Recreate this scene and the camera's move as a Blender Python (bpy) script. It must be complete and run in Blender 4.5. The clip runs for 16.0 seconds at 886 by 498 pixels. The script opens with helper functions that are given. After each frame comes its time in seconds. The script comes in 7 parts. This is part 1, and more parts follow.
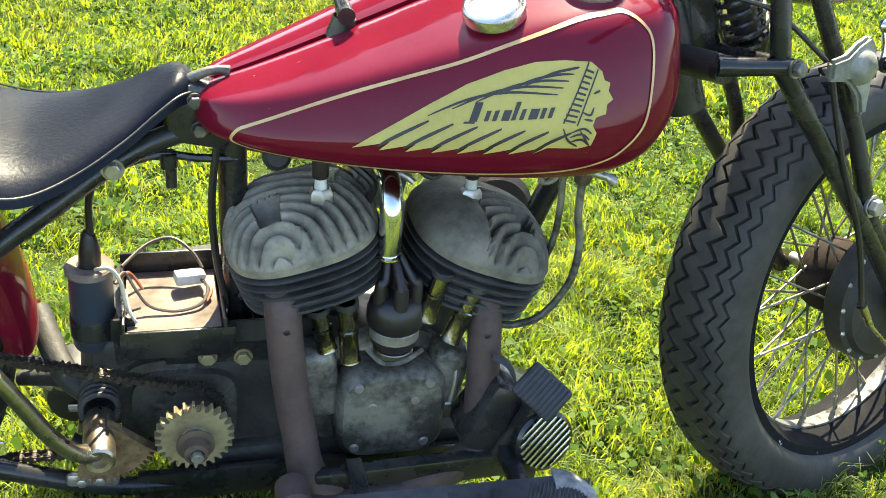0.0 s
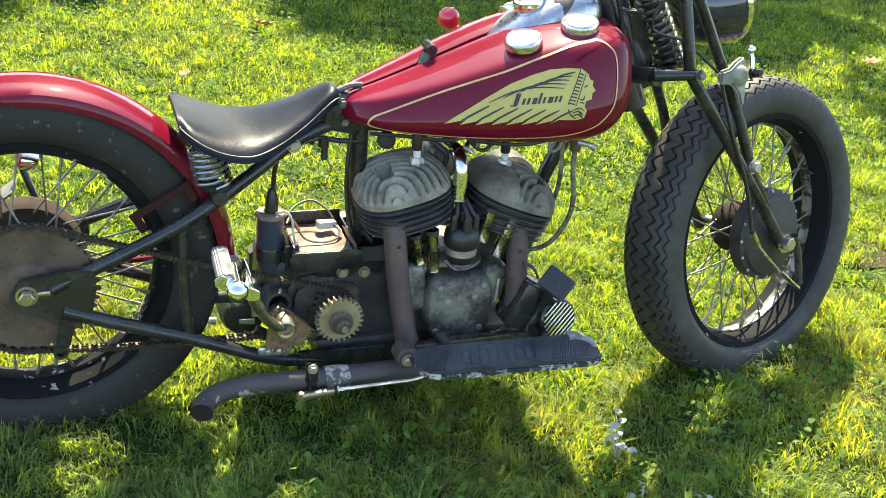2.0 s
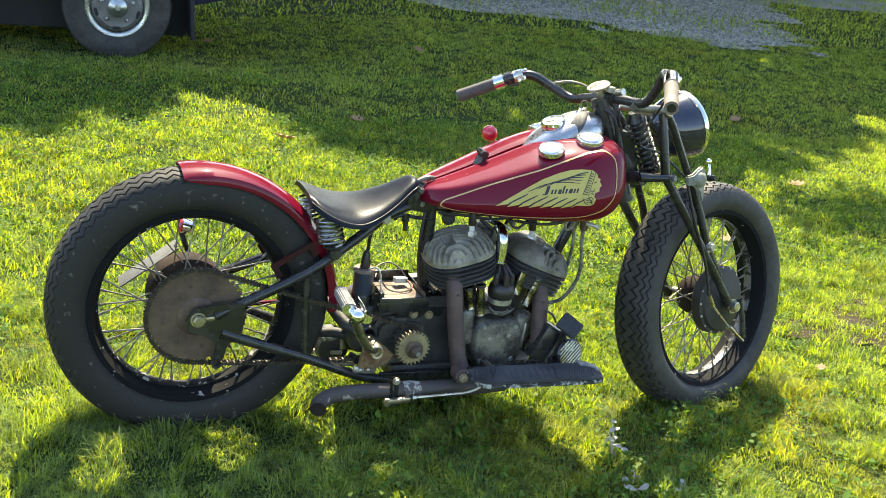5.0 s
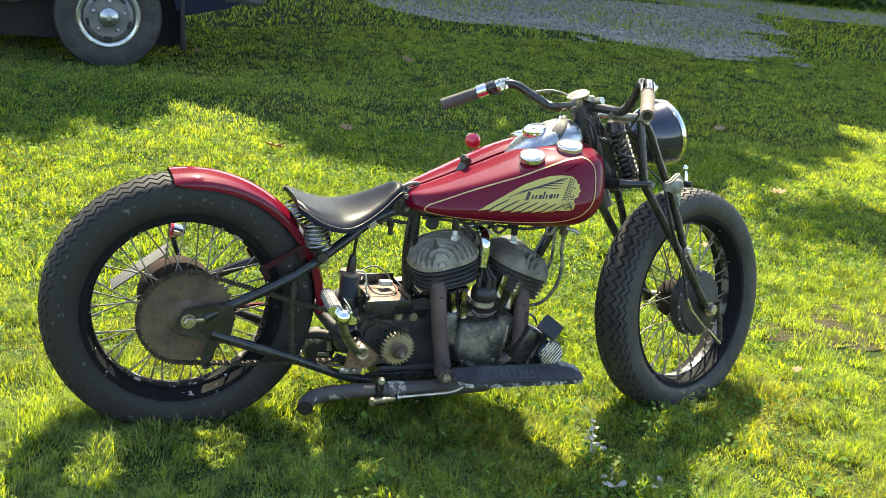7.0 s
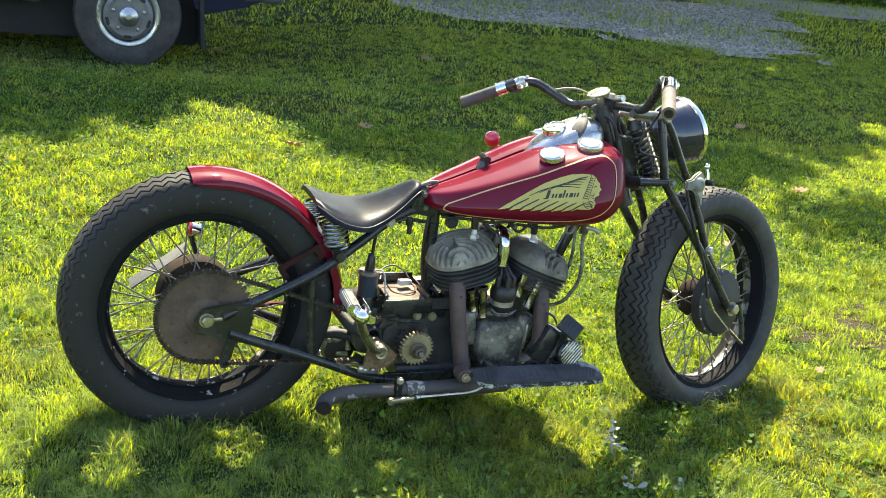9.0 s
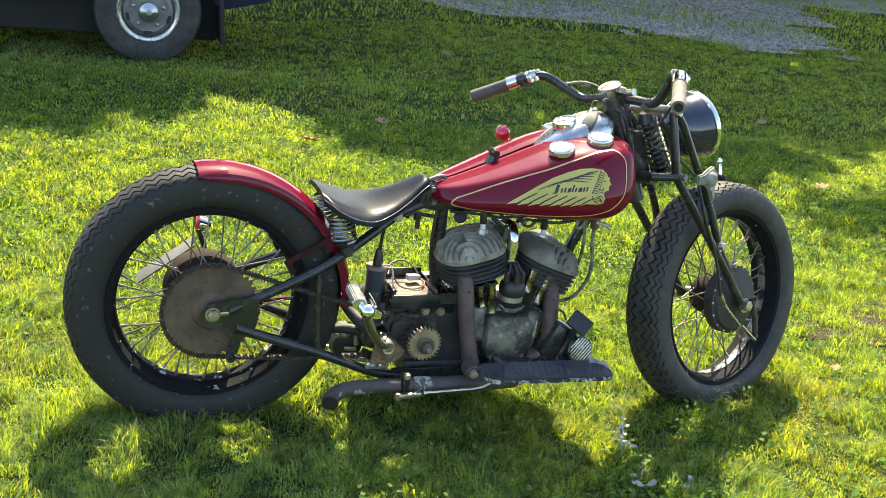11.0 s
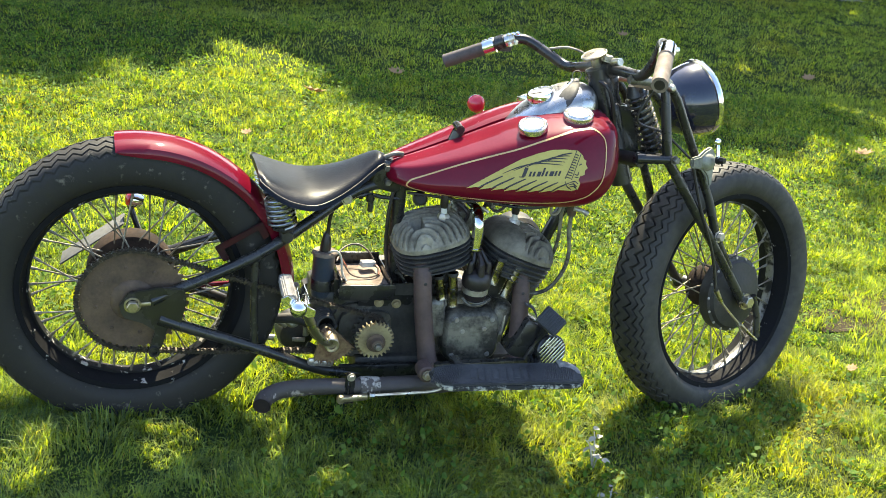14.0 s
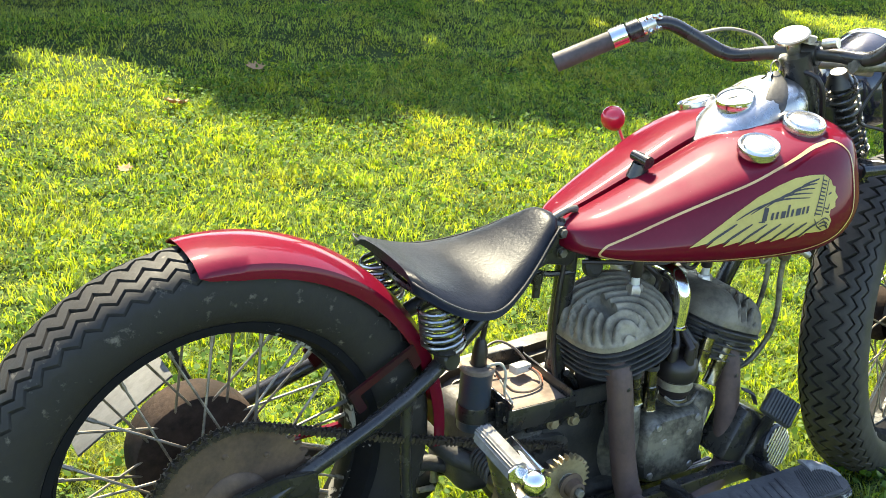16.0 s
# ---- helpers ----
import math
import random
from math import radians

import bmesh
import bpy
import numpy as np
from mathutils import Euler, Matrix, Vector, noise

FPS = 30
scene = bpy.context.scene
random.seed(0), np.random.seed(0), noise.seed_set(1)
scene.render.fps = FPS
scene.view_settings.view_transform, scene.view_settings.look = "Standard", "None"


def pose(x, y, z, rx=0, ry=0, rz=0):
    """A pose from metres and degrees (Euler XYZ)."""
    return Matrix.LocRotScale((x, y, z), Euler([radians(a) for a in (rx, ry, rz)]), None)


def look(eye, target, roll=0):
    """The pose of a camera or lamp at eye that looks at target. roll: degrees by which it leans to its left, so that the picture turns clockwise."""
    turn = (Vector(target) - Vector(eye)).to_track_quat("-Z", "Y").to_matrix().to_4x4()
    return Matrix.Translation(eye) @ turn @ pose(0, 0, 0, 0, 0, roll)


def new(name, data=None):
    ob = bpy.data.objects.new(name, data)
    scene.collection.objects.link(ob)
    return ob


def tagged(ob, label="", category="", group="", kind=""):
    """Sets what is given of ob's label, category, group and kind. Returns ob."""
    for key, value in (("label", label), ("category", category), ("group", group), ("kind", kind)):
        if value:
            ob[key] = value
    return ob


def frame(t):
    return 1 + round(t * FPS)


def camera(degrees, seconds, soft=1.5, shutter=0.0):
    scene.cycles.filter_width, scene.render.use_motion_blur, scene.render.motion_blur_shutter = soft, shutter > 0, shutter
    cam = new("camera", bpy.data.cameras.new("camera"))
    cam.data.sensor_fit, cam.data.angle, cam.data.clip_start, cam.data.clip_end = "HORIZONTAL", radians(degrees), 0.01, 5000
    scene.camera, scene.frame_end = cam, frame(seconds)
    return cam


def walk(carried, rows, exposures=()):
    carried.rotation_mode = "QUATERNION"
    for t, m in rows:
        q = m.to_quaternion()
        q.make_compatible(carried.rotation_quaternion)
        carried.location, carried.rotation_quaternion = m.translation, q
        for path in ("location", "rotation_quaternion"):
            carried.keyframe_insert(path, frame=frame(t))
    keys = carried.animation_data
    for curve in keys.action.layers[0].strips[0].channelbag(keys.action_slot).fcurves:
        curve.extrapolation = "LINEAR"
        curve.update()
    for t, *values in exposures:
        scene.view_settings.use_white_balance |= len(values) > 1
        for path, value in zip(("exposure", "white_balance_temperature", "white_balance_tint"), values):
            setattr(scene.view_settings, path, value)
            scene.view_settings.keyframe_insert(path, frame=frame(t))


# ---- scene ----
cam = camera(42.2, 16.0, soft=0.85)
PATH = [
    (0, (-0.222, -1.192, 1.147), (0.273, 0.453, 0.123), 5.7),
    (0.5, (-0.381, -1.373, 1.174), (0.136, 0.289, 0.188), 4.9),
    (1, (-0.524, -1.525, 1.213), (0.02, 0.146, 0.257), 5.0),
    (1.5, (-0.575, -1.726, 1.224), (0.001, -0.034, 0.326), 5.0),
    (2, (-0.657, -1.927, 1.263), (-0.026, -0.225, 0.423), 4.9),
    (2.5, (-0.83, -2.08, 1.289), (-0.159, -0.365, 0.509), 4.9),
    (3, (-0.899, -2.254, 1.319), (-0.24, -0.522, 0.566), 5.3),
    (3.5, (-0.934, -2.408, 1.334), (-0.274, -0.661, 0.619), 5.3),
    (4, (-1.082, -2.466, 1.349), (-0.379, -0.717, 0.681), 5.7),
    (4.2, (-1.137, -2.489, 1.367), (-0.422, -0.74, 0.71), 6.1),
    (6.5, (-1.185, -2.663, 1.406), (-0.433, -0.915, 0.79), 7.4),
    (7, (-1.186, -2.662, 1.407), (-0.429, -0.915, 0.794), 7.2),
    (7.5, (-1.18, -2.655, 1.407), (-0.423, -0.909, 0.793), 7.0),
    (8, (-1.177, -2.647, 1.406), (-0.431, -0.897, 0.79), 6.9),
    (8.5, (-1.18, -2.645, 1.404), (-0.446, -0.89, 0.786), 6.9),
    (11, (-1.133, -2.642, 1.397), (-0.447, -0.872, 0.767), 6.7),
    (11.5, (-1.026, -2.657, 1.402), (-0.387, -0.884, 0.734), 5.9),
    (12, (-0.949, -2.563, 1.404), (-0.332, -0.796, 0.699), 5.8),
    (12.5, (-0.844, -2.482, 1.426), (-0.257, -0.713, 0.701), 6.1),
    (13, (-0.795, -2.463, 1.447), (-0.24, -0.685, 0.719), 6.4),
    (13.5, (-0.79, -2.438, 1.448), (-0.239, -0.662, 0.712), 7.2),
    (14, (-0.802, -2.397, 1.431), (-0.214, -0.636, 0.687), 7.3),
    (14.5, (-0.941, -2.208, 1.359), (-0.273, -0.475, 0.619), 6.6),
    (15, (-1.077, -1.961, 1.296), (-0.332, -0.263, 0.547), 5.6),
    (15.5, (-1.105, -1.628, 1.259), (-0.254, 0.014, 0.498), 4.8),
    (16, (-1.208, -1.299, 1.247), (-0.195, 0.251, 0.494), 5.0),
]
walk(cam, [(t, look(eye, target, roll)) for t, eye, target, roll in PATH],
     exposures=[(0.0, 2.12), (0.5, 2.30), (1.5, 2.22), (2.0, 2.12), (3.5, 1.94), (7.0, 1.87), (11.0, 1.87), (14.0, 1.90), (15.5, 2.03), (16.0, 2.06)])

# ---- daylight ----
SUN_TO = Vector((0.24, 0.74, 1.0)).normalized()      # the way towards the sun
SUN_EL = math.asin(SUN_TO.z)
world = bpy.data.worlds.new("sky")
scene.world = world
world.use_nodes = True
wn = world.node_tree
wn.nodes.clear()
w_sky = wn.nodes.new("ShaderNodeTexSky")
w_sky.sky_type, w_sky.sun_disc = "NISHITA", False
w_sky.sun_elevation, w_sky.sun_rotation = SUN_EL, math.atan2(SUN_TO.x, SUN_TO.y)
w_bg = wn.nodes.new("ShaderNodeBackground")
w_bg.inputs["Strength"].default_value = 0.143
w_out = wn.nodes.new("ShaderNodeOutputWorld")
wn.links.new(w_sky.outputs[0], w_bg.inputs[0])
wn.links.new(w_bg.outputs[0], w_out.inputs[0])
sun_data = bpy.data.lights.new("sun", "SUN")
sun_data.energy, sun_data.angle, sun_data.color = 5.0, radians(0.55), (1.0, 0.905, 0.64)
sun = new("sun", sun_data)
sun.matrix_world = look(tuple(SUN_TO * 40), (0, 0, 0))

# ---- materials ----
def shader(name):
    m = bpy.data.materials.new(name)
    m.use_nodes = True
    n = m.node_tree
    return m, n, n.nodes["Principled BSDF"]


def ramp_node(n, stops):
    r = n.nodes.new("ShaderNodeValToRGB")
    e = r.color_ramp.elements
    while len(e) < len(stops):
        e.new(0.5)
    for k, (p, c) in enumerate(stops):
        e[k].position, e[k].color = p, (*c, 1)
    return r


def noise_node(n, scale, detail=4, rough=0.55, coords="Object"):
    tc = n.nodes.new("ShaderNodeTexCoord")
    t = n.nodes.new("ShaderNodeTexNoise")
    t.inputs["Scale"].default_value, t.inputs["Detail"].default_value, t.inputs["Roughness"].default_value = scale, detail, rough
    n.links.new(tc.outputs[coords], t.inputs["Vector"])
    return t


def worn(name, base, second, rough=0.5, metal=0.0, big=6.0, fine=90.0, bump=0.15, spread=(0.38, 0.68), rough_var=0.15, coat=0.0, spec=0.5):
    """A surface of two colours in large stains with fine grain, and a fine relief."""
    m, n, b = shader(name)
    t1, t2 = noise_node(n, big, 6, 0.62), noise_node(n, fine, 5, 0.6)
    mix = n.nodes.new("ShaderNodeMath")
    mix.operation = "MULTIPLY_ADD"
    mix.inputs[1].default_value, mix.inputs[2].default_value = 0.35, 0.0
    add = n.nodes.new("ShaderNodeMath")
    n.links.new(t2.outputs[0], mix.inputs[0])
    n.links.new(t1.outputs[0], add.inputs[0])
    n.links.new(mix.outputs[0], add.inputs[1])
    off = n.nodes.new("ShaderNodeMath")
    off.operation = "SUBTRACT"
    off.inputs[1].default_value = 0.175
    n.links.new(add.outputs[0], off.inputs[0])
    r = ramp_node(n, [(spread[0], base), (spread[1], second)])
    n.links.new(off.outputs[0], r.inputs[0])
    n.links.new(r.outputs[0], b.inputs["Base Color"])
    rr = n.nodes.new("ShaderNodeMapRange")
    rr.inputs[1].default_value, rr.inputs[2].default_value = 0.3, 0.7
    rr.inputs[3].default_value, rr.inputs[4].default_value = max(0.02, rough - rough_var), min(1, rough + rough_var)
    n.links.new(t1.outputs[0], rr.inputs[0])
    n.links.new(rr.outputs[0], b.inputs["Roughness"])
    b.inputs["Metallic"].default_value = metal
    b.inputs["Coat Weight"].default_value = coat
    b.inputs["Coat Roughness"].default_value = 0.045
    b.inputs["Specular IOR Level"].default_value = spec
    if bump:
        bp = n.nodes.new("ShaderNodeBump")
        bp.inputs["Strength"].default_value, bp.inputs["Distance"].default_value = bump, 0.002
        n.links.new(t2.outputs[0], bp.inputs["Height"])
        n.links.new(bp.outputs[0], b.inputs["Normal"])
    return m


def chipped(m, colour, lo, hi, scale):
    """Adds small pale chips and scratches to a paint."""
    n = m.node_tree
    b = n.nodes["Principled BSDF"]
    t = noise_node(n, scale, 3, 0.7)
    t.inputs["Distortion"].default_value = 1.2
    r = ramp_node(n, [(lo, (0, 0, 0)), (hi, (1, 1, 1))])
    mx = n.nodes.new("ShaderNodeMix")
    mx.data_type = "RGBA"
    n.links.new(t.outputs[0], r.inputs[0])
    n.links.new(r.outputs[0], mx.inputs["Factor"])
    n.links.new(b.inputs["Base Color"].links[0].from_socket, mx.inputs["A"])
    mx.inputs["B"].default_value = (*colour, 1)
    n.links.new(mx.outputs["Result"], b.inputs["Base Color"])
    return m


RED = chipped(worn("red_paint", (0.112, 0.0034, 0.013), (0.150, 0.006, 0.019), 0.46, 0, 9, 160, 0.03, (0.35, 0.75), 0.12, coat=0.50, spec=0.02), (0.36, 0.20, 0.20), 0.725, 0.745, 46)
# Red darkened to hold the bracket's shade; a far linkage rod shares it.
DARKRED = worn("shaded_dark_red_paint", (0.040, 0.003, 0.006), (0.020, 0.006, 0.006), 0.5, 0, 12, 120, 0.1, spec=0.25)
BLACK = worn("black_frame_paint", (0.016, 0.0155, 0.015), (0.042, 0.038, 0.033), 0.27, 0, 14, 120, 0.12, (0.4, 0.75))
RUBBER = worn("tyre_rubber", (0.030, 0.028, 0.025), (0.074, 0.066, 0.055), 0.58, 0, 9, 70, 0.25, (0.4, 0.75), 0.10, spec=0.28)
LEATHER = worn("black_leather", (0.008, 0.010, 0.015), (0.016, 0.018, 0.024), 0.37, 0, 8, 180, 0.3, (0.4, 0.7), 0.08, spec=0.095)
CHROME = worn("chrome", (0.78, 0.78, 0.77), (0.62, 0.61, 0.58), 0.12, 1.0, 14, 140, 0.05, (0.4, 0.8), 0.07)
TARNISH = worn("tarnished_plating", (0.55, 0.51, 0.42), (0.28, 0.23, 0.16), 0.34, 1.0, 18, 160, 0.15, (0.38, 0.7))
STEEL = worn("dull_steel", (0.52, 0.49, 0.44), (0.30, 0.25, 0.19), 0.4, 0.75, 16, 150, 0.15, (0.4, 0.7))
CASTING = worn("cast_aluminium", (0.30, 0.265, 0.195), (0.105, 0.092, 0.070), 0.65, 0.15, 22, 120, 0.6, (0.36, 0.72))
CASE = worn("oily_crankcase", (0.25, 0.230, 0.185), (0.050, 0.045, 0.037), 0.45, 0.4, 20, 110, 0.6, (0.38, 0.62))
GREASE = worn("greasy_black_casting", (0.085, 0.078, 0.066), (0.030, 0.028, 0.025), 0.5, 0.3, 14, 110, 0.5, (0.35, 0.7))
SPOKE = worn("stained_spoke_steel", (0.25, 0.22, 0.17), (0.11, 0.09, 0.065), 0.45, 0.5, 30, 150, 0.1, (0.4, 0.7))
RIMBLK = worn("black_rim_enamel", (0.008, 0.008, 0.009), (0.40, 0.38, 0.35), 0.75, 0, 38, 160, 0.1, (0.68, 0.72), 0.1, spec=0.12)
RIMSILVER = worn("worn_silver_rim", (0.19, 0.185, 0.175), (0.02, 0.019, 0.018), 0.5, 0.5, 22, 110, 0.1, (0.46, 0.57), 0.1, spec=0.3)
RIMSPOT = worn("chipped_black_rim_well", (0.40, 0.38, 0.35), (0.012, 0.012, 0.012), 0.6, 0.2, 26, 110, 0.1, (0.38, 0.43), 0.1, spec=0.2)
SCUFFED = worn("scuffed_tyre_rubber", (0.024, 0.022, 0.019), (0.19, 0.165, 0.13), 0.62, 0, 40, 140, 0.25, (0.62, 0.80), 0.10, spec=0.26)
FLAKED = worn("flaking_grey_pipe", (0.060, 0.050, 0.045), (0.36, 0.31, 0.27), 0.6, 0.2, 26, 110, 0.4, (0.64, 0.71))
COILSTEEL = worn("blackened_spring_steel", (0.07, 0.065, 0.06), (0.26, 0.24, 0.19), 0.28, 0.7, 40, 150, 0.1, (0.45, 0.7))
EDGE = worn("chipped_board_edge", (0.025, 0.026, 0.028), (0.46, 0.45, 0.38), 0.6, 0.1, 26, 120, 0.2, (0.50, 0.58))
IRON = worn("black_cast_iron", (0.030, 0.029, 0.028), (0.075, 0.069, 0.060), 0.6, 0.2, 18, 140, 0.5, (0.4, 0.75))
RUSTY = worn("brown_rust_sprocket", (0.135, 0.088, 0.053), (0.066, 0.044, 0.030), 0.7, 0.2, 14, 150, 0.5, (0.35, 0.68))
BRASSY = worn("yellowed_gear_steel", (0.38, 0.31, 0.17), (0.19, 0.145, 0.08), 0.42, 0.35, 22, 170, 0.25, (0.38, 0.7))
DRUMBLK = worn("grimy_drum_iron", (0.024, 0.018, 0.015), (0.060, 0.042, 0.032), 0.85, 0, 18, 130, 0.5, (0.4, 0.7), 0.1, spec=0.08)
EXHAUST = worn("heat_browned_pipe", (0.105, 0.068, 0.060), (0.060, 0.040, 0.036), 0.62, 0.3, 12, 120, 0.4, (0.36, 0.7))
NICKEL = worn("dull_nickel", (0.66, 0.64, 0.59), (0.44, 0.41, 0.35), 0.24, 0.97, 20, 150, 0.08, (0.4, 0.75), 0.1)
WHITE = worn("white_ceramic", (0.75, 0.74, 0.70), (0.6, 0.58, 0.52), 0.3, 0, 20, 120, 0.05)
WORNCHROME = worn("scuffed_chrome", (0.46, 0.46, 0.45), (0.26, 0.25, 0.24), 0.30, 1.0, 16, 110, 0.2, (0.38, 0.72), 0.12)
DARKTUBE = worn("tarnished_dark_tube", (0.34, 0.31, 0.22), (0.10, 0.085, 0.06), 0.24, 1.0, 26, 150, 0.1, (0.40, 0.66))
YELLOW = worn("gold_decal", (0.53, 0.425, 0.115), (0.43, 0.34, 0.095), 0.5, 0, 10, 160, 0.04, (0.35, 0.75), coat=0.12, spec=0.2)
INK = worn("black_ink", (0.012, 0.011, 0.010), (0.03, 0.02, 0.02), 0.4, 0, 10, 160, 0.02)
STRIPE = worn("pale_gold_line", (0.62, 0.42, 0.18), (0.5, 0.3, 0.13), 0.4, 0, 30, 160, 0.02)

# ---- mesh helpers ----
def part(name, bm, material, parent=None, label="", smooth=True, m=None):
    """Links a bmesh as one mesh object under a thing or a part."""
    me = bpy.data.meshes.new(name)
    bmesh.ops.recalc_face_normals(bm, faces=bm.faces)
    bm.to_mesh(me)
    bm.free()
    if smooth:
        me.shade_smooth()
        me.set_sharp_from_angle(angle=radians(38))
    for one in (material if isinstance(material, (list, tuple)) else [material]):
        me.materials.append(one)
    ob = new(name, me)
    if parent is not None:
        ob.parent = parent
    if m is not None:
        ob.matrix_basis = m
    if label:
        tagged(ob, label)
    return ob


def thing(name, label, category, at=(0, 0, 0), rz=0.0, group=""):
    e = new(name)
    e.empty_display_size = 0.1
    e.matrix_basis = pose(*at, 0, 0, rz)
    return tagged(e, label, category, group)


def again(ob, name, parent, m):
    """One more piece on the same mesh."""
    o = new(name, ob.data)
    o.parent, o.matrix_basis = parent, m
    return o


def smooth_path(pts, per=6, closed=False):
    p = [Vector(q) for q in pts]
    n, out = len(p), []
    for k in range(n if closed else n - 1):
        a, b, c, d = (p[(k - 1) % n], p[k], p[(k + 1) % n], p[(k + 2) % n]) if closed else (p[max(k - 1, 0)], p[k], p[k + 1], p[min(k + 2, n - 1)])
        for j in range(per):
            t = j / per
            out.append(0.5 * ((2 * b) + (c - a) * t + (2 * a - 5 * b + 4 * c - d) * t * t + (3 * b - a - 3 * c + d) * t ** 3))
    if not closed:
        out.append(p[-1])
    return out


def skin(bm, loops, closed_ring=True, closed_path=False, caps=True):
    rows = [[bm.verts.new(q) for q in loop] for loop in loops]
    n, m = len(rows), len(rows[0])
    for i in range(n if closed_path else n - 1):
        a, b = rows[i], rows[(i + 1) % n]
        for j in range(m if closed_ring else m - 1):
            k = (j + 1) % m
            bm.faces.new((a[j], a[k], b[k], b[j]))
    if caps and closed_ring and not closed_path:
        bm.faces.new(rows[0])
        bm.faces.new(list(reversed(rows[-1])))
    return bm


def tube(pts, r, seg=12, per=0, closed=False, caps=True, bm=None, flat=1.0):
    """A pipe along points. r: one radius or one for each point; per: steps of rounding between points; flat: squash along its up."""
    bm = bm or bmesh.new()
    rs = list(r) if isinstance(r, (list, tuple)) else [r] * len(pts)
    if per:
        rr = [rs[min(int(i / per), len(rs) - 1)] * (1 - (i % per) / per) + rs[min(int(i / per) + 1, len(rs) - 1)] * ((i % per) / per) for i in range((len(pts) - (0 if closed else 1)) * per + (0 if closed else 1))]
        pts, rs = smooth_path(pts, per, closed), rr
    pts = [Vector(p) for p in pts]
    n = len(pts)
    up, loops = None, []
    for i in range(n):
        if closed:
            d = (pts[(i + 1) % n] - pts[i - 1]).normalized()
        else:
            d = (pts[min(i + 1, n - 1)] - pts[max(i - 1, 0)]).normalized()
        if up is None:
            up = Vector((0, 0, 1)) if abs(d.z) < 0.9 else Vector((1, 0, 0))
        up = (up - d * up.dot(d)).normalized()
        side = d.cross(up)
        loops.append([pts[i] + (side * math.cos(a) + up * flat * math.sin(a)) * rs[i] for a in [2 * math.pi * j / seg for j in range(seg)]])
    return skin(bm, loops, True, closed, caps)


def lathe(profile, seg=32, m=None, bm=None, closed=False):
    """Turns (radius, height) pairs round local z; m places it."""
    bm = bm or bmesh.new()
    m = m or Matrix()
    first = len(bm.verts)
    rings = []
    for r, h in profile:
        if r < 1e-5:
            rings.append([bm.verts.new(m @ Vector((0, 0, h)))])
        else:
            rings.append([bm.verts.new(m @ Vector((r * math.cos(2 * math.pi * j / seg), r * math.sin(2 * math.pi * j / seg), h))) for j in range(seg)])
    k = len(rings)
    for i in range(k if closed else k - 1):
        a, b = rings[i], rings[(i + 1) % k]
        for j in range(seg):
            q = (j + 1) % seg
            if len(a) == 1 and len(b) == 1:
                continue
            if len(a) == 1:
                bm.faces.new((a[0], b[q], b[j]))
            elif len(b) == 1:
                bm.faces.new((a[j], a[q], b[0]))
            else:
                bm.faces.new((a[j], a[q], b[q], b[j]))
    return bm


def block(size, m=None, bevel=0.0, bm=None, segs=2):
    """A box with rounded edges, placed by m."""
    b2 = bmesh.new()
    bmesh.ops.create_cube(b2, size=1)
    bmesh.ops.scale(b2, vec=size, verts=b2.verts)
    if bevel:
        bmesh.ops.bevel(b2, geom=b2.edges[:], offset=bevel, segments=segs, affect="EDGES", profile=0.5)
    bmesh.ops.transform(b2, matrix=m or Matrix(), verts=b2.verts)
    if bm is None:
        return b2
    me = bpy.data.meshes.new("tmp")
    b2.to_mesh(me)
    b2.free()
    bm.from_mesh(me)
    bpy.data.meshes.remove(me)
    return bm


def slab(outline, depth, m=None, bevel=0.0, bm=None):
    """A plate: a flat outline in local x, y, depth thick along local z, from 0 down."""
    b2 = bmesh.new()
    f = b2.faces.new([b2.verts.new((x, y, 0)) for x, y in outline])
    g = bmesh.ops.extrude_face_region(b2, geom=[f])
    bmesh.ops.translate(b2, vec=(0, 0, -depth), verts=[v for v in g["geom"] if isinstance(v, bmesh.types.BMVert)])
    bmesh.ops.recalc_face_normals(b2, faces=b2.faces)
    if bevel:
        bmesh.ops.bevel(b2, geom=[e for e in b2.edges if len(e.link_faces) == 2 and e.calc_face_angle(0) > 0.6], offset=bevel, segments=2, affect="EDGES")
    bmesh.ops.transform(b2, matrix=m or Matrix(), verts=b2.verts)
    if bm is None:
        return b2
    me = bpy.data.meshes.new("tmp")
    b2.to_mesh(me)
    b2.free()
    bm.from_mesh(me)
    bpy.data.meshes.remove(me)
    return bm


def along(a, b):
    """The pose with local z from a towards b."""
    a, b = Vector(a), Vector(b)
    return Matrix.Translation(a) @ (b - a).to_track_quat("Z", "Y").to_matrix().to_4x4()


def rod(a, b, r, seg=12, bm=None, r2=None):
    return tube([a, b], [r, r if r2 is None else r2], seg, bm=bm)


def bolt(at, way, r=0.008, h=0.008, bm=None):
    """A hexagon head with a washer and a stub of thread."""
    m = along(at, Vector(at) + Vector(way))
    bm = lathe([(0, 0), (r * 1.35, 0), (r * 1.35, h * 0.25), (r * 1.02, h * 0.25)], 16, m, bm)
    lathe([(r, h * 0.25), (r, h * 0.9), (r * 0.85, h), (0, h)], 6, m, bm)
    return bm


def spring(a, b, r, wire, turns, seg=8, bm=None, r2=None):
    m, L = along(a, b), (Vector(b) - Vector(a)).length
    n = int(turns * 14)
    r2 = r if r2 is None else r2
    return tube([m @ Vector(((r + (r2 - r) * i / n) * math.cos(2 * math.pi * turns * i / n), (r + (r2 - r) * i / n) * math.sin(2 * math.pi * turns * i / n), L * i / n)) for i in range(n + 1)], wire, seg, bm=bm)


AXLE = pose(0, 0, 0, 90, 0, 0)       # local z to -y

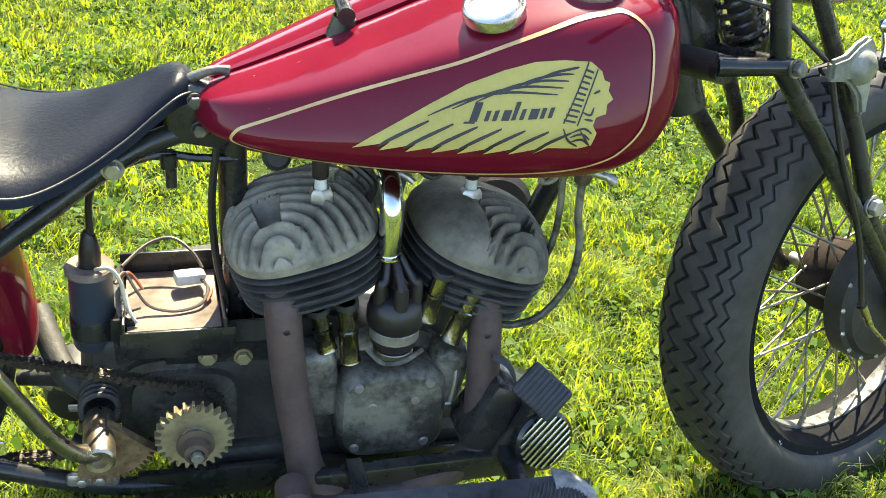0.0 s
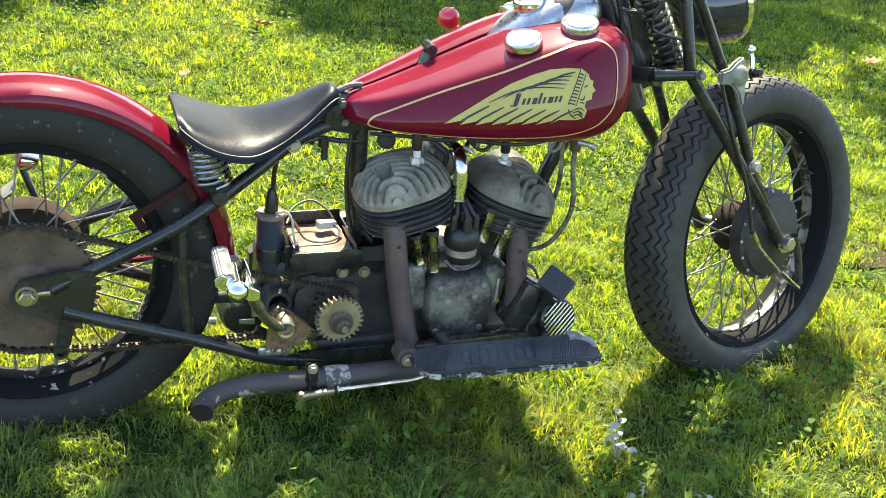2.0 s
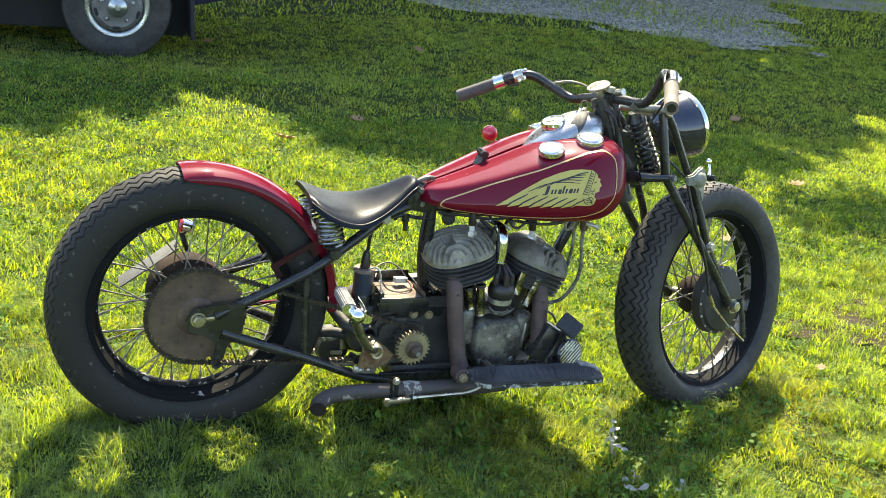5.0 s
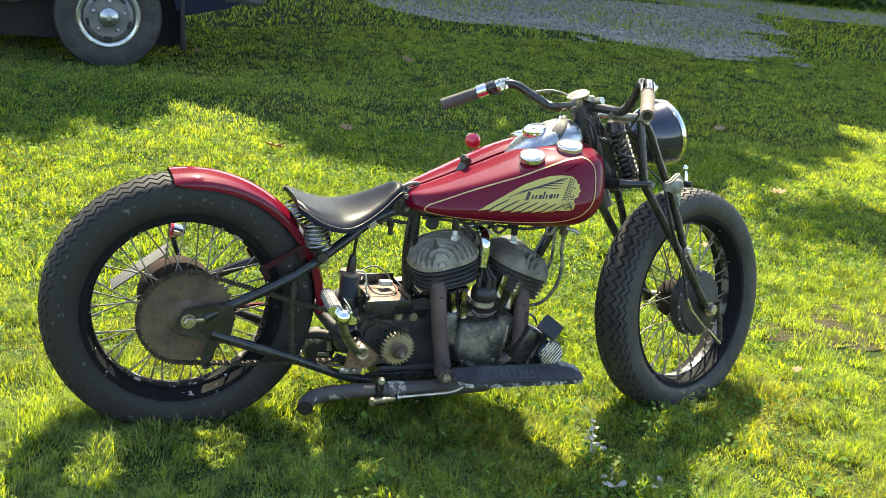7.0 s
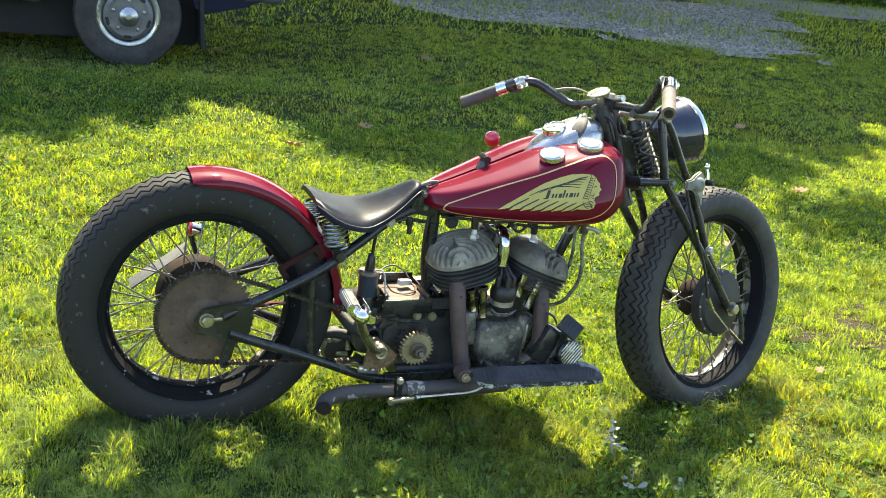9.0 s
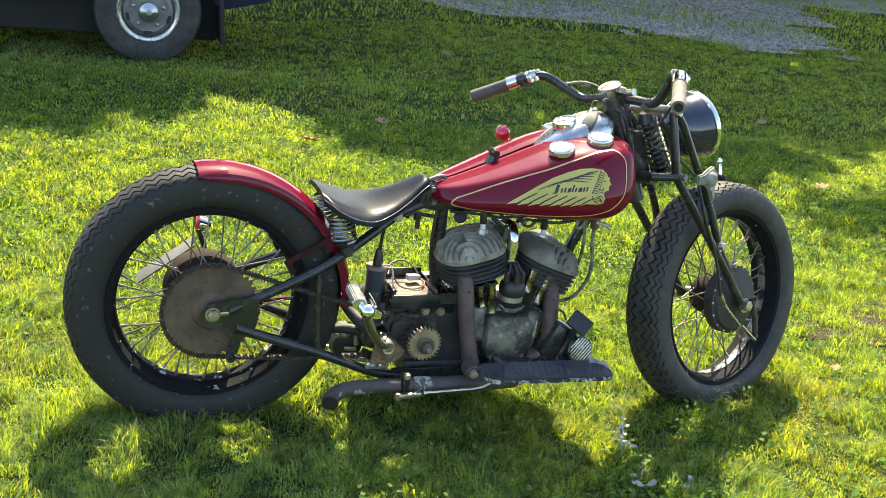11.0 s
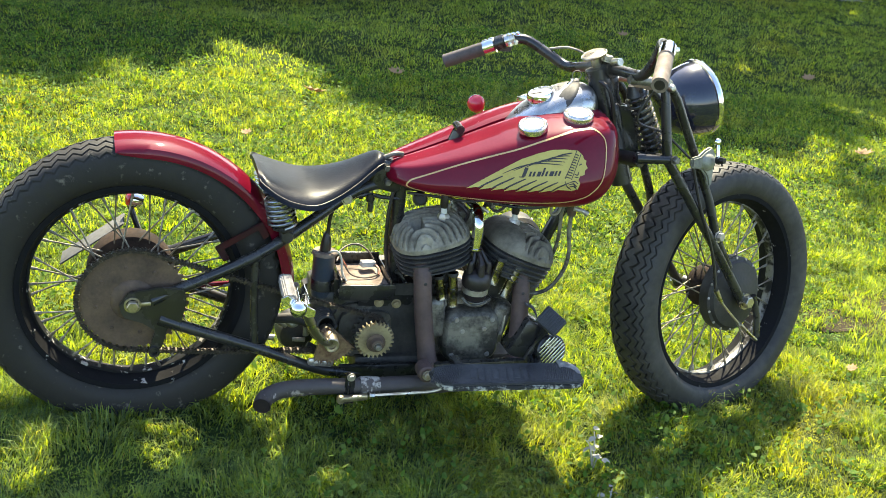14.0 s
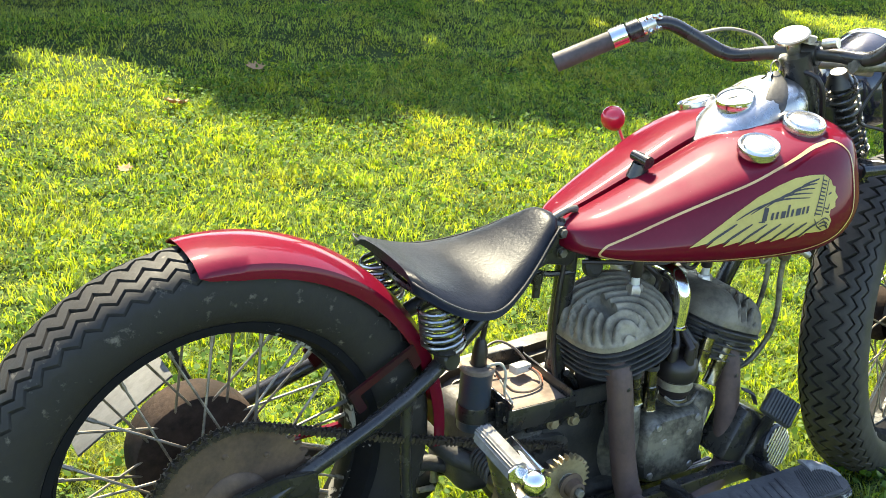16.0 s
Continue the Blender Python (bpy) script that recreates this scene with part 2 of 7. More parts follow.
# ---- motorcycle: wheels ----
bike = thing("motorcycle", "old red hardtail motorcycle with black frame standing on grass", "motorcycle")
REAR_C, FRONT_C = Vector((-0.713, 0.0, 0.335)), Vector((0.757, 0.02, 0.303))
STEER, RAKE = 22.0, 27.0
rake_axis = Vector((-math.sin(radians(RAKE)), 0, math.cos(radians(RAKE))))
FRONT = Matrix.Translation(FRONT_C) @ Matrix.Rotation(radians(STEER), 4, rake_axis)
REAR = Matrix.Translation(REAR_C)


def tyre_mesh(R, rim, half, zig, flatness):
    """Rounded side walls and a tread of zigzag ribs with open grooves; the axle lies along y."""
    bm = bmesh.new()
    steps = zig * 4
    cols = []                       # (angle place u in -1..1, depth, follows the zigzag)
    mid, h = (R + rim) / 2, (R - rim) / 2 + 0.006
    for u in (-1.0, -0.97, -0.93, -0.86, -0.78, -0.68, -0.58, -0.52, -0.475):
        cols.append((u, 0, 0))
    ribs = 7
    lo, hi = -0.42, 0.42
    for k in range(ribs):
        a, b = lo + (hi - lo) * k / ribs, lo + (hi - lo) * (k + 1) / ribs
        g = (b - a) * 0.15
        d0, d1 = 0.0085 if k else 0.001, 0.0085 if k < ribs - 1 else 0.001
        cols += [(a + 0.0001, d0, 1), (a + g * 0.55, d0, 1), (a + g, 0, 1), ((a + b) / 2, -0.0004, 1), (b - g, 0, 1), (b - g * 0.55, d1, 1), (b - 0.0001, d1, 1)]
    cols += [(-u, d, z) for u, d, z in reversed(cols[:9])]
    loops = []
    for i in range(steps):
        th = 2 * math.pi * i / steps
        ph = (i % 4)
        zz = (0, 1, 0, -1)[ph] * 0.040
        loop = []
        for u, d, z in cols:
            uu = u + zz * z
            a = uu * math.pi
            e = flatness
            cy, cx = math.sin(a), math.cos(a)
            y = half * math.copysign(abs(cy) ** e, cy)
            r = mid + h * math.copysign(abs(cx) ** e, cx) - d
            loop.append(Vector((r * math.cos(th), y, r * math.sin(th))))
        loops.append(loop)
    return skin(bm, loops, False, True, False)


def rim_mesh(r_out, half):
    p = [(r_out + 0.004, -half), (r_out + 0.006, -half + 0.003), (r_out - 0.004, -half + 0.006), (r_out - 0.010, -half * 0.62), (r_out - 0.014, -half * 0.3), (r_out - 0.019, 0),
         (r_out - 0.014, half * 0.3), (r_out - 0.010, half * 0.62), (r_out - 0.004, half - 0.006), (r_out + 0.006, half - 0.003), (r_out + 0.004, half), (r_out - 0.008, half - 0.001),
         (r_out - 0.014, half * 0.62), (r_out - 0.021, half * 0.25), (r_out - 0.024, 0), (r_out - 0.021, -half * 0.25), (r_out - 0.014, -half * 0.62), (r_out - 0.008, -half + 0.001)]
    return lathe(p, 72, AXLE, closed=True)


def build_wheel(name, label, m, R, rim, half, zig, hub_mesh, hub_mat, flange, hub_half, offset, rim_mat, tyre_mat, spokes=40):
    hub = part(name, hub_mesh, hub_mat, bike, label, m=m)
    part("tyre", tyre_mesh(R, rim, half, zig, 0.72), tyre_mat, hub, "black rubber tyre with zigzag ribbed tread")
    part("rim", rim_mesh(rim, half * 0.78), rim_mat, hub, "black painted wheel rim with worn plating")
    c = half * (0.19 if rim > 0.25 else 0.26)
    part("rim_band", lathe([(rim - 0.0245, -c), (rim - 0.0262, -c * 0.5), (rim - 0.0266, 0), (rim - 0.0262, c * 0.5), (rim - 0.0245, c), (rim - 0.020, c), (rim - 0.020, -c)], 72, AXLE, closed=True), RIMSILVER if rim > 0.25 else RIMSPOT, hub, "worn chipped well of the rim")
    first = {}
    for k in range(spokes):
        side = 1 if k % 2 else -1
        lead = 1 if (k // 2) % 2 else -1
        key = (side, lead)
        th = 2 * math.pi * k / spokes
        if key not in first:
            sweep = lead * radians(46)
            a = Vector((flange * math.cos(sweep), side * hub_half + offset, flange * math.sin(sweep)))
            b = Vector((rim - 0.018, side * 0.008, 0))
            n = (b - a).normalized()
            bm = tube([a, b - n * 0.022], 0.0020, 6)
            tube([b - n * 0.024, b + n * 0.004], 0.0034, 6, bm=bm)
            ob = part("spoke", bm, SPOKE, hub, m=Matrix.Rotation(-th, 4, "Y"))
            first[key] = ob
        else:
            again(first[key], "spoke", hub, Matrix.Rotation(-th, 4, "Y"))
    return hub


hub_r = lathe([(0, -0.11), (0.012, -0.11), (0.012, -0.07), (0.05, -0.062), (0.052, -0.05), (0.034, -0.044), (0.034, 0.04), (0.074, 0.045), (0.083, 0.05), (0.085, 0.085), (0.076, 0.095), (0.03, 0.1), (0.012, 0.105), (0.012, 0.12), (0, 0.12)], 40, pose(0, 0, 0, -90, 0, 0))
rear_wheel = build_wheel("rear_wheel", "wire-spoked rear wheel with rusty sprocket", REAR, 0.328, 0.240, 0.060, 62, hub_r, DRUMBLK, 0.047, 0.047, 0.0, RIMBLK, SCUFFED)
hub_f = lathe([(0, -0.10), (0.01, -0.10), (0.01, -0.05), (0.03, -0.048), (0.04, -0.04), (0.026, -0.03), (0.026, 0.03), (0.045, 0.038), (0.048, 0.045), (0.02, 0.05), (0.01, 0.055), (0.01, 0.1), (0, 0.1)], 40, pose(0, 0, 0, -90, 0, 0))
front_wheel = build_wheel("front_wheel", "wire-spoked front wheel turned to one side", FRONT, 0.326, 0.253, 0.063, 62, hub_f, STEEL, 0.043, 0.036, 0.0, RIMBLK, RUBBER)

# ---- motorcycle: tank ----
def lerp_table(rows, x):
    """A smooth curve through the rows of a table, by its first column."""
    n = len(rows)
    x = min(max(x, rows[0][0]), rows[-1][0])
    k = 0
    while k < n - 2 and x > rows[k + 1][0]:
        k += 1
    a, b = rows[k], rows[k + 1]
    p, q = rows[max(k - 1, 0)], rows[min(k + 2, n - 1)]
    h = b[0] - a[0]
    t = (x - a[0]) / h
    out = []
    for c in range(1, len(a)):
        d = (b[c] - a[c]) / h
        da = d if k == 0 else (b[c] - p[c]) / (b[0] - p[0])
        db = d if k == n - 2 else (q[c] - a[c]) / (q[0] - a[0])
        out.append((2 * t ** 3 - 3 * t ** 2 + 1) * a[c] + (t ** 3 - 2 * t ** 2 + t) * h * da + (-2 * t ** 3 + 3 * t ** 2) * b[c] + (t ** 3 - t ** 2) * h * db)
    return out


# x, half width, top, bottom
TANK = [(-0.168, 0.022, 0.628, 0.607), (-0.160, 0.050, 0.638, 0.601), (-0.140, 0.078, 0.648, 0.596), (-0.10, 0.108, 0.664, 0.591), (-0.04, 0.138, 0.690, 0.587), (0.03, 0.165, 0.722, 0.583), (0.11, 0.188, 0.758, 0.581),
        (0.18, 0.200, 0.781, 0.580), (0.24, 0.203, 0.793, 0.582), (0.285, 0.196, 0.796, 0.592), (0.315, 0.180, 0.792, 0.612), (0.335, 0.152, 0.778, 0.640), (0.346, 0.110, 0.755, 0.672), (0.350, 0.060, 0.735, 0.695)]
HALF = [(0.02, 0.925), (0.12, 0.955), (0.28, 0.965), (0.46, 0.95), (0.62, 0.918), (0.72, 0.890), (0.78, 0.858), (0.83, 0.80), (0.885, 0.70), (0.94, 0.56), (0.98, 0.44), (1.0, 0.33), (0.965, 0.19), (0.86, 0.075), (0.68, 0.015), (0.4, 0.0), (0.02, 0.0)]


def tank_ring(x, side):
    w, top, bot = lerp_table(TANK, x)
    if side > 0:                    # the far half is narrower and falls off sooner
        w *= 0.88 + 0.12 * min(1, max(0.0, (x - 0.20) / 0.10))
    pts = smooth_path([(0, side * (0.003 + u * (w - 0.003)), bot + (top - bot) * (v - (0.085 * u * u if side > 0 and v > 0.4 else 0.0))) for u, v in HALF], 3)
    return [Vector((x, p.y, p.z)) for p in pts]


def tank_half(side):
    xs = [-0.168, -0.164, -0.158, -0.150, -0.14] + [-0.13 + 0.012 * i for i in range(36)] + [0.300, 0.310, 0.320, 0.329, 0.336, 0.342, 0.346, 0.349, 0.350]
    return skin(bmesh.new(), [tank_ring(x, side) for x in sorted(set(xs))], True, False, True)


def tank_side(x, z):
    """The tank's right flank at (x, z)."""
    ring = tank_ring(x, -1)
    best = None
    for a, b in zip(ring, ring[1:]):
        if (a.z - z) * (b.z - z) <= 0 and abs(a.z - b.z) > 1e-6 and a.y < -0.35 * max(-p.y for p in ring):
            y = a.y + (b.y - a.y) * (z - a.z) / (b.z - a.z)
            best = y if best is None else min(best, y)
    return best if best is not None else min(p.y for p in ring)


tank_r = part("fuel_tank", tank_half(-1), RED, bike, "glossy dark red half of the split fuel tank")
tank_l = part("fuel_tank", tank_half(1), RED, bike, "glossy dark red half of the split fuel tank")

# lines and emblem on the flank
def on_flank(bm, lift=0.0009):
    for v in bm.verts:
        v.co.y = tank_side(v.co.x, v.co.z) - lift
    return bm


def place(p):
    """The emblem's drawing, set on the flank."""
    return (-0.016 + (p[0] + 0.020) * 0.89, 0.626 + (p[1] - 0.6235) * 0.93 + 0.045 * (p[0] + 0.020))


def flank_patch(outline, lift, cell=0.012):
    """A flat outline of (x, z) cut into small pieces and laid on the flank."""
    bm = bmesh.new()
    bm.faces.new([bm.verts.new((x, 0, z)) for x, z in outline])
    x0, x1 = min(p[0] for p in outline), max(p[0] for p in outline)
    z0, z1 = min(p[1] for p in outline), max(p[1] for p in outline)
    for k in range(1, int((x1 - x0) / cell) + 1):
        bmesh.ops.bisect_plane(bm, geom=bm.verts[:] + bm.edges[:] + bm.faces[:], plane_co=(x0 + k * cell, 0, 0), plane_no=(1, 0, 0))
    for k in range(1, int((z1 - z0) / cell) + 1):
        bmesh.ops.bisect_plane(bm, geom=bm.verts[:] + bm.edges[:] + bm.faces[:], plane_co=(0, 0, z0 + k * cell), plane_no=(0, 0, 1))
    bmesh.ops.triangulate(bm, faces=bm.faces[:])
    return on_flank(bm, lift)


def flank_line(pts, w, lift, per=5, closed=False, taper=False):
    p = smooth_path([(x, 0, z) for x, z in pts], per, closed)
    bm, n = bmesh.new(), len(p)
    rows = []
    for i in range(n):
        d = (p[(i + 1) % n] - p[i - 1]) if closed else (p[min(i + 1, n - 1)] - p[max(i - 1, 0)])
        d.normalize()
        s = Vector((-d.z, 0, d.x)) * w * ((0.12 + 0.88 * math.sin(math.pi * min(1, (i + 0.3) / n)) ** 0.6) if taper else 1) / 2
        rows.append([p[i] + s, p[i] - s])
    return on_flank(skin(bm, rows, False, closed, False), lift)


PIN = [(-0.133, 0.609), (-0.127, 0.620), (-0.113, 0.629), (-0.064, 0.654), (-0.014, 0.677), (0.037, 0.698), (0.088, 0.718), (0.141, 0.740), (0.200, 0.761), (0.236, 0.769), (0.260, 0.771), (0.278, 0.761), (0.287, 0.744), (0.287, 0.703), (0.280, 0.666), (0.259, 0.638), (0.237, 0.624), (0.191, 0.611), (0.10, 0.603), (0.0, 0.600), (-0.06, 0.599), (-0.105, 0.600), (-0.127, 0.603)]
part("pinstripe", flank_line(PIN, 0.0028, 0.0014, 8, True), STRIPE, tank_r, "pale gold line round the flank")


def feathers():
    """The emblem's swept plume: a plain gold wing of long blades."""
    out = [(-0.020, 0.6235), (0.000, 0.637), (0.030, 0.655), (0.065, 0.676), (0.105, 0.698), (0.145, 0.713), (0.180, 0.722), (0.212, 0.724), (0.243, 0.722), (0.256, 0.712), (0.259, 0.703), (0.266, 0.700), (0.264, 0.692), (0.270, 0.683), (0.263, 0.678), (0.262, 0.668), (0.250, 0.665), (0.247, 0.656), (0.252, 0.648), (0.247, 0.634), (0.232, 0.631), (0.196, 0.633)]
    low = []
    for k in range(7):
        x = 0.180 - k * 0.0285
        low += [(x, 0.6255 - 0.0004 * k), (x + 0.012, 0.6335)]
    return out + low


emblem = part("emblem", flank_patch([place(p) for p in feathers()], 0.0016), YELLOW, tank_r, "faded gold winged emblem with dark lettering bars")
ink = bmesh.new()


def ink_line(pts, w, taper=True):
    b2 = flank_line([place(p) for p in pts], w, 0.0023, 4, False, taper)
    me = bpy.data.meshes.new("tmp")
    b2.to_mesh(me)
    b2.free()
    ink.from_mesh(me)
    bpy.data.meshes.remove(me)


for k in range(7):                                  # gaps between the lower blades
    x = 0.176 - k * 0.0285
    ink_line([(x + 0.002, 0.628), (x + 0.022, 0.640), (x + 0.046 + 0.002 * k, 0.650 + 0.0015 * k)], 0.0034)
for k in range(5):                                  # gaps between the upper blades
    ink_line([(0.062 + 0.026 * k, 0.664 + 0.0085 * k), (0.105 + 0.023 * k, 0.683 + 0.0070 * k), (0.150 + 0.018 * k, 0.692 + 0.0060 * k), (0.205 + 0.006 * k, 0.690 + 0.0068 * k)], 0.0026)
for k in range(10):                                 # short bars of the band
    ink_line([(0.212 + 0.0028 * k, 0.664 + 0.0056 * k), (0.226 + 0.0022 * k, 0.661 + 0.0056 * k)], 0.0022, False)
ink_line([(0.212, 0.660), (0.226, 0.690), (0.240, 0.722)], 0.0016, False)
ink_line([(0.228, 0.657), (0.240, 0.688), (0.251, 0.715)], 0.0016, False)
for a in (((0.233, 0.672), (0.243, 0.668), (0.247, 0.676)), ((0.246, 0.690), (0.254, 0.693)), ((0.236, 0.664), (0.246, 0.662)), ((0.222, 0.650), (0.236, 0.654), (0.246, 0.648)), ((0.220, 0.645), (0.234, 0.648), (0.244, 0.641)), ((0.222, 0.640), (0.234, 0.642), (0.242, 0.636)), ((0.212, 0.655), (0.218, 0.642), (0.230, 0.634)), ((0.232, 0.652), (0.240, 0.640), (0.244, 0.634))):
    ink_line(list(a), 0.0024)
part("emblem_line", ink, INK, emblem, "black lines between the plumes", smooth=False)
# the unread name: bars of its size and slant
name = bmesh.new()


def name_bar(x, z, w, hgt):
    b2 = flank_patch([place(p) for p in ((x, z), (x + w, z + 0.0004), (x + w + hgt * 0.38, z + hgt + 0.0004), (x + hgt * 0.38, z + hgt))], 0.0024)
    me = bpy.data.meshes.new("tmp")
    b2.to_mesh(me)
    b2.free()
    name.from_mesh(me)
    bpy.data.meshes.remove(me)


for x, wd, hgt in ((0.106, 0.007, 0.020), (0.122, 0.004, 0.011), (0.131, 0.004, 0.011), (0.141, 0.007, 0.011), (0.152, 0.004, 0.019), (0.161, 0.004, 0.011), (0.171, 0.008, 0.011), (0.184, 0.004, 0.011), (0.193, 0.004, 0.011)):
    name_bar(x, 0.6605 + 0.06 * (x - 0.10), wd * 1.25, hgt)
name_bar(0.100, 0.6585, 0.012, 0.0022)
part("lettering", name, INK, emblem, "row of slanted dark lettering bars", smooth=False)


# filler caps
def cap(at, tilt, parent, label, r=0.0325):
    m = Matrix.Translation(at) @ Euler((radians(tilt[0]), radians(tilt[1]), 0)).to_matrix().to_4x4() @ Matrix.Translation((0, 0, 0.004))
    c = part("filler_cap", lathe([(0, -0.012), (r * 0.82, -0.012), (r * 0.80, 0.004), (r * 0.97, 0.007), (r * 1.02, 0.009), (r * 1.02, 0.018), (r * 0.99, 0.0205), (r * 0.93, 0.0215), (r * 0.88, 0.0205), (r * 0.86, 0.0170), (r * 0.80, 0.0180), (r * 0.72, 0.0225), (r * 0.5, 0.0245), (0, 0.0252)], 40, m), NICKEL, parent, label)
    return c


cap((0.135, -0.112, 0.744), (14, -14), tank_r, "round nickel filler cap")
cap((0.244, -0.098, 0.769), (12, -8), tank_r, "round nickel filler cap", 0.0335)
cap((0.205, 0.096, 0.752), (-18, -12), tank_l, "round nickel filler cap")

# console with instrument
def console():
    rows = [(0.108, 0.004, 0.742, 0.010), (0.124, 0.030, 0.755, 0.020), (0.155, 0.054, 0.779, 0.036), (0.20, 0.064, 0.808, 0.048), (0.24, 0.067, 0.828, 0.058), (0.28, 0.064, 0.835, 0.064), (0.305, 0.054, 0.828, 0.062), (0.322, 0.026, 0.804, 0.04)]
    loops = []
    for i in range(25):
        x = 0.108 + 0.214 * i / 24
        w, z, d = lerp_table(rows, x)
        loops.append([Vector((x, w * math.copysign(abs(math.cos(a)) ** 0.75, math.cos(a)), z - d + (d if math.sin(a) > 0 else 0.02) * math.copysign(abs(math.sin(a)) ** 0.7, math.sin(a)))) for a in [2 * math.pi * j / 28 for j in range(28)]])
    return skin(bmesh.new(), loops)


dash = part("instrument_console", console(), WORNCHROME, bike, "worn chrome teardrop console on the tank top")
DIAL = worn("aged_dial", (0.50, 0.49, 0.44), (0.30, 0.30, 0.27), 0.3, 0.0, 30, 120, 0.03)
dm = pose(0.186, 0, 0.8035, 0, -22, 0) @ Matrix.Diagonal((0.80, 0.80, 1, 1))
part("speedometer", lathe([(0.040, -0.01), (0.041, 0.004), (0.039, 0.008), (0.036, 0.0085), (0.035, 0.004), (0, 0.0035)], 40, dm), CHROME, dash, "round speedometer with bright bezel")
part("dial", lathe([(0.034, 0.0045), (0.012, 0.0047), (0, 0.0048)], 36, dm), DIAL, dash, "pale weathered dial")
nb = slab([(-0.002, -0.004), (0.002, -0.004), (0.0008, 0.028), (-0.0008, 0.028)], 0.001, dm @ pose(0, 0, 0.0065, 0, 0, 60))
part("needle", nb, INK, dash)
part("switch_knob", lathe([(0, 0), (0.014, 0), (0.014, 0.006), (0.008, 0.010), (0.006, 0.018), (0, 0.019)], 24, pose(0.262, 0.004, 0.826, 0, -6, 0)), CHROME, dash)
TAG = worn("dark_leather_tag", (0.045, 0.041, 0.037), (0.022, 0.020, 0.018), 0.6, 0, 30, 200, 0.3)
tg = tube([(0.268, 0.0, 0.846), (0.256, -0.022, 0.835), (0.240, -0.038, 0.822), (0.224, -0.050, 0.805), (0.213, -0.055, 0.786)], [0.004, 0.012, 0.017, 0.018, 0.010], 12, 4, flat=0.2)
part("key_fob", tg, TAG, dash, "dark leather key fob hanging over the console")
part("key_ring", tube([(0.268 + 0.011 * math.cos(a), 0.003, 0.853 + 0.011 * math.sin(a)) for a in [2 * math.pi * j / 16 for j in range(16)]], 0.001, 6, closed=True), STEEL, dash)

# shift lever stub in the seam, and the far gear knob
lv = tube([(-0.006, 0, 0.688), (-0.002, -0.002, 0.712)], [0.017, 0.013], 14)
lever = part("seam_clamp", lv, BLACK, bike, "black clamp post between the tank halves")
part("clamp_bar", tube([(-0.004, 0.014, 0.722), (-0.004, -0.024, 0.720)], [0.0085, 0.010], 14), BLACK, lever)
REDKNOB = worn("red_knob", (0.55, 0.012, 0.03), (0.45, 0.01, 0.025), 0.2, 0, 20, 120, 0.02, coat=0.7)
gs = part("gear_lever", tube([(0.16, 0.205, 0.64), (0.125, 0.203, 0.695), (0.112, 0.2, 0.715)], 0.0055, 10), CHROME, bike, "chrome gear lever with red ball knob")
part("knob", lathe([(0, -0.022), (0.010, -0.020), (0.016, -0.016), (0.0215, -0.004), (0.022, 0.005), (0.018, 0.015), (0.010, 0.021), (0, 0.0225)], 28, pose(0.101, 0.195, 0.722, 0, -35, 0)), REDKNOB, gs, "glossy red knob")

# ---- motorcycle: saddle and mudguard ----
def saddle():
    rows = [(-0.458, 0.086, 0.616, 0.016), (-0.448, 0.112, 0.613, 0.022), (-0.420, 0.132, 0.600, 0.034), (-0.385, 0.138, 0.588, 0.040), (-0.34, 0.130, 0.581, 0.042), (-0.29, 0.105, 0.591, 0.040), (-0.24, 0.076, 0.613, 0.036), (-0.205, 0.055, 0.634, 0.032), (-0.182, 0.040, 0.645, 0.030), (-0.168, 0.022, 0.640, 0.022)]
    loops = []
    for x in [-0.458 + 0.290 * i / 40 for i in range(41)]:
        w, z, t = lerp_table(rows, x)
        loop = []
        for a in range(28):
            an = 2 * math.pi * a / 28
            y = w * math.copysign(abs(math.cos(an)) ** 0.8, math.cos(an))
            f = (y / w) ** 2
            top = z + 0.010 - 0.006 * f - 0.020 * f ** 5
            bot = z - t * 0.32 - 0.012 * f ** 4
            s = math.sin(an)
            loop.append(Vector((x, y, (top + bot) / 2 + (top - bot) / 2 * math.copysign(abs(s) ** 0.6, s))))
        loops.append(loop)
    return skin(bmesh.new(), loops)


seat = part("seat", saddle(), LEATHER, bike, "black leather solo saddle with worn shiny top")


def mudguard():
    loops = []
    for i in range(49):
        th = radians(97 - 99 * i / 48)
        R = 0.3295 + 0.017 * i / 48
        loop = []
        prof = [(-0.064, -0.020), (-0.0645, -0.010), (-0.060, 0.0), (-0.045, 0.013), (-0.022, 0.020), (0, 0.022), (0.022, 0.020), (0.045, 0.013), (0.060, 0.0), (0.0645, -0.010), (0.064, -0.020),
                (0.062, -0.020), (0.0625, -0.010), (0.058, -0.001), (0.044, 0.011), (0.022, 0.0178), (0, 0.0198), (-0.022, 0.0178), (-0.044, 0.011), (-0.058, -0.001), (-0.0625, -0.010), (-0.062, -0.020)]
        trim = min(1, i / 5) ** 0.5
        for y, d in prof:
            d = d * 0.6 if d > 0 else d
            dd = d if d > -0.005 else -0.005 + (d + 0.005) * trim
            r = R + dd
            loop.append(REAR_C + Vector((r * math.cos(th), y, r * math.sin(th))))
        loops.append(loop)
    return skin(bmesh.new(), loops)


guard = part("mudguard", mudguard(), RED, bike, "dark red short rear mudguard")


# ---- ground ----
rng = np.random.default_rng(7)
_grid = rng.random((64, 64))


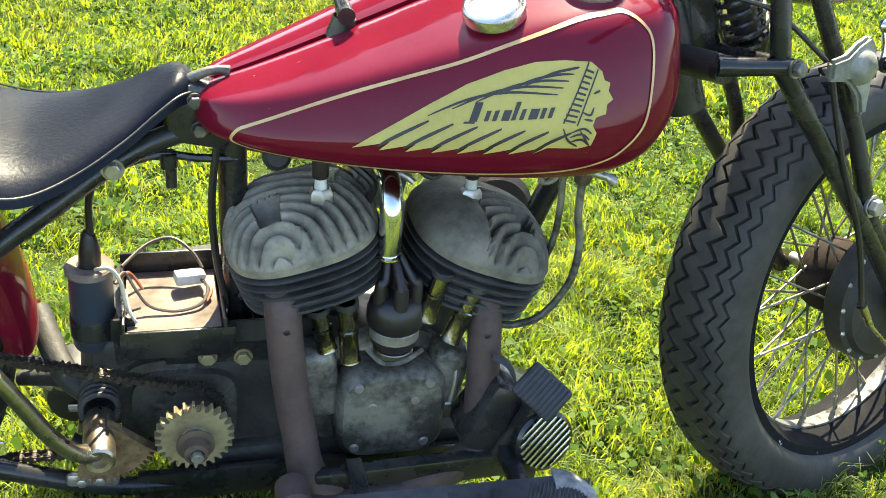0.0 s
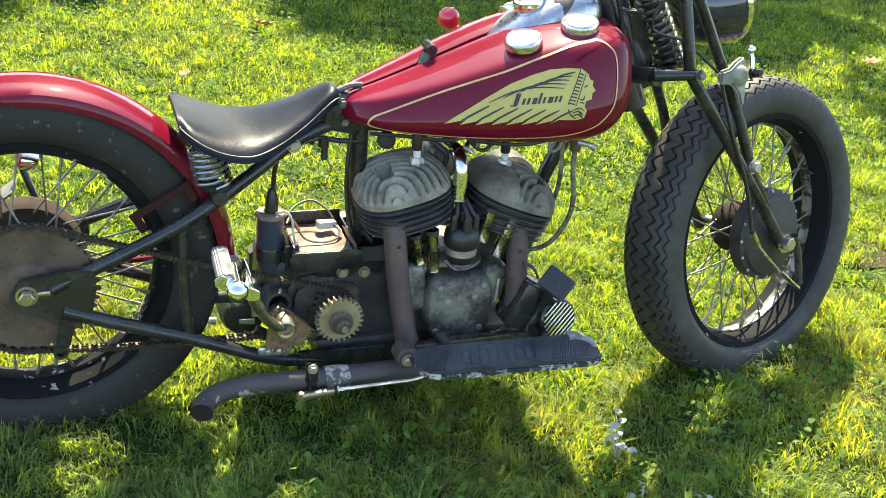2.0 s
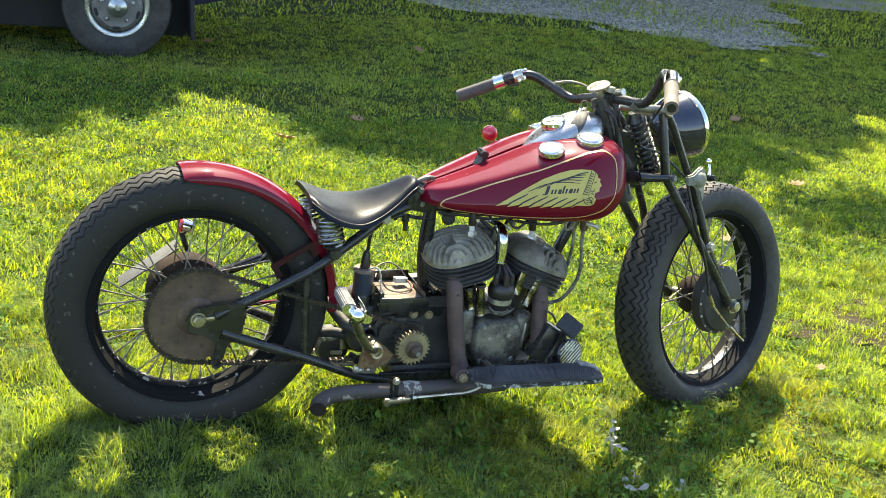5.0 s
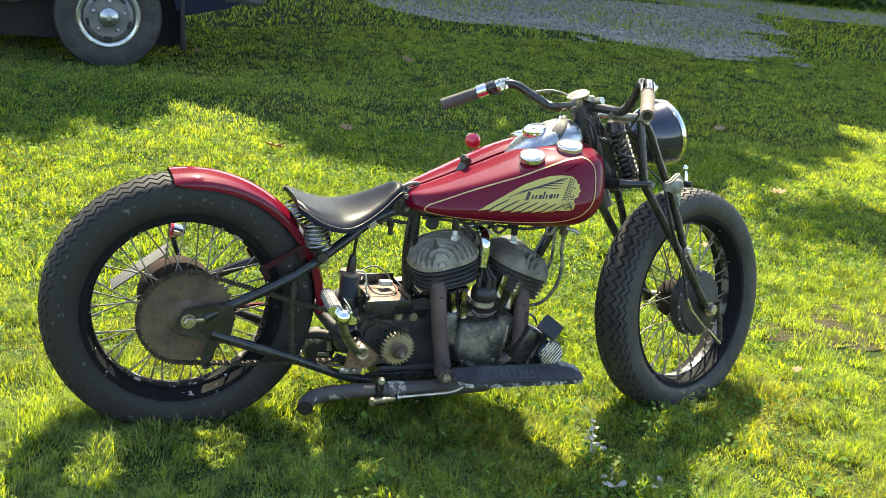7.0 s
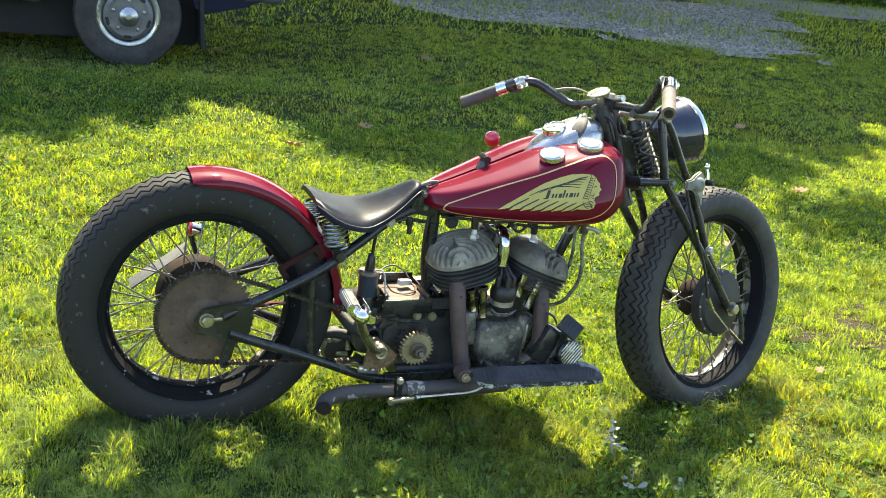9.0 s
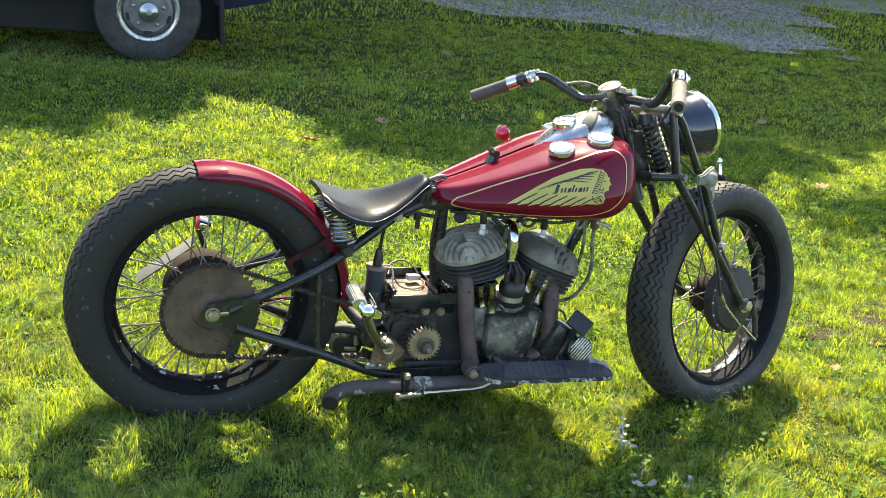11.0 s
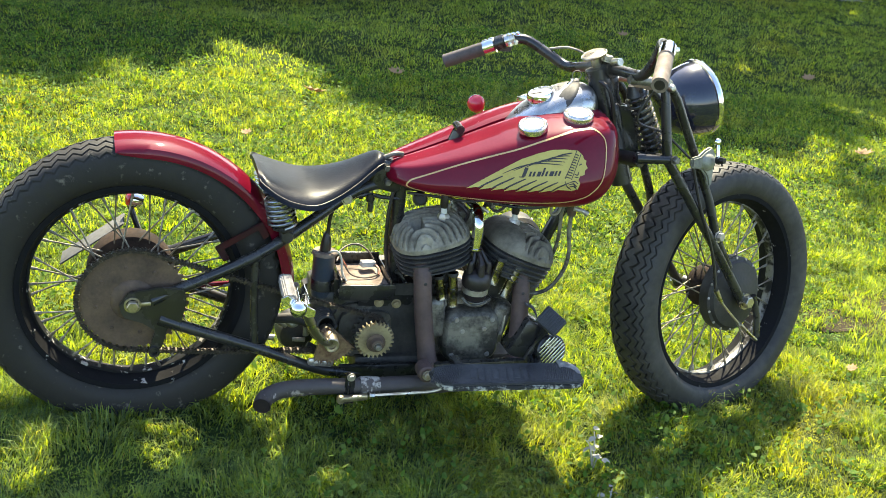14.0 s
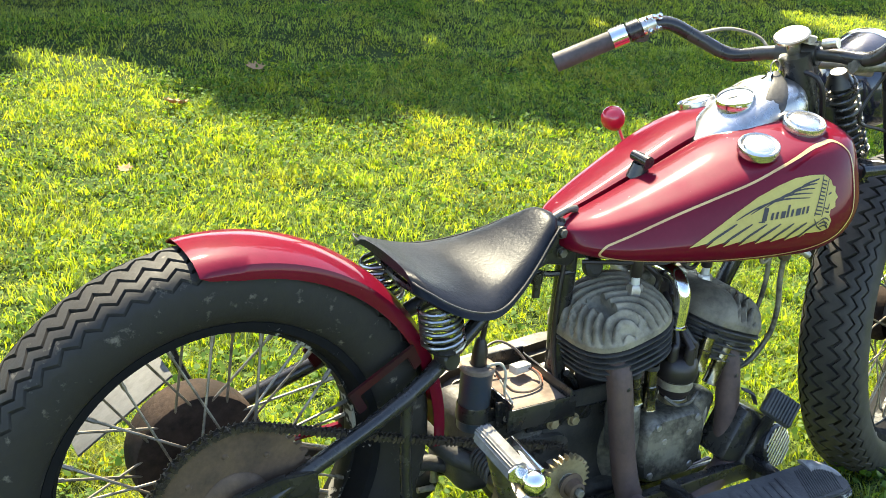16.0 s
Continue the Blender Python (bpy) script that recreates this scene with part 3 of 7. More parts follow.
def vnoise(x, y, scale, ox=0.0, oy=0.0):
    """Smooth value noise on arrays."""
    u, v = np.asarray(x) * scale + ox + 100, np.asarray(y) * scale + oy + 100
    i, j = np.floor(u).astype(int), np.floor(v).astype(int)
    a, b = u - i, v - j
    a, b = a * a * (3 - 2 * a), b * b * (3 - 2 * b)
    g = lambda p, q: _grid[p % 64, q % 64]
    return (g(i, j) * (1 - a) + g(i + 1, j) * a) * (1 - b) + (g(i, j + 1) * (1 - a) + g(i + 1, j + 1) * a) * b


def rise(x, y):
    x, y = np.asarray(x, float), np.asarray(y, float)
    z = 0.020 * (vnoise(x, y, 0.7) - 0.5) + 0.012 * (vnoise(x, y, 3.1, 9, 4) - 0.5)
    dip = np.clip((y - 4.0) / 1.6, 0, 1)
    side = np.clip((2.2 - x) / 1.6, 0, 1)
    heel = np.clip((0.25 - x) / 0.7, 0, 1) * np.clip(1.4 - np.abs(y) / 1.2, 0, 1)
    return z + 0.017 + 0.020 * heel - 0.12 * dip * dip * (3 - 2 * dip) * side * side * (3 - 2 * side)


def lawn_soil():
    m, n, b = shader("lawn_soil")
    t1, t2 = noise_node(n, 1.3, 6, 0.6), noise_node(n, 45, 5, 0.65)
    r1 = ramp_node(n, [(0.35, (0.030, 0.051, 0.010)), (0.58, (0.041, 0.064, 0.014)), (0.75, (0.062, 0.062, 0.025))])
    r2 = ramp_node(n, [(0.3, (0.50, 0.50, 0.50)), (0.7, (1.25, 1.25, 1.2))])
    mx = n.nodes.new("ShaderNodeMix")
    mx.data_type, mx.blend_type = "RGBA", "MULTIPLY"
    mx.inputs["Factor"].default_value = 1.0
    n.links.new(t1.outputs[0], r1.inputs[0])
    n.links.new(t2.outputs[0], r2.inputs[0])
    n.links.new(r1.outputs[0], mx.inputs["A"])
    n.links.new(r2.outputs[0], mx.inputs["B"])
    n.links.new(mx.outputs["Result"], b.inputs["Base Color"])
    b.inputs["Roughness"].default_value = 0.95
    b.inputs["Specular IOR Level"].default_value = 0.1
    bp = n.nodes.new("ShaderNodeBump")
    bp.inputs["Strength"].default_value, bp.inputs["Distance"].default_value = 0.8, 0.02
    n.links.new(t2.outputs[0], bp.inputs["Height"])
    n.links.new(bp.outputs[0], b.inputs["Normal"])
    return m


def sheet(name, xs, ys, zf, keep=None):
    X, Y = np.meshgrid(xs, ys, indexing="ij")
    Z = zf(X, Y)
    co = np.stack([X, Y, Z], -1).reshape(-1, 3)
    nx, ny = len(xs), len(ys)
    idx = np.arange(nx * ny).reshape(nx, ny)
    f = np.stack([idx[:-1, :-1], idx[1:, :-1], idx[1:, 1:], idx[:-1, 1:]], -1).reshape(-1, 4)
    if keep is not None:
        c = co[f].mean(1)
        f = f[keep(c[:, 0], c[:, 1])]
    me = bpy.data.meshes.new(name)
    me.from_pydata(co.tolist(), [], f.tolist())
    me.shade_smooth()
    return me


gx = np.concatenate([[-500, -150, -60, -25], np.arange(-12, -3, 0.5), np.arange(-3, 8, 0.12), np.arange(8, 26, 0.6), [60, 150, 500]])
gy = np.concatenate([[-500, -100, -30, -10], np.arange(-5, -1.2, 0.3), np.arange(-1.2, 8, 0.12), np.arange(8, 26, 0.6), [60, 150, 500]])
flat = lambda X, Y: np.where((X > -12) & (X < 25) & (Y > -5) & (Y < 25), rise(X, Y), 0.015)
gme = sheet("ground", gx, gy, flat)
gme.materials.append(lawn_soil())
ground = tagged(new("ground", gme), "mown green lawn with uneven turf", "lawn", kind="structure")


def soup(name, verts, faces_per, tri, material):
    """A mesh of many small pieces from arrays: verts (n, k, 3), tri: faces of one piece."""
    n, k, _ = verts.shape
    me = bpy.data.meshes.new(name)
    t = np.asarray(tri)
    f = (np.arange(n)[:, None, None] * k + t[None]).reshape(-1, 3)
    me.vertices.add(n * k)
    me.vertices.foreach_set("co", verts.reshape(-1).astype(np.float32))
    me.loops.add(f.size)
    me.loops.foreach_set("vertex_index", f.reshape(-1).astype(np.int32))
    me.polygons.add(len(f))
    me.polygons.foreach_set("loop_start", np.arange(0, f.size, 3, dtype=np.int32))
    me.polygons.foreach_set("loop_total", np.full(len(f), 3, dtype=np.int32))
    me.update(calc_edges=True)
    me.shade_smooth()
    me.materials.append(material)
    return new(name, me)


def leaf_shader(name, stops, glow, trans=0.45, rough=0.5, patch=None, seed_scale=1.5, gloss=0.07):
    """Thin leaves: two-sided gloss with light passing through; each blade its own tint, patches at large scale."""
    m = bpy.data.materials.new(name)
    m.use_nodes = True
    n = m.node_tree
    b = n.nodes["Principled BSDF"]
    out = n.nodes["Material Output"]
    geo = n.nodes.new("ShaderNodeNewGeometry")
    r = ramp_node(n, stops)
    n.links.new(geo.outputs["Random Per Island"], r.inputs[0])
    col = r.outputs[0]
    if patch:
        t = noise_node(n, seed_scale, 5, 0.6)
        pr = ramp_node(n, [(0.50, (0, 0, 0)), (0.66, (1, 1, 1))])
        n.links.new(t.outputs[0], pr.inputs[0])
        mx = n.nodes.new("ShaderNodeMix")
        mx.data_type = "RGBA"
        mul = n.nodes.new("ShaderNodeMath")
        mul.operation = "MULTIPLY"
        mul.inputs[1].default_value = 0.35
        n.links.new(pr.outputs[0], mul.inputs[0])
        n.links.new(mul.outputs[0], mx.inputs["Factor"])
        n.links.new(col, mx.inputs["A"])
        mx.inputs["B"].default_value = (*patch, 1)
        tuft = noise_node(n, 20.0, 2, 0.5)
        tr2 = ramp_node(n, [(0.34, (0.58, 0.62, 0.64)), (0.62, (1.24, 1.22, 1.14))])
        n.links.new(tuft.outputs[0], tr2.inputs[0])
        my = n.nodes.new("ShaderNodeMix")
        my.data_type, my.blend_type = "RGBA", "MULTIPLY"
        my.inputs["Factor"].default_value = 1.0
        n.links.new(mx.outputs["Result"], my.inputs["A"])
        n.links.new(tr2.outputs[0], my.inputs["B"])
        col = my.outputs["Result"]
    n.links.new(col, b.inputs["Base Color"])
    b.inputs["Roughness"].default_value = rough
    b.inputs["Specular IOR Level"].default_value = gloss
    tr = n.nodes.new("ShaderNodeBsdfTranslucent")
    tc = n.nodes.new("ShaderNodeMix")
    tc.data_type, tc.blend_type = "RGBA", "MULTIPLY"
    tc.inputs["Factor"].default_value = 1.0
    n.links.new(col, tc.inputs["A"])
    tc.inputs["B"].default_value = (*glow, 1)
    n.links.new(tc.outputs["Result"], tr.inputs["Color"])
    ms = n.nodes.new("ShaderNodeMixShader")
    ms.inputs[0].default_value = trans
    n.links.new(b.outputs[0], ms.inputs[1])
    n.links.new(tr.outputs[0], ms.inputs[2])
    n.links.new(ms.outputs[0], out.inputs["Surface"])
    return m


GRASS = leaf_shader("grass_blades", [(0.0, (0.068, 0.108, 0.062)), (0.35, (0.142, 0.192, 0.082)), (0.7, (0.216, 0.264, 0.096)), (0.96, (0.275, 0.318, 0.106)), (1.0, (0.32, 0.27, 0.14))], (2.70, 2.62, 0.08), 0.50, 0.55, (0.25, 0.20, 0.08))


def blades(x, y, h, w, seed):
    """Curved blades of three triangles at the places x, y."""
    g = np.random.default_rng(seed)
    n = len(x)
    z = rise(x, y) - 0.004
    tuft = vnoise(x, y, 7.0, 3, 8)
    clump = np.clip(vnoise(x, y, 11.0, 31, 5) * 2.6 - 1.2, 0, 1)
    h = h * (0.22 + 0.48 * tuft + 0.95 * np.clip(vnoise(x, y, 23.0, 6, 2) * 1.8 - 0.45, 0, 1) + 0.70 * clump) * g.uniform(0.5, 1.3, n)
    w = w * g.uniform(0.7, 1.3, n)
    a = g.uniform(0, 2 * np.pi, n)
    lean_a = 2 * np.pi * (vnoise(x, y, 6.0, 20, 30) * 1.6) + g.normal(0, 1.3, n)
    lean = g.uniform(0.1, 1.55, n)
    dx, dy = np.cos(lean_a) * lean * h, np.sin(lean_a) * lean * h
    sx, sy = np.cos(a) * w / 2, np.sin(a) * w / 2
    V = np.zeros((n, 5, 3))
    V[:, 0] = np.stack([x - sx, y - sy, z], 1)
    V[:, 1] = np.stack([x + sx, y + sy, z], 1)
    mx, my, mz = x + dx * 0.35, y + dy * 0.35, z + h * 0.62
    V[:, 2] = np.stack([mx - sx * 0.8, my - sy * 0.8, mz], 1)
    V[:, 3] = np.stack([mx + sx * 0.8, my + sy * 0.8, mz], 1)
    V[:, 4] = np.stack([x + dx, y + dy, z + h * (1.0 - 0.35 * lean)], 1)
    return V


BLADE = [(0, 1, 3), (0, 3, 2), (2, 3, 4)]


def in_gravel(x, y):
    """Where the drive's stones lie, with a ragged edge."""
    x, y = np.asarray(x, float), np.asarray(y, float)
    rag = (vnoise(x, y, 1.3, 5, 5) - 0.5) * 1.3 + (vnoise(x, y, 4.0, 1, 2) - 0.5) * 0.9
    near = np.interp(x, [0.5, 2.2, 2.7, 3.0, 3.7, 4.5, 5.4, 5.75, 6.3, 7.4, 8.3, 9.2], [14.0, 11.5, 9.5, 9.0, 8.4, 8.0, 7.2, 6.8, 7.1, 8.3, 9.7, 11.6])
    return (y + rag > near) & (y < 12.0) & (x > 0.4)


def scatter(n, y0, y1, seed, density_noise=True):
    g = np.random.default_rng(seed)
    y = g.uniform(y0, y1, n * 3)
    x = g.uniform(-2.0, 2.4 + 0.98 * y1, n * 3)
    keep = (x < 2.3 + 0.98 * y) & ~(in_gravel(x, y) & (g.random(len(x)) > np.clip(2.2 * vnoise(x, y, 1.1, 12, 3) + 0.9 * vnoise(x, y, 5.0, 2, 9) - 1.35, 0.03, 0.8)))
    if density_noise:
        keep &= g.random(len(x)) < 0.20 + 0.65 * vnoise(x, y, 2.3, 40, 7) + 0.55 * vnoise(x, y, 14.0, 3, 17)
    keep &= ~((np.hypot((x - 1.9) / 0.6, (y - 0.30) / 0.20) < 0.5 + vnoise(x, y, 6.0, 8, 8)) & (g.random(len(x)) < 0.55))
    return x[keep][:n], y[keep][:n]


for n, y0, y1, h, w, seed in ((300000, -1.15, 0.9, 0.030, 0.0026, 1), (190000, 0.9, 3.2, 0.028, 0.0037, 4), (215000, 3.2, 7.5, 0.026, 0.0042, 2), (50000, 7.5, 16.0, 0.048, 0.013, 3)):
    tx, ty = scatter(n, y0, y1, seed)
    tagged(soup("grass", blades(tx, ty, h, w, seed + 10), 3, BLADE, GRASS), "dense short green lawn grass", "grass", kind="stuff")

g7 = np.random.default_rng(17)
ox, oy = g7.uniform(-6, 9, 180000), g7.uniform(-6, 9, 180000)
out_of = (oy < -1.12) | (ox < -1.98) | (ox > 2.3 + 0.98 * oy)
ox, oy = ox[out_of][:60000], oy[out_of][:60000]
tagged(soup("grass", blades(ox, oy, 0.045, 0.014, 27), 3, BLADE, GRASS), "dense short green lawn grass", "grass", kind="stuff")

def in_bare(x, y):
    """Where the turf is worn to brown earth."""
    x, y = np.asarray(x, float), np.asarray(y, float)
    return np.hypot((x - 1.95) / 0.62, (y - 0.36) / 0.22) < 0.35 + 0.9 * vnoise(x, y, 5.0, 8, 8)


EARTH = worn("dry_brown_earth", (0.030, 0.024, 0.015), (0.058, 0.044, 0.027), 0.95, 0, 7, 60, 0.9, (0.35, 0.7), spec=0.1)
bme = sheet("bare_patch", np.arange(1.0, 3.0, 0.04), np.arange(-0.1, 0.9, 0.04), lambda X, Y: rise(X, Y) + 0.005, in_bare)
bme.materials.append(EARTH)
tagged(new("bare_patch", bme), "worn patch of dry brown earth in the lawn", "bare earth", kind="structure")

# clover and plantain among the grass
CLOVER = leaf_shader("clover_leaves", [(0.0, (0.055, 0.11, 0.018)), (0.6, (0.085, 0.15, 0.028)), (1.0, (0.15, 0.21, 0.05))], (2.3, 2.3, 0.3), 0.45, 0.55, gloss=0.10)


def leaflets(n, y0, y1, size, seed):
    g = np.random.default_rng(seed)
    cx, cy = scatter(n // 14, y0, y1, seed, False)
    thick = vnoise(cx, cy, 1.1, 15, 33) > 0.45
    cx, cy = cx[thick], cy[thick]
    x = np.repeat(cx, 14) + g.normal(0, 0.045, len(cx) * 14)
    y = np.repeat(cy, 14) + g.normal(0, 0.045, len(cx) * 14)
    m = len(x)
    z = rise(x, y) + g.uniform(0.012, 0.045, m)
    r = size * g.uniform(0.6, 1.3, m)
    a = g.uniform(0, 2 * np.pi, m)
    tx, ty = g.normal(0, 0.45, m), g.normal(0, 0.45, m)
    V = np.zeros((m, 7, 3))
    V[:, 0] = np.stack([x, y, z], 1)
    for k in range(6):
        q = a + k * np.pi / 3
        f = r * (1.0 if k % 2 else 0.75)
        ox, oy = np.cos(q) * f, np.sin(q) * f
        V[:, k + 1] = np.stack([x + ox, y + oy, z + ox * tx + oy * ty], 1)
    return V


FAN = [(0, k + 1, (k + 1) % 6 + 1) for k in range(6)]
tagged(soup("clover", leaflets(80000, -1.1, 4.5, 0.0068, 21), 6, FAN, CLOVER), "patches of clover among the grass", "clover", kind="stuff")

# ---- motorcycle: frame ----
frame_main = part("frame", tube([(-0.125, 0, 0.60), (-0.124, 0, 0.45), (-0.118, 0, 0.33), (-0.10, 0, 0.18)], 0.017, 14), BLACK, bike, "black painted rigid steel frame")
for s in (-1, 1):
    part("seat_stay", tube([(-0.675, s * 0.114, 0.343), (-0.623, s * 0.108, 0.366), (-0.458, s * 0.09, 0.437), (-0.33, s * 0.058, 0.513), (-0.265, s * 0.036, 0.553), (-0.20, s * 0.018, 0.580), (-0.125, 0, 0.590)], 0.0125, 12, 4), BLACK, frame_main)
    part("chain_stay", tube([(-0.66, s * 0.114, 0.301), (-0.62, s * 0.114, 0.286), (-0.446, s * 0.110, 0.223), (-0.32, s * 0.104, 0.170), (-0.257, s * 0.10, 0.152), (-0.15, s * 0.09, 0.140), (0.2, s * 0.08, 0.150)], [0.015, 0.013, 0.0125, 0.012, 0.012, 0.012, 0.012], 12, 4), BLACK, frame_main)
    part("strut", tube([(-0.456, s * 0.088, 0.432), (-0.455, s * 0.098, 0.33), (-0.450, s * 0.108, 0.225)], 0.009, 10), BLACK, frame_main)
    # rear fork end with slot and adjuster
    out = [(-0.012, 0.030), (0.05, 0.042), (0.105, 0.040), (0.11, 0.010), (0.10, -0.045), (0.072, -0.054), (0.062, -0.098), (0.046, -0.116), (0.034, -0.108), (0.046, -0.060), (0.02, -0.042), (-0.02, -0.028), (-0.030, 0.0)]
    pm = Matrix.Translation(REAR_C + Vector((0, s * 0.112, 0))) @ pose(0, 0, 0, 90, 0, 0)
    part("fork_end", slab(out, 0.010 * s, pm, 0.002), BLACK, frame_main)
    part("axle_nut", bolt(REAR_C + Vector((-0.002, s * 0.120, 0.003)), (0, s, 0), 0.0135, 0.018), TARNISH, frame_main, "pale steel axle nut")
    part("chain_adjuster", block((0.040, 0.006, 0.010), pose(REAR_C.x + 0.016, s * 0.121, REAR_C.z + 0.004, 0, -4, 0), 0.002), TARNISH, frame_main)
    part("adjuster_bolt", rod((REAR_C.x + 0.03, s * 0.108, REAR_C.z + 0.006), (REAR_C.x + 0.085, s * 0.108, REAR_C.z + 0.010), 0.0035, 8), STEEL, frame_main)
    part("adjuster_lug", lathe([(0.007, 0), (0.012, 0), (0.012, 0.012), (0.007, 0.012)], 16, pose(REAR_C.x + 0.045, s * 0.112 - 0.006, REAR_C.z - 0.108, 90, 0, 0), closed=True), BLACK, frame_main)
    part("spring_boss", lathe([(0, -0.016), (0.012, -0.016), (0.015, -0.012), (0.015, 0.012), (0.012, 0.016), (0, 0.016)], 16, pose(-0.392, s * 0.086, 0.486, 90, 0, 0)), BLACK, frame_main)
part("top_tube", tube([(-0.125, 0, 0.592), (0.05, 0, 0.632), (0.36, 0, 0.735)], 0.015, 12), BLACK, frame_main)
part("tank_rail", tube([(-0.12, 0.0, 0.575), (0.05, 0, 0.565), (0.25, 0, 0.57), (0.36, 0, 0.66)], 0.010, 10, 4), BLACK, frame_main)
part("down_tube", tube([(0.385, 0, 0.68), (0.292, 0.03, 0.5), (0.238, 0.03, 0.33), (0.20, 0, 0.15)], 0.015, 12, 4), BLACK, frame_main)
part("seat_lug", block((0.075, 0.046, 0.075), pose(-0.158, -0.004, 0.605, 0, 12, 0), 0.012), BLACK, frame_main)
for p in ((-0.166, -0.029, 0.627), (-0.162, -0.029, 0.594)):
    part("lug_bolt", bolt(p, (0, -1, 0), 0.0075, 0.009), CASE, frame_main)
part("stay_bolt", bolt((-0.256, -0.047, 0.558), (0, -1, 0), 0.0095, 0.010), STEEL, frame_main)
part("seat_hinge", tube([(-0.182, -0.012, 0.640), (-0.150, -0.012, 0.655), (-0.128, -0.010, 0.654)], [0.007, 0.005, 0.006], 10, 3), CASE, bike, "tarnished saddle hinge")
part("saddle_rail", tube([(-0.25, -0.02, 0.548), (-0.205, -0.02, 0.560), (-0.165, -0.015, 0.552), (-0.12, -0.012, 0.548)], 0.005, 8, 4), BLACK, frame_main)
part("hanging_stud", tube([(-0.196, -0.02, 0.562), (-0.196, -0.02, 0.545), (-0.194, -0.02, 0.543), (-0.194, -0.02, 0.520)], [0.010, 0.010, 0.0065, 0.0065], 12), BLACK, frame_main)
part("hanging_stud", tube([(-0.208, 0.02, 0.562), (-0.208, 0.02, 0.535)], 0.005, 10), BLACK, frame_main)

# saddle springs
for s in (-1, 1):
    sp = part("saddle_spring", spring((-0.402, s * 0.088, 0.512), (-0.416, s * 0.088, 0.580), 0.030, 0.0034, 6.5, 8, r2=0.029), WORNCHROME, bike, "coiled steel saddle spring")
    part("spring_seat", lathe([(0, 0), (0.024, 0), (0.026, 0.004), (0.020, 0.010), (0, 0.011)], 24, pose(-0.401, s * 0.088, 0.502)), BLACK, sp)
part("saddle_frame", tube([(-0.41, -0.10, 0.572), (-0.43, 0, 0.578), (-0.41, 0.10, 0.572)], 0.006, 8, 5), BLACK, seat)
edge = []
for i in range(41):
    x = -0.456 + 0.287 * i / 40
    w, z, t = lerp_table([(-0.458, 0.086, 0.616, 0.016), (-0.448, 0.112, 0.613, 0.022), (-0.420, 0.132, 0.600, 0.034), (-0.385, 0.138, 0.588, 0.040), (-0.34, 0.130, 0.581, 0.042), (-0.29, 0.105, 0.591, 0.040), (-0.24, 0.076, 0.613, 0.036), (-0.205, 0.055, 0.634, 0.032), (-0.182, 0.040, 0.645, 0.030), (-0.168, 0.022, 0.640, 0.022)], x)
    edge.append((x, w + 0.001, z - t * 0.20))
part("edge_trim", tube(edge + [(x, -y, z) for x, y, z in reversed(edge)], 0.0014, 6, closed=True), GREASE, seat, "thin dark rim of the saddle pan")

# mudguard bracket
for s in (-1, 1):
    # The bracket's shade is in its paint colour.
    part("guard_bracket", slab([(-0.055, -0.022), (-0.040, -0.022), (-0.040, 0.004), (0.045, 0.006), (0.045, -0.020), (0.060, -0.018), (0.062, 0.019), (-0.055, 0.019)], 0.005 * s, Matrix.Translation((-0.487, s * 0.071, 0.464)) @ pose(0, 0, 0, 90, 0, 0) @ pose(0, 0, 0, 0, 0, 31), 0.0015), DARKRED, guard, "red flat bracket with shade put into its colour")

# ---- sprocket and chain ----
def cog(r, teeth, thick, m, hole=0.0, tooth=0.008):
    pts = []
    for k in range(teeth):
        for f, rr in ((0.0, r - tooth), (0.22, r - tooth), (0.40, r), (0.62, r), (0.80, r - tooth)):
            a = 2 * math.pi * (k + f) / teeth
            pts.append((rr * math.cos(a), rr * math.sin(a)))
    return slab(pts, thick, m)


SPK = REAR_C + Vector((0, -0.092, 0))
sprocket = part("sprocket", cog(0.118, 44, 0.007, Matrix.Translation(SPK) @ AXLE), RUSTY, rear_wheel, "large rusty brown chain sprocket", m=REAR.inverted())
part("sprocket_cover", lathe([(0, 0.010), (0.036, 0.009), (0.044, 0.006), (0.048, 0.001), (0.048, -0.004)], 40, Matrix.Translation(SPK) @ AXLE), RUSTY, sprocket)
for k in range(8):
    a = k * math.pi / 4 + 0.2
    part("rivet", lathe([(0, 0.003), (0.003, 0.0025), (0.005, 0)], 10, Matrix.Translation(SPK + Vector((0.078 * math.cos(a), 0, 0.078 * math.sin(a)))) @ AXLE), RUSTY, sprocket)

GB = Vector((-0.186, -0.092, 0.252))            # gearbox sprocket
r_big, r_small, pitch = 0.1165, 0.038, 0.0159
dvec = Vector((GB.x - SPK.x, GB.z - SPK.z))
base_a = math.atan2(dvec.y, dvec.x)
off = math.acos((r_big - r_small) / dvec.length)
a_up, a_lo = base_a + off, base_a - off
path = []
for i in range(61):
    a = a_up + (2 * math.pi - (a_up - a_lo)) * i / 60
    path.append((SPK.x + r_big * math.cos(a), SPK.z + r_big * math.sin(a)))
low_a, low_b = path[-1], (GB.x + r_small * math.cos(a_lo), GB.z + r_small * math.sin(a_lo))
for i in range(1, 30):
    t = i / 30
    path.append((low_a[0] + (low_b[0] - low_a[0]) * t, low_a[1] + (low_b[1] - low_a[1]) * t - 0.010 * math.sin(math.pi * t)))
for i in range(21):
    a = a_lo + (a_up - a_lo) * i / 20
    path.append((GB.x + r_small * math.cos(a), GB.z + r_small * math.sin(a)))
last, firstp = path[-1], path[0]
for i in range(1, 30):
    t = i / 30
    path.append((last[0] + (firstp[0] - last[0]) * t, last[1] + (firstp[1] - last[1]) * t - 0.004 * math.sin(math.pi * t)))
cum = [0.0]
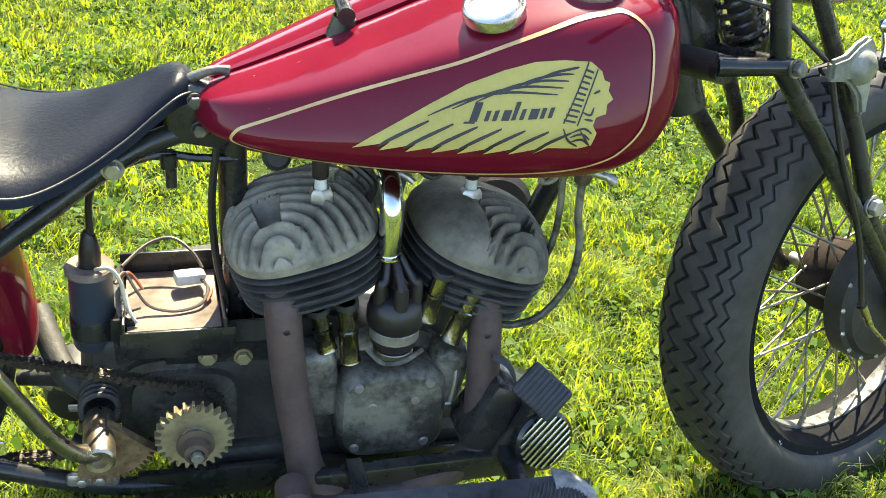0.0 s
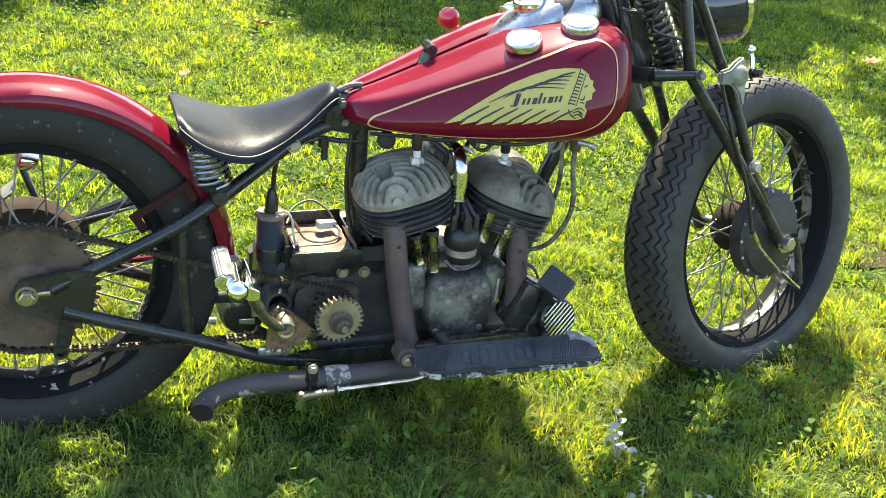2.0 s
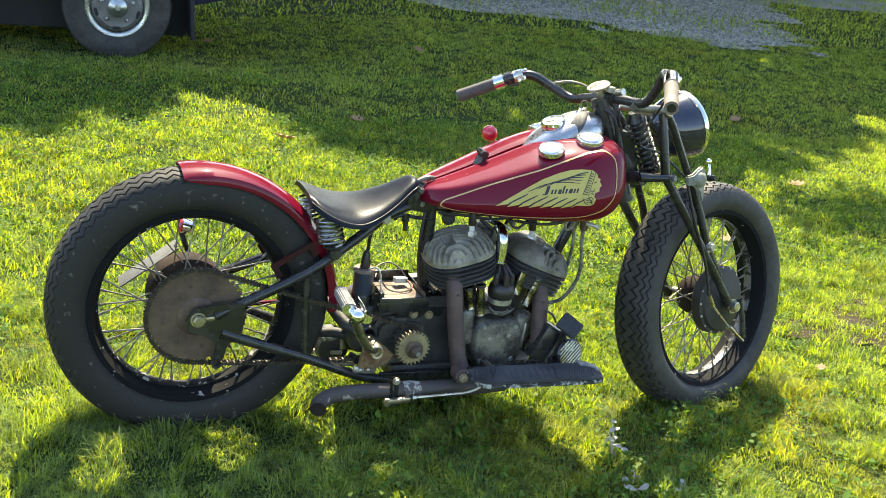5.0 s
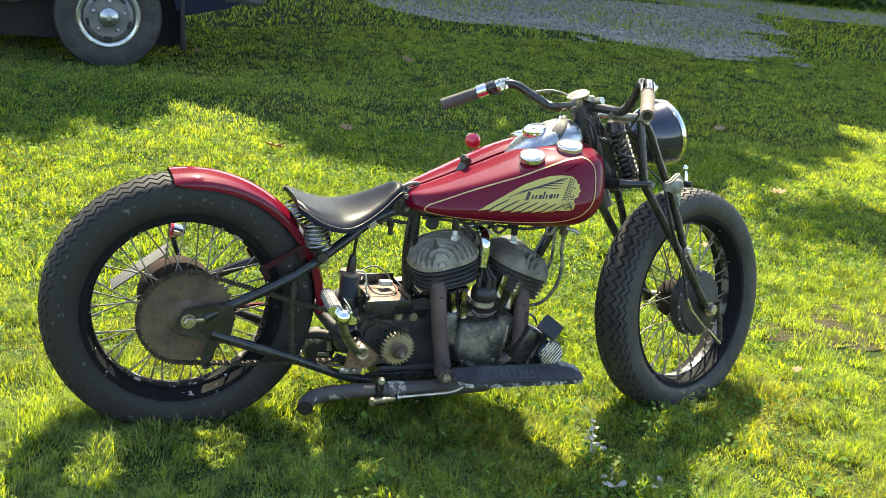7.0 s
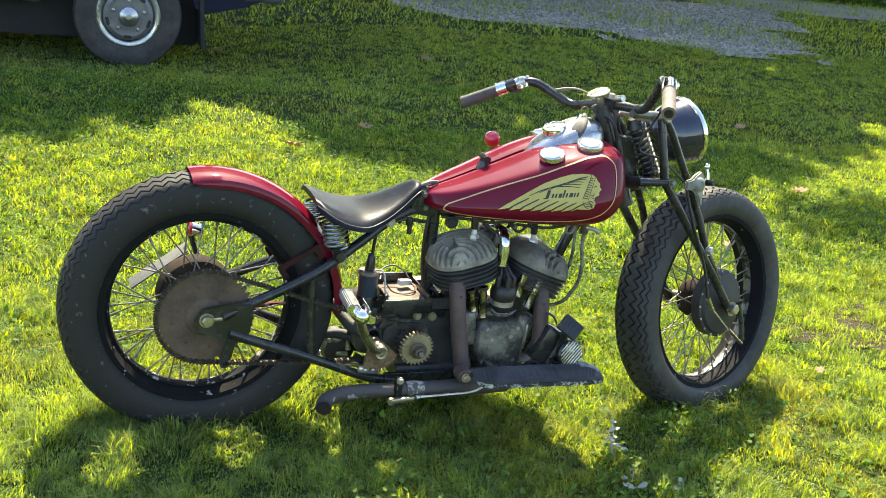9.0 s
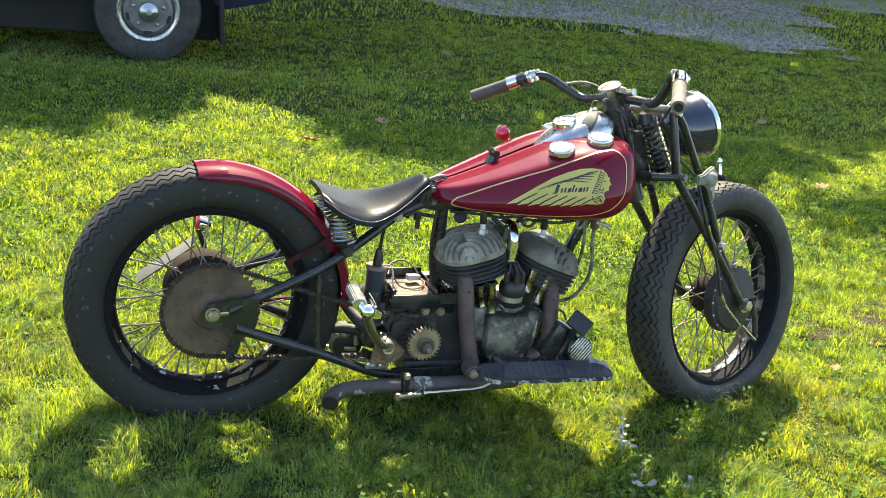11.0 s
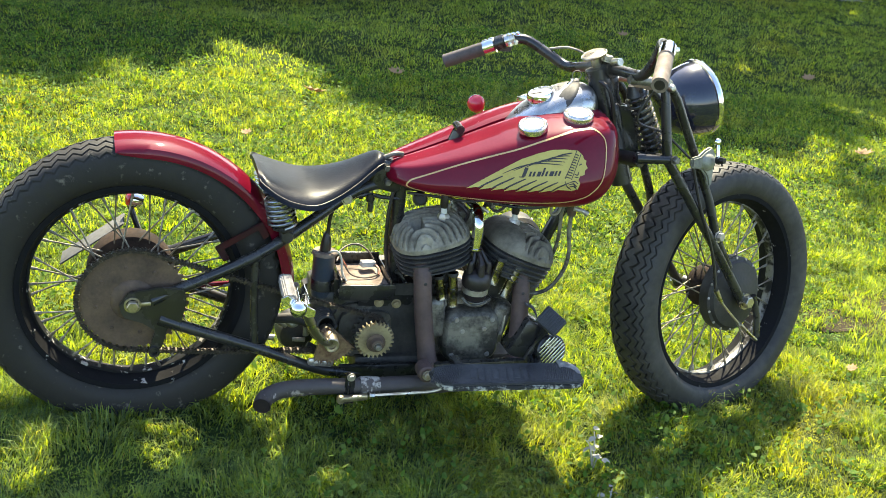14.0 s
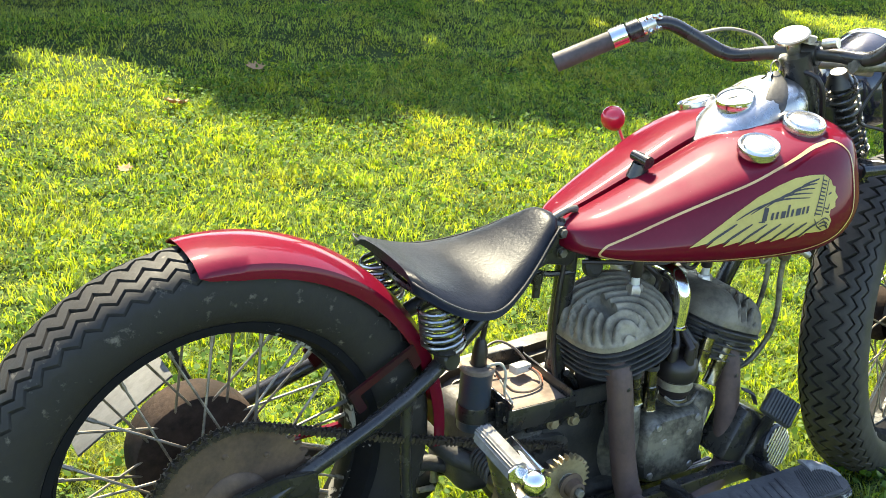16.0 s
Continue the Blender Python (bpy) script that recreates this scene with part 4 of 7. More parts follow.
for a, b in zip(path, path[1:] + path[:1]):
    cum.append(cum[-1] + math.hypot(b[0] - a[0], b[1] - a[1]))
count = int(cum[-1] / pitch) // 2 * 2


def chain_at(s):
    s %= cum[-1]
    for i in range(len(path)):
        if cum[i + 1] >= s:
            t = (s - cum[i]) / max(1e-9, cum[i + 1] - cum[i])
            a, b = path[i], path[(i + 1) % len(path)]
            return Vector((a[0] + (b[0] - a[0]) * t, SPK.y - 0.003, a[1] + (b[1] - a[1]) * t))


CHAIN = worn("oily_chain_steel", (0.10, 0.082, 0.066), (0.030, 0.026, 0.022), 0.45, 0.7, 40, 200, 0.2)
outline = []
for k in range(24):
    a = 2 * math.pi * k / 24
    x, z = 0.0076 * math.cos(a), 0.0076 * math.sin(a)
    outline.append((x + (pitch / 2 if x > 0 else -pitch / 2), z * (0.45 if abs(math.cos(a)) < 0.4 else 1)))
def link_mesh(w, roller):
    bm = slab(outline, 0.0016, pose(0, -w, 0, 90, 0, 0))
    slab(outline, 0.0016, pose(0, w + 0.0016, 0, 90, 0, 0), bm=bm)
    if roller:
        for x in (-pitch / 2, pitch / 2):
            lathe([(0, -w), (0.0042, -w), (0.0042, w), (0, w)], 10, Matrix.Translation((x, 0, 0)) @ AXLE, bm)
    else:
        for x in (-pitch / 2, pitch / 2):
            lathe([(0, -w - 0.003), (0.0022, -w - 0.0028), (0.0022, w + 0.0028), (0, w + 0.003)], 8, Matrix.Translation((x, 0, 0)) @ AXLE, bm)
    return bm


chain = part("drive_chain", rod(GB + Vector((0, 0.01, 0)), GB + Vector((0, -0.02, 0)), 0.012), CHAIN, bike, "oily brown roller chain")
links = [None, None]
step = cum[-1] / count
for k in range(count):
    a, b = chain_at(k * step), chain_at((k + 1) * step)
    m = Matrix.Translation((a + b) / 2) @ Matrix.Rotation(-math.atan2(b.z - a.z, b.x - a.x), 4, "Y")
    if links[k % 2] is None:
        links[k % 2] = part("chain_link", link_mesh(0.0055 if k % 2 else 0.0038, k % 2 == 0), CHAIN, chain, m=m, smooth=False)
    else:
        again(links[k % 2], "chain_link", chain, m)

# ---- gearbox, kick starter ----
gearbox = part("gearbox", block((0.19, 0.13, 0.15), pose(-0.215, 0.02, 0.262, 0, 3, 0), 0.03, segs=4), GREASE, bike, "oily dark gearbox casing")
part("gearbox_cover", slab([(0.076 * math.copysign(abs(math.cos(a)) ** 0.55, math.cos(a)), 0.069 * math.copysign(abs(math.sin(a)) ** 0.55, math.sin(a))) for a in [2 * math.pi * k / 48 for k in range(48)]], 0.05, Matrix.Translation((-0.190, -0.070, 0.235)) @ AXLE, 0.014), worn("oil_dark_cover", (0.14, 0.128, 0.105), (0.045, 0.041, 0.035), 0.36, 0.3, 18, 120, 0.4, (0.36, 0.66)), gearbox, "rounded oily gearbox cover")
part("front_sprocket", cog(0.040, 15, 0.006, Matrix.Translation((GB.x, GB.y - 0.001, GB.z)) @ AXLE), GREASE, gearbox)
gear = part("starter_gear", cog(0.0455, 26, 0.012, Matrix.Translation((-0.182, -0.138, 0.250)) @ AXLE, tooth=0.007), BRASSY, gearbox, "yellowed toothed starter gear")
part("gear_hub", lathe([(0, 0.016), (0.011, 0.016), (0.011, 0.020), (0.0165, 0.018), (0.0185, 0.004), (0.026, 0.002), (0.026, 0)], 28, Matrix.Translation((-0.182, -0.1495, 0.250)) @ AXLE @ Matrix.Diagonal((0.85, 0.85, 1, 1))), RUSTY, gear)
part("hub_nut", bolt((-0.181, -0.164, 0.249), (0, -1, 0), 0.0075, 0.012), CASE, gear)
part("mainshaft", rod((-0.182, -0.06, 0.25), (-0.182, -0.14, 0.25), 0.016), STEEL, gearbox)
SECTOR = worn("rust_stained_sector_steel", (0.24, 0.165, 0.085), (0.095, 0.046, 0.026), 0.5, 0.3, 26, 150, 0.3, (0.40, 0.62))
arc = [(0.0, 0.020), (-0.016, 0.012)]
for k in range(15):
    a0 = radians(243 + 96 * k / 15)
    for f, rr in ((0.0, 0.061), (0.25, 0.061), (0.42, 0.068), (0.6, 0.068), (0.8, 0.061)):
        a = a0 + radians(96 / 15) * f
        arc.append((rr * math.cos(a), rr * math.sin(a)))
arc.append((0.016, 0.012))
sect = part("kick_sector", slab(arc, 0.014, Matrix.Translation((-0.288, -0.132, 0.257)) @ AXLE), SECTOR, gearbox, "rust-stained toothed kick sector")
part("sector_hub", lathe([(0, 0.010), (0.010, 0.010), (0.010, 0.016), (0.015, 0.017), (0.0175, 0.014), (0.018, -0.004), (0.018, -0.06)], 28, Matrix.Translation((-0.288, -0.156, 0.257)) @ AXLE), TARNISH, sect)
part("return_spring", spring((-0.288, -0.050, 0.272), (-0.288, -0.100, 0.270), 0.021, 0.0036, 6, 8), IRON, sect)
kick = part("kick_starter", tube([(-0.288, -0.150, 0.257), (-0.308, -0.168, 0.268), (-0.335, -0.180, 0.305), (-0.362, -0.190, 0.365), (-0.388, -0.198, 0.418)], [0.014, 0.014, 0.014, 0.013, 0.013], 14, 4, flat=0.7), TARNISH, bike, "dull steel kick-start lever with a ribbed rubber")
part("pedal_spindle", tube([(-0.395, -0.245, 0.427), (-0.398, -0.316, 0.420)], 0.009, 14), CHROME, kick)
part("spindle_ball", lathe([(0, -0.018), (0.010, -0.015), (0.016, -0.008), (0.018, 0), (0.016, 0.008), (0.010, 0.015), (0, 0.018)], 24, pose(-0.398, -0.320, 0.420)), CHROME, kick)
GREYRUB = worn("bleached_rubber", (0.20, 0.19, 0.18), (0.10, 0.097, 0.09), 0.75, 0, 30, 160, 0.3)
for dx, dz in ((-0.016, 0.010),):
    bm = bmesh.new()
    prof = []
    for k in range(32):
        a = 2 * math.pi * k / 32
        q = 0.0142 if k % 2 else 0.0124
        prof.append((q * math.copysign(abs(math.cos(a)) ** 0.6, math.cos(a)), q * math.copysign(abs(math.sin(a)) ** 0.6, math.sin(a))))
    mm = along((-0.395 + dx, -0.216, 0.429 + dz), (-0.397 + dx, -0.308, 0.421 + dz))
    skin(bm, [[mm @ Vector((x, y, z)) for x, y in prof] for z in (0.0, 0.088)])
    rub = part("pedal_rubber", bm, GREYRUB, kick, "pale ribbed pedal rubber")
    part("rubber_bolt", lathe([(0, 0.004), (0.006, 0.003), (0.010, 0)], 16, mm @ Matrix.Translation((0, 0, 0.088))), TARNISH, rub)
part("pedal_strip", block((0.007, 0.080, 0.024), pose(-0.378, -0.268, 0.420, 4, 30, 0), 0.002), CHROME, kick)
part("pedal_plate", slab([(-0.036, 0.020), (-0.024, 0.026), (0.036, -0.008), (0.036, -0.022), (0.022, -0.024), (-0.034, 0.006)], 0.004, Matrix.Translation((-0.397, -0.312, 0.420)) @ AXLE, 0.001), CHROME, kick)

# far-side chain case and backing
part("primary_case", slab([(-0.27, -0.05), (-0.20, -0.085), (0.10, -0.09), (0.17, -0.05), (0.18, 0.03), (0.13, 0.085), (0.0, 0.09), (-0.20, 0.07), (-0.27, 0.03)], 0.06, Matrix.Translation((-0.03, 0.13, 0.245)) @ AXLE, 0.015), GREASE, bike, "greasy black primary chain case")
# side plate and battery tray
part("mounting_plate", slab([(-0.16, -0.05), (0.06, -0.06), (0.075, 0.05), (0.03, 0.09), (-0.06, 0.075), (-0.16, 0.02)], 0.05, Matrix.Translation((-0.100, 0.02, 0.255)) @ AXLE, 0.004), BLACK, frame_main, "black steel engine plate")
part("plate_edge", tube([(-0.118, -0.028, 0.375), (-0.098, -0.03, 0.350), (-0.085, -0.03, 0.300), (-0.080, -0.03, 0.200)], 0.006, 8, 4), BLACK, frame_main)
part("skid_plate", slab([(-0.08, -0.05), (0.11, -0.055), (0.13, 0.16), (-0.06, 0.16)], 0.006, Matrix.Translation((-0.110, -0.058, 0.195)) @ AXLE, 0.001), IRON, frame_main, "black steel plate behind the gearbox")
plate = part("gearbox_plate", slab([(-0.12, -0.03), (-0.02, -0.05), (0.075, -0.09), (0.085, 0.02), (0.06, 0.03), (-0.12, 0.05)], 0.006, Matrix.Translation((-0.175, -0.040, 0.30)) @ AXLE, 0.001), BLACK, frame_main)
part("bolt_strip", slab([(-0.07, -0.010), (0.09, -0.014), (0.09, 0.014), (-0.07, 0.018)], 0.005, Matrix.Translation((-0.140, -0.060, 0.310)) @ AXLE, 0.001), BLACK, plate)
for p in ((-0.161, -0.061, 0.309), (-0.119, -0.061, 0.306)):
    part("plate_bolt", bolt(p, (0, -1, 0), 0.0085, 0.009), BRASSY, plate)
tray = part("battery_tray", block((0.116, 0.140, 0.006), pose(-0.198, -0.003, 0.348), 0.002), BLACK, bike, "open black battery tray with dusty tan floor")
DUST = worn("dusty_tan_board", (0.23, 0.175, 0.135), (0.11, 0.082, 0.062), 0.85, 0, 14, 90, 0.3)
part("tray_floor", block((0.108, 0.130, 0.004), pose(-0.198, -0.003, 0.354), 0.001), DUST, tray, "dusty tan floor board")
for sx, sy, lx, ly in ((-0.058, 0, 0.004, 0.142), (0.058, 0, 0.004, 0.142), (0, 0.070, 0.120, 0.004)):
    part("tray_wall", block((lx, ly, 0.044 if sy else 0.034), pose(-0.198 + sx, -0.003 + sy, 0.360 if sy else 0.355), 0.001), BLACK, tray)
part("tray_front", block((0.132, 0.005, 0.038), pose(-0.194, -0.072, 0.340), 0.001), BLACK, tray)
CONN = worn("grey_plastic", (0.55, 0.54, 0.5), (0.4, 0.39, 0.36), 0.5, 0, 30, 150, 0.1)
part("connector", block((0.036, 0.018, 0.014), pose(-0.176, 0.020, 0.372, 0, 4, 12), 0.002), CONN, tray, "pale plastic wire connector")
WIRE_R = worn("orange_wire", (0.42, 0.12, 0.06), (0.28, 0.09, 0.05), 0.5, 0, 30, 150, 0.05)
WIRE_W = worn("pale_wire", (0.6, 0.55, 0.45), (0.45, 0.4, 0.32), 0.5, 0, 30, 150, 0.05)
WIRE_B = worn("dusty_brown_wire", (0.10, 0.075, 0.06), (0.05, 0.04, 0.035), 0.6, 0, 30, 150, 0.1)
part("wire", tube([(-0.262, -0.03, 0.400), (-0.252, -0.010, 0.402), (-0.240, -0.020, 0.384), (-0.225, -0.030, 0.366), (-0.195, -0.035, 0.360), (-0.165, -0.025, 0.362), (-0.156, 0.0, 0.368), (-0.163, 0.015, 0.371)], 0.0020, 6, 6), WIRE_B, tray)
part("wire", tube([(-0.256, -0.015, 0.398), (-0.246, 0.0, 0.395), (-0.232, -0.005, 0.374)], 0.0021, 6, 6), WIRE_R, tray)
part("wire", tube([(-0.158, 0.012, 0.371), (-0.152, -0.004, 0.366), (-0.158, -0.018, 0.360)], 0.0024, 6, 6), WIRE_R, tray)
part("wire", tube([(-0.255, 0.02, 0.392), (-0.225, 0.055, 0.400), (-0.195, 0.06, 0.405), (-0.172, 0.045, 0.394), (-0.160, 0.03, 0.378)], 0.0022, 6, 6), WIRE_B, tray)
part("wire", tube([(-0.283, -0.035, 0.424), (-0.266, -0.045, 0.430), (-0.256, -0.048, 0.414), (-0.252, -0.045, 0.385), (-0.246, -0.04, 0.362)], 0.0024, 6, 6), WIRE_W, tray)
part("wire", tube([(-0.252, -0.030, 0.392), (-0.247, -0.050, 0.372), (-0.240, -0.055, 0.360)], 0.0018, 6, 6), WIRE_W, tray)
COILBLUE = worn("blue_black_coil", (0.030, 0.046, 0.078), (0.052, 0.058, 0.066), 0.35, 0.1, 20, 150, 0.1)
coil = part("ignition_coil", lathe([(0, 0), (0.0238, 0), (0.0252, 0.004), (0.0252, 0.098), (0.0266, 0.101), (0.0266, 0.108), (0.0238, 0.110), (0.010, 0.110), (0.008, 0.12), (0, 0.12)], 36, pose(-0.290, -0.020, 0.312)), COILBLUE, bike, "dark blue cylindrical ignition coil")
part("coil_rim", lathe([(0.0268, 0), (0.0280, 0.001), (0.0280, 0.007), (0.0258, 0.0095), (0.014, 0.0098)], 36, pose(-0.290, -0.020, 0.413)), DUST, coil)
part("coil_boot", tube([(-0.289, -0.020, 0.422), (-0.288, -0.020, 0.444), (-0.288, -0.020, 0.462), (-0.286, -0.020, 0.468), (-0.284, -0.025, 0.51), (-0.27, -0.03, 0.555)], [0.013, 0.012, 0.008, 0.0045, 0.0042, 0.004], 12, 4), INK, coil)
part("coil_strap", lathe([(0.0264, 0), (0.0274, 0.001), (0.0274, 0.0238), (0.0264, 0.027)], 36, pose(-0.290, -0.020, 0.328)), BLACK, coil)
part("coil_bracket", slab([(-0.004, 0.03), (0.0238, 0.03), (0.0238, -0.030), (0.0, -0.034)], 0.006, Matrix.Translation((-0.266, -0.055, 0.335)) @ AXLE, 0.001), BLACK, coil)
part("bracket_bolt", bolt((-0.254, -0.061, 0.340), (0, -1, 0), 0.005, 0.004), STEEL, coil)
part("rear_bracket", tube([(-0.325, -0.07, 0.206), (-0.262, -0.085, 0.175)], 0.011, 10), BLACK, frame_main)
part("stay_clip", block((0.060, 0.008, 0.018), pose(-0.300, -0.124, 0.190, 0, 6, 0), 0.006), STEEL, frame_main)
for x in (-0.312, -0.292):
    part("clip_bolt", bolt((x, -0.128, 0.190 + 0.002), (0, -1, 0), 0.006, 0.006), STEEL, frame_main)
part("axle_link", tube([(-0.36, 0.06, 0.31), (-0.33, -0.02, 0.275), (-0.30, -0.05, 0.262)], 0.016, 12, 3), IRON, gearbox)

# ---- engine ----
crank = part("crankcase", lathe([(0, -0.075), (0.09, -0.075), (0.104, -0.06), (0.108, 0), (0.104, 0.06), (0.09, 0.07), (0, 0.07)], 40, pose(0.05, 0.0, 0.235, 90, 0, 0)), CASE, bike, "oily grey crankcase")


def rounded(w, h, r, n=6):
    pts = []
    for cx, cy, a0 in ((w / 2 - r, h / 2 - r, 0), (-w / 2 + r, h / 2 - r, 90), (-w / 2 + r, -h / 2 + r, 180), (w / 2 - r, -h / 2 + r, 270)):
        for k in range(n + 1):
            a = radians(a0 + 90 * k / n)
            pts.append((cx + r * math.cos(a), cy + r * math.sin(a)))
    return pts


bm = bmesh.new()
skin(bm, [[Vector((0.056 + x * k, y0, 0.243 + z * k)) for x, z in rounded(0.138, 0.130, 0.035)] for y0, k in ((-0.06, 1.0), (-0.105, 1.0), (-0.117, 0.965), (-0.124, 0.88), (-0.126, 0.6))])
cover = part("timing_cover", bm, CASE, crank, "grey oil-stained timing cover")
for x, z in ((0.012, 0.292), (0.100, 0.292), (0.010, 0.200), (0.098, 0.202), (0.030, 0.262), (0.083, 0.268)):
    part("cover_screw", lathe([(0, 0.004), (0.005, 0.0038), (0.0066, 0.001), (0.0066, -0.004)], 14, Matrix.Translation((x, -0.124, z)) @ AXLE), STEEL, cover)
part("tappet_block", block((0.05, 0.05, 0.10), pose(-0.032, -0.085, 0.285, 0, -8, 0), 0.014, segs=3), CASE, crank)
part("tappet_block", block((0.05, 0.05, 0.09), pose(0.128, -0.080, 0.275, 0, 14, 0), 0.014, segs=3), CASE, crank)
part("sump_rail", block((0.30, 0.02, 0.036), pose(0.105, -0.165, 0.190, 0, -1.5, 0), 0.004), BLACK, frame_main)
part("rail_clamp", block((0.03, 0.03, 0.045), pose(0.215, -0.172, 0.192), 0.004), BLACK, frame_main)


def oval(w, h, flat, n=64):
    return [(w * math.copysign(abs(math.cos(2 * math.pi * k / n)) ** flat, math.cos(2 * math.pi * k / n)), h * math.copysign(abs(math.sin(2 * math.pi * k / n)) ** flat, math.sin(2 * math.pi * k / n))) for k in range(n)]


def head_mesh(w, h, notch, smooth_side):
    """A side-valve head with steep sides: ribs in nested arches over the near edge, with a pocket cut through their middle."""
    bm = bmesh.new()
    rings, n = 66, 220
    ol = oval(w, h, 0.72, n)
    loops = []
    for i in range(rings + 1):
        f = i / rings
        loop = []
        for x, y in ol:
            px, py = x * (1 - f), y * (1 - f)
            rr = 1 - f
            dome = 0.010 + 0.036 * (1 - rr ** 6) + 0.006 * (1 - rr * rr)
            d = math.hypot(px - notch[0], (py + h * 1.02) * 0.92)
            rib = 0.0022 - 0.0170 * (1 - abs(math.sin(math.pi * d / 0.0155 + 0.5))) ** 1.2
            if smooth_side and (px < notch[0] - 0.050 - 0.10 * (py + h) or py > notch[1] + 0.070):
                rib = -0.004 if px > notch[0] - 0.055 - 0.10 * (py + h) and py < notch[1] + 0.070 else 0.0025
            reach = 0.020 if smooth_side else 0.030
            wide = (0.010 if smooth_side else 0.0125) + 0.12 * max(0.0, py - notch[1])
            pocket = max(abs(px - notch[0]) / wide, abs(py - notch[1] - reach + 0.005) / reach)
            if pocket < 1:
                dome -= 0.036 * (1 - pocket ** 6) * (1.0 - 0.5 * min(1, max(0.0, (py - notch[1]) / 0.05)))
                rib = 0
            rib *= min(1, f * 12)
            loop.append(Vector((px, py, dome + rib)))
        loops.append(loop)
    base = [Vector((x, y, 0)) for x, y in ol]
    mid = [Vector((x, y, 0.008)) for x, y in ol]
    return skin(bm, [base, mid] + loops[:-1])


def barrel(m, w, h, notch, smooth_side, label, cast):
    body = part("cylinder", lathe([(0.046, -0.17), (0.046, 0.0)], 40, m @ Matrix.Translation((0, 0.035, 0))), IRON, bike, label)
    ol = oval(w * 1.03, h * 1.03, 0.74)
    bm = bmesh.new()
    skin(bm, [[m @ Vector((x * 0.86, y * 0.86, z)) for x, y in ol] for z in (-0.060, -0.001)])
    part("barrel_core", bm, IRON, body)
    for k in range(5):
        z = -0.004 - 0.0122 * k
        sc = 1 - 0.014 * k
        bm = bmesh.new()
        skin(bm, [[m @ Vector((x * sc * q, y * sc * q, z - dz)) for x, y in ol] for q, dz in ((0.80, 0.0), (0.985, 0.0008), (1.0, 0.002), (1.0, 0.0036), (0.985, 0.0048), (0.80, 0.006))])
        part("cooling_fin", bm, IRON, body)
    head = part("cylinder_head", head_mesh(w, h, notch, smooth_side), cast, body, "grey cast finned cylinder head", m=m)
    for a in (60, 110):
        bx, by = w * 0.80 * math.cos(radians(a)), h * 0.80 * math.sin(radians(a))
        if math.hypot(bx - notch[0], by - notch[1]) > 0.03:
            part("head_bolt", bolt((bx, by, 0.030), (0, 0, 1), 0.007, 0.012), IRON, head)
    return body, head


M_R = Matrix.Translation((-0.050, -0.036, 0.466)) @ Matrix.Rotation(radians(-15), 4, "Y")
M_F = Matrix.Translation((0.166, -0.034, 0.440)) @ Matrix.Rotation(radians(20), 4, "Y")
rear_cyl, rear_head = barrel(M_R, 0.090, 0.092, (-0.030, -0.050), False, "black finned rear cylinder", CASTING)
front_cyl, front_head = barrel(M_F, 0.089, 0.092, (0.036, -0.040), True, "black finned front cylinder", worn("sooty_cast_aluminium", (0.20, 0.175, 0.130), (0.080, 0.070, 0.052), 0.65, 0.15, 20, 120, 0.6, (0.36, 0.72)))


def plug(at, way):
    m = along(at, Vector(at) + Vector(way))
    p = part("spark_plug", lathe([(0.011, 0), (0.011, 0.004), (0.009, 0.005), (0.009, 0.010)], 20, m), STEEL, bike, "spark plug with white insulator and black lead")
    part("hexagon", lathe([(0.0140, 0.006), (0.0140, 0.018), (0.010, 0.023)], 6, m), STEEL, p)
    part("insulator", lathe([(0.0075, 0.022), (0.0065, 0.034), (0.0055, 0.046), (0, 0.046)], 20, m), WHITE, p, "white ceramic insulator")
    part("plug_boot", lathe([(0.0085, 0.036), (0.0095, 0.038), (0.0095, 0.075), (0.006, 0.082), (0, 0.082)], 18, m), INK, p)
    return p


plug((-0.031, -0.064, 0.512), (-0.05, 0, 1))
plug((0.155, -0.032, 0.487), (-0.02, 0, 1))
part("oil_cap", lathe([(0, 0), (0.016, 0), (0.017, 0.004), (0.017, 0.012), (0.012, 0.016), (0, 0.016)], 24, pose(-0.075, 0.0, 0.545, 70, 0, 0)), IRON, bike)
inlet = part("inlet_pipe", tube([(0.046, -0.02, 0.538), (0.045, -0.070, 0.541), (0.044, -0.092, 0.523), (0.044, -0.097, 0.498), (0.043, -0.097, 0.462)], [0.0135, 0.0135, 0.0138, 0.0138, 0.0125], 18, 5), CHROME, bike, "bright polished bent pipe between the cylinders")
part("inlet_lip", lathe([(0.0125, 0), (0.0155, 0.001), (0.0155, 0.004), (0.0125, 0.005)], 24, pose(0.043, -0.097, 0.459)), CHROME, inlet)
carb = part("carburettor", block((0.06, 0.08, 0.05), pose(0.045, 0.02, 0.50), 0.012, segs=3), CASE, bike, "dark carburettor between the cylinders")
part("float_bowl", lathe([(0, 0), (0.026, 0), (0.028, 0.004), (0.028, 0.04), (0, 0.044)], 24, pose(0.06, 0.06, 0.45)), CASE, carb)
part("choke_lever", tube([(0.040, -0.05, 0.548), (0.062, -0.062, 0.546), (0.074, -0.066, 0.538)], 0.004, 8, 3), STEEL, carb)

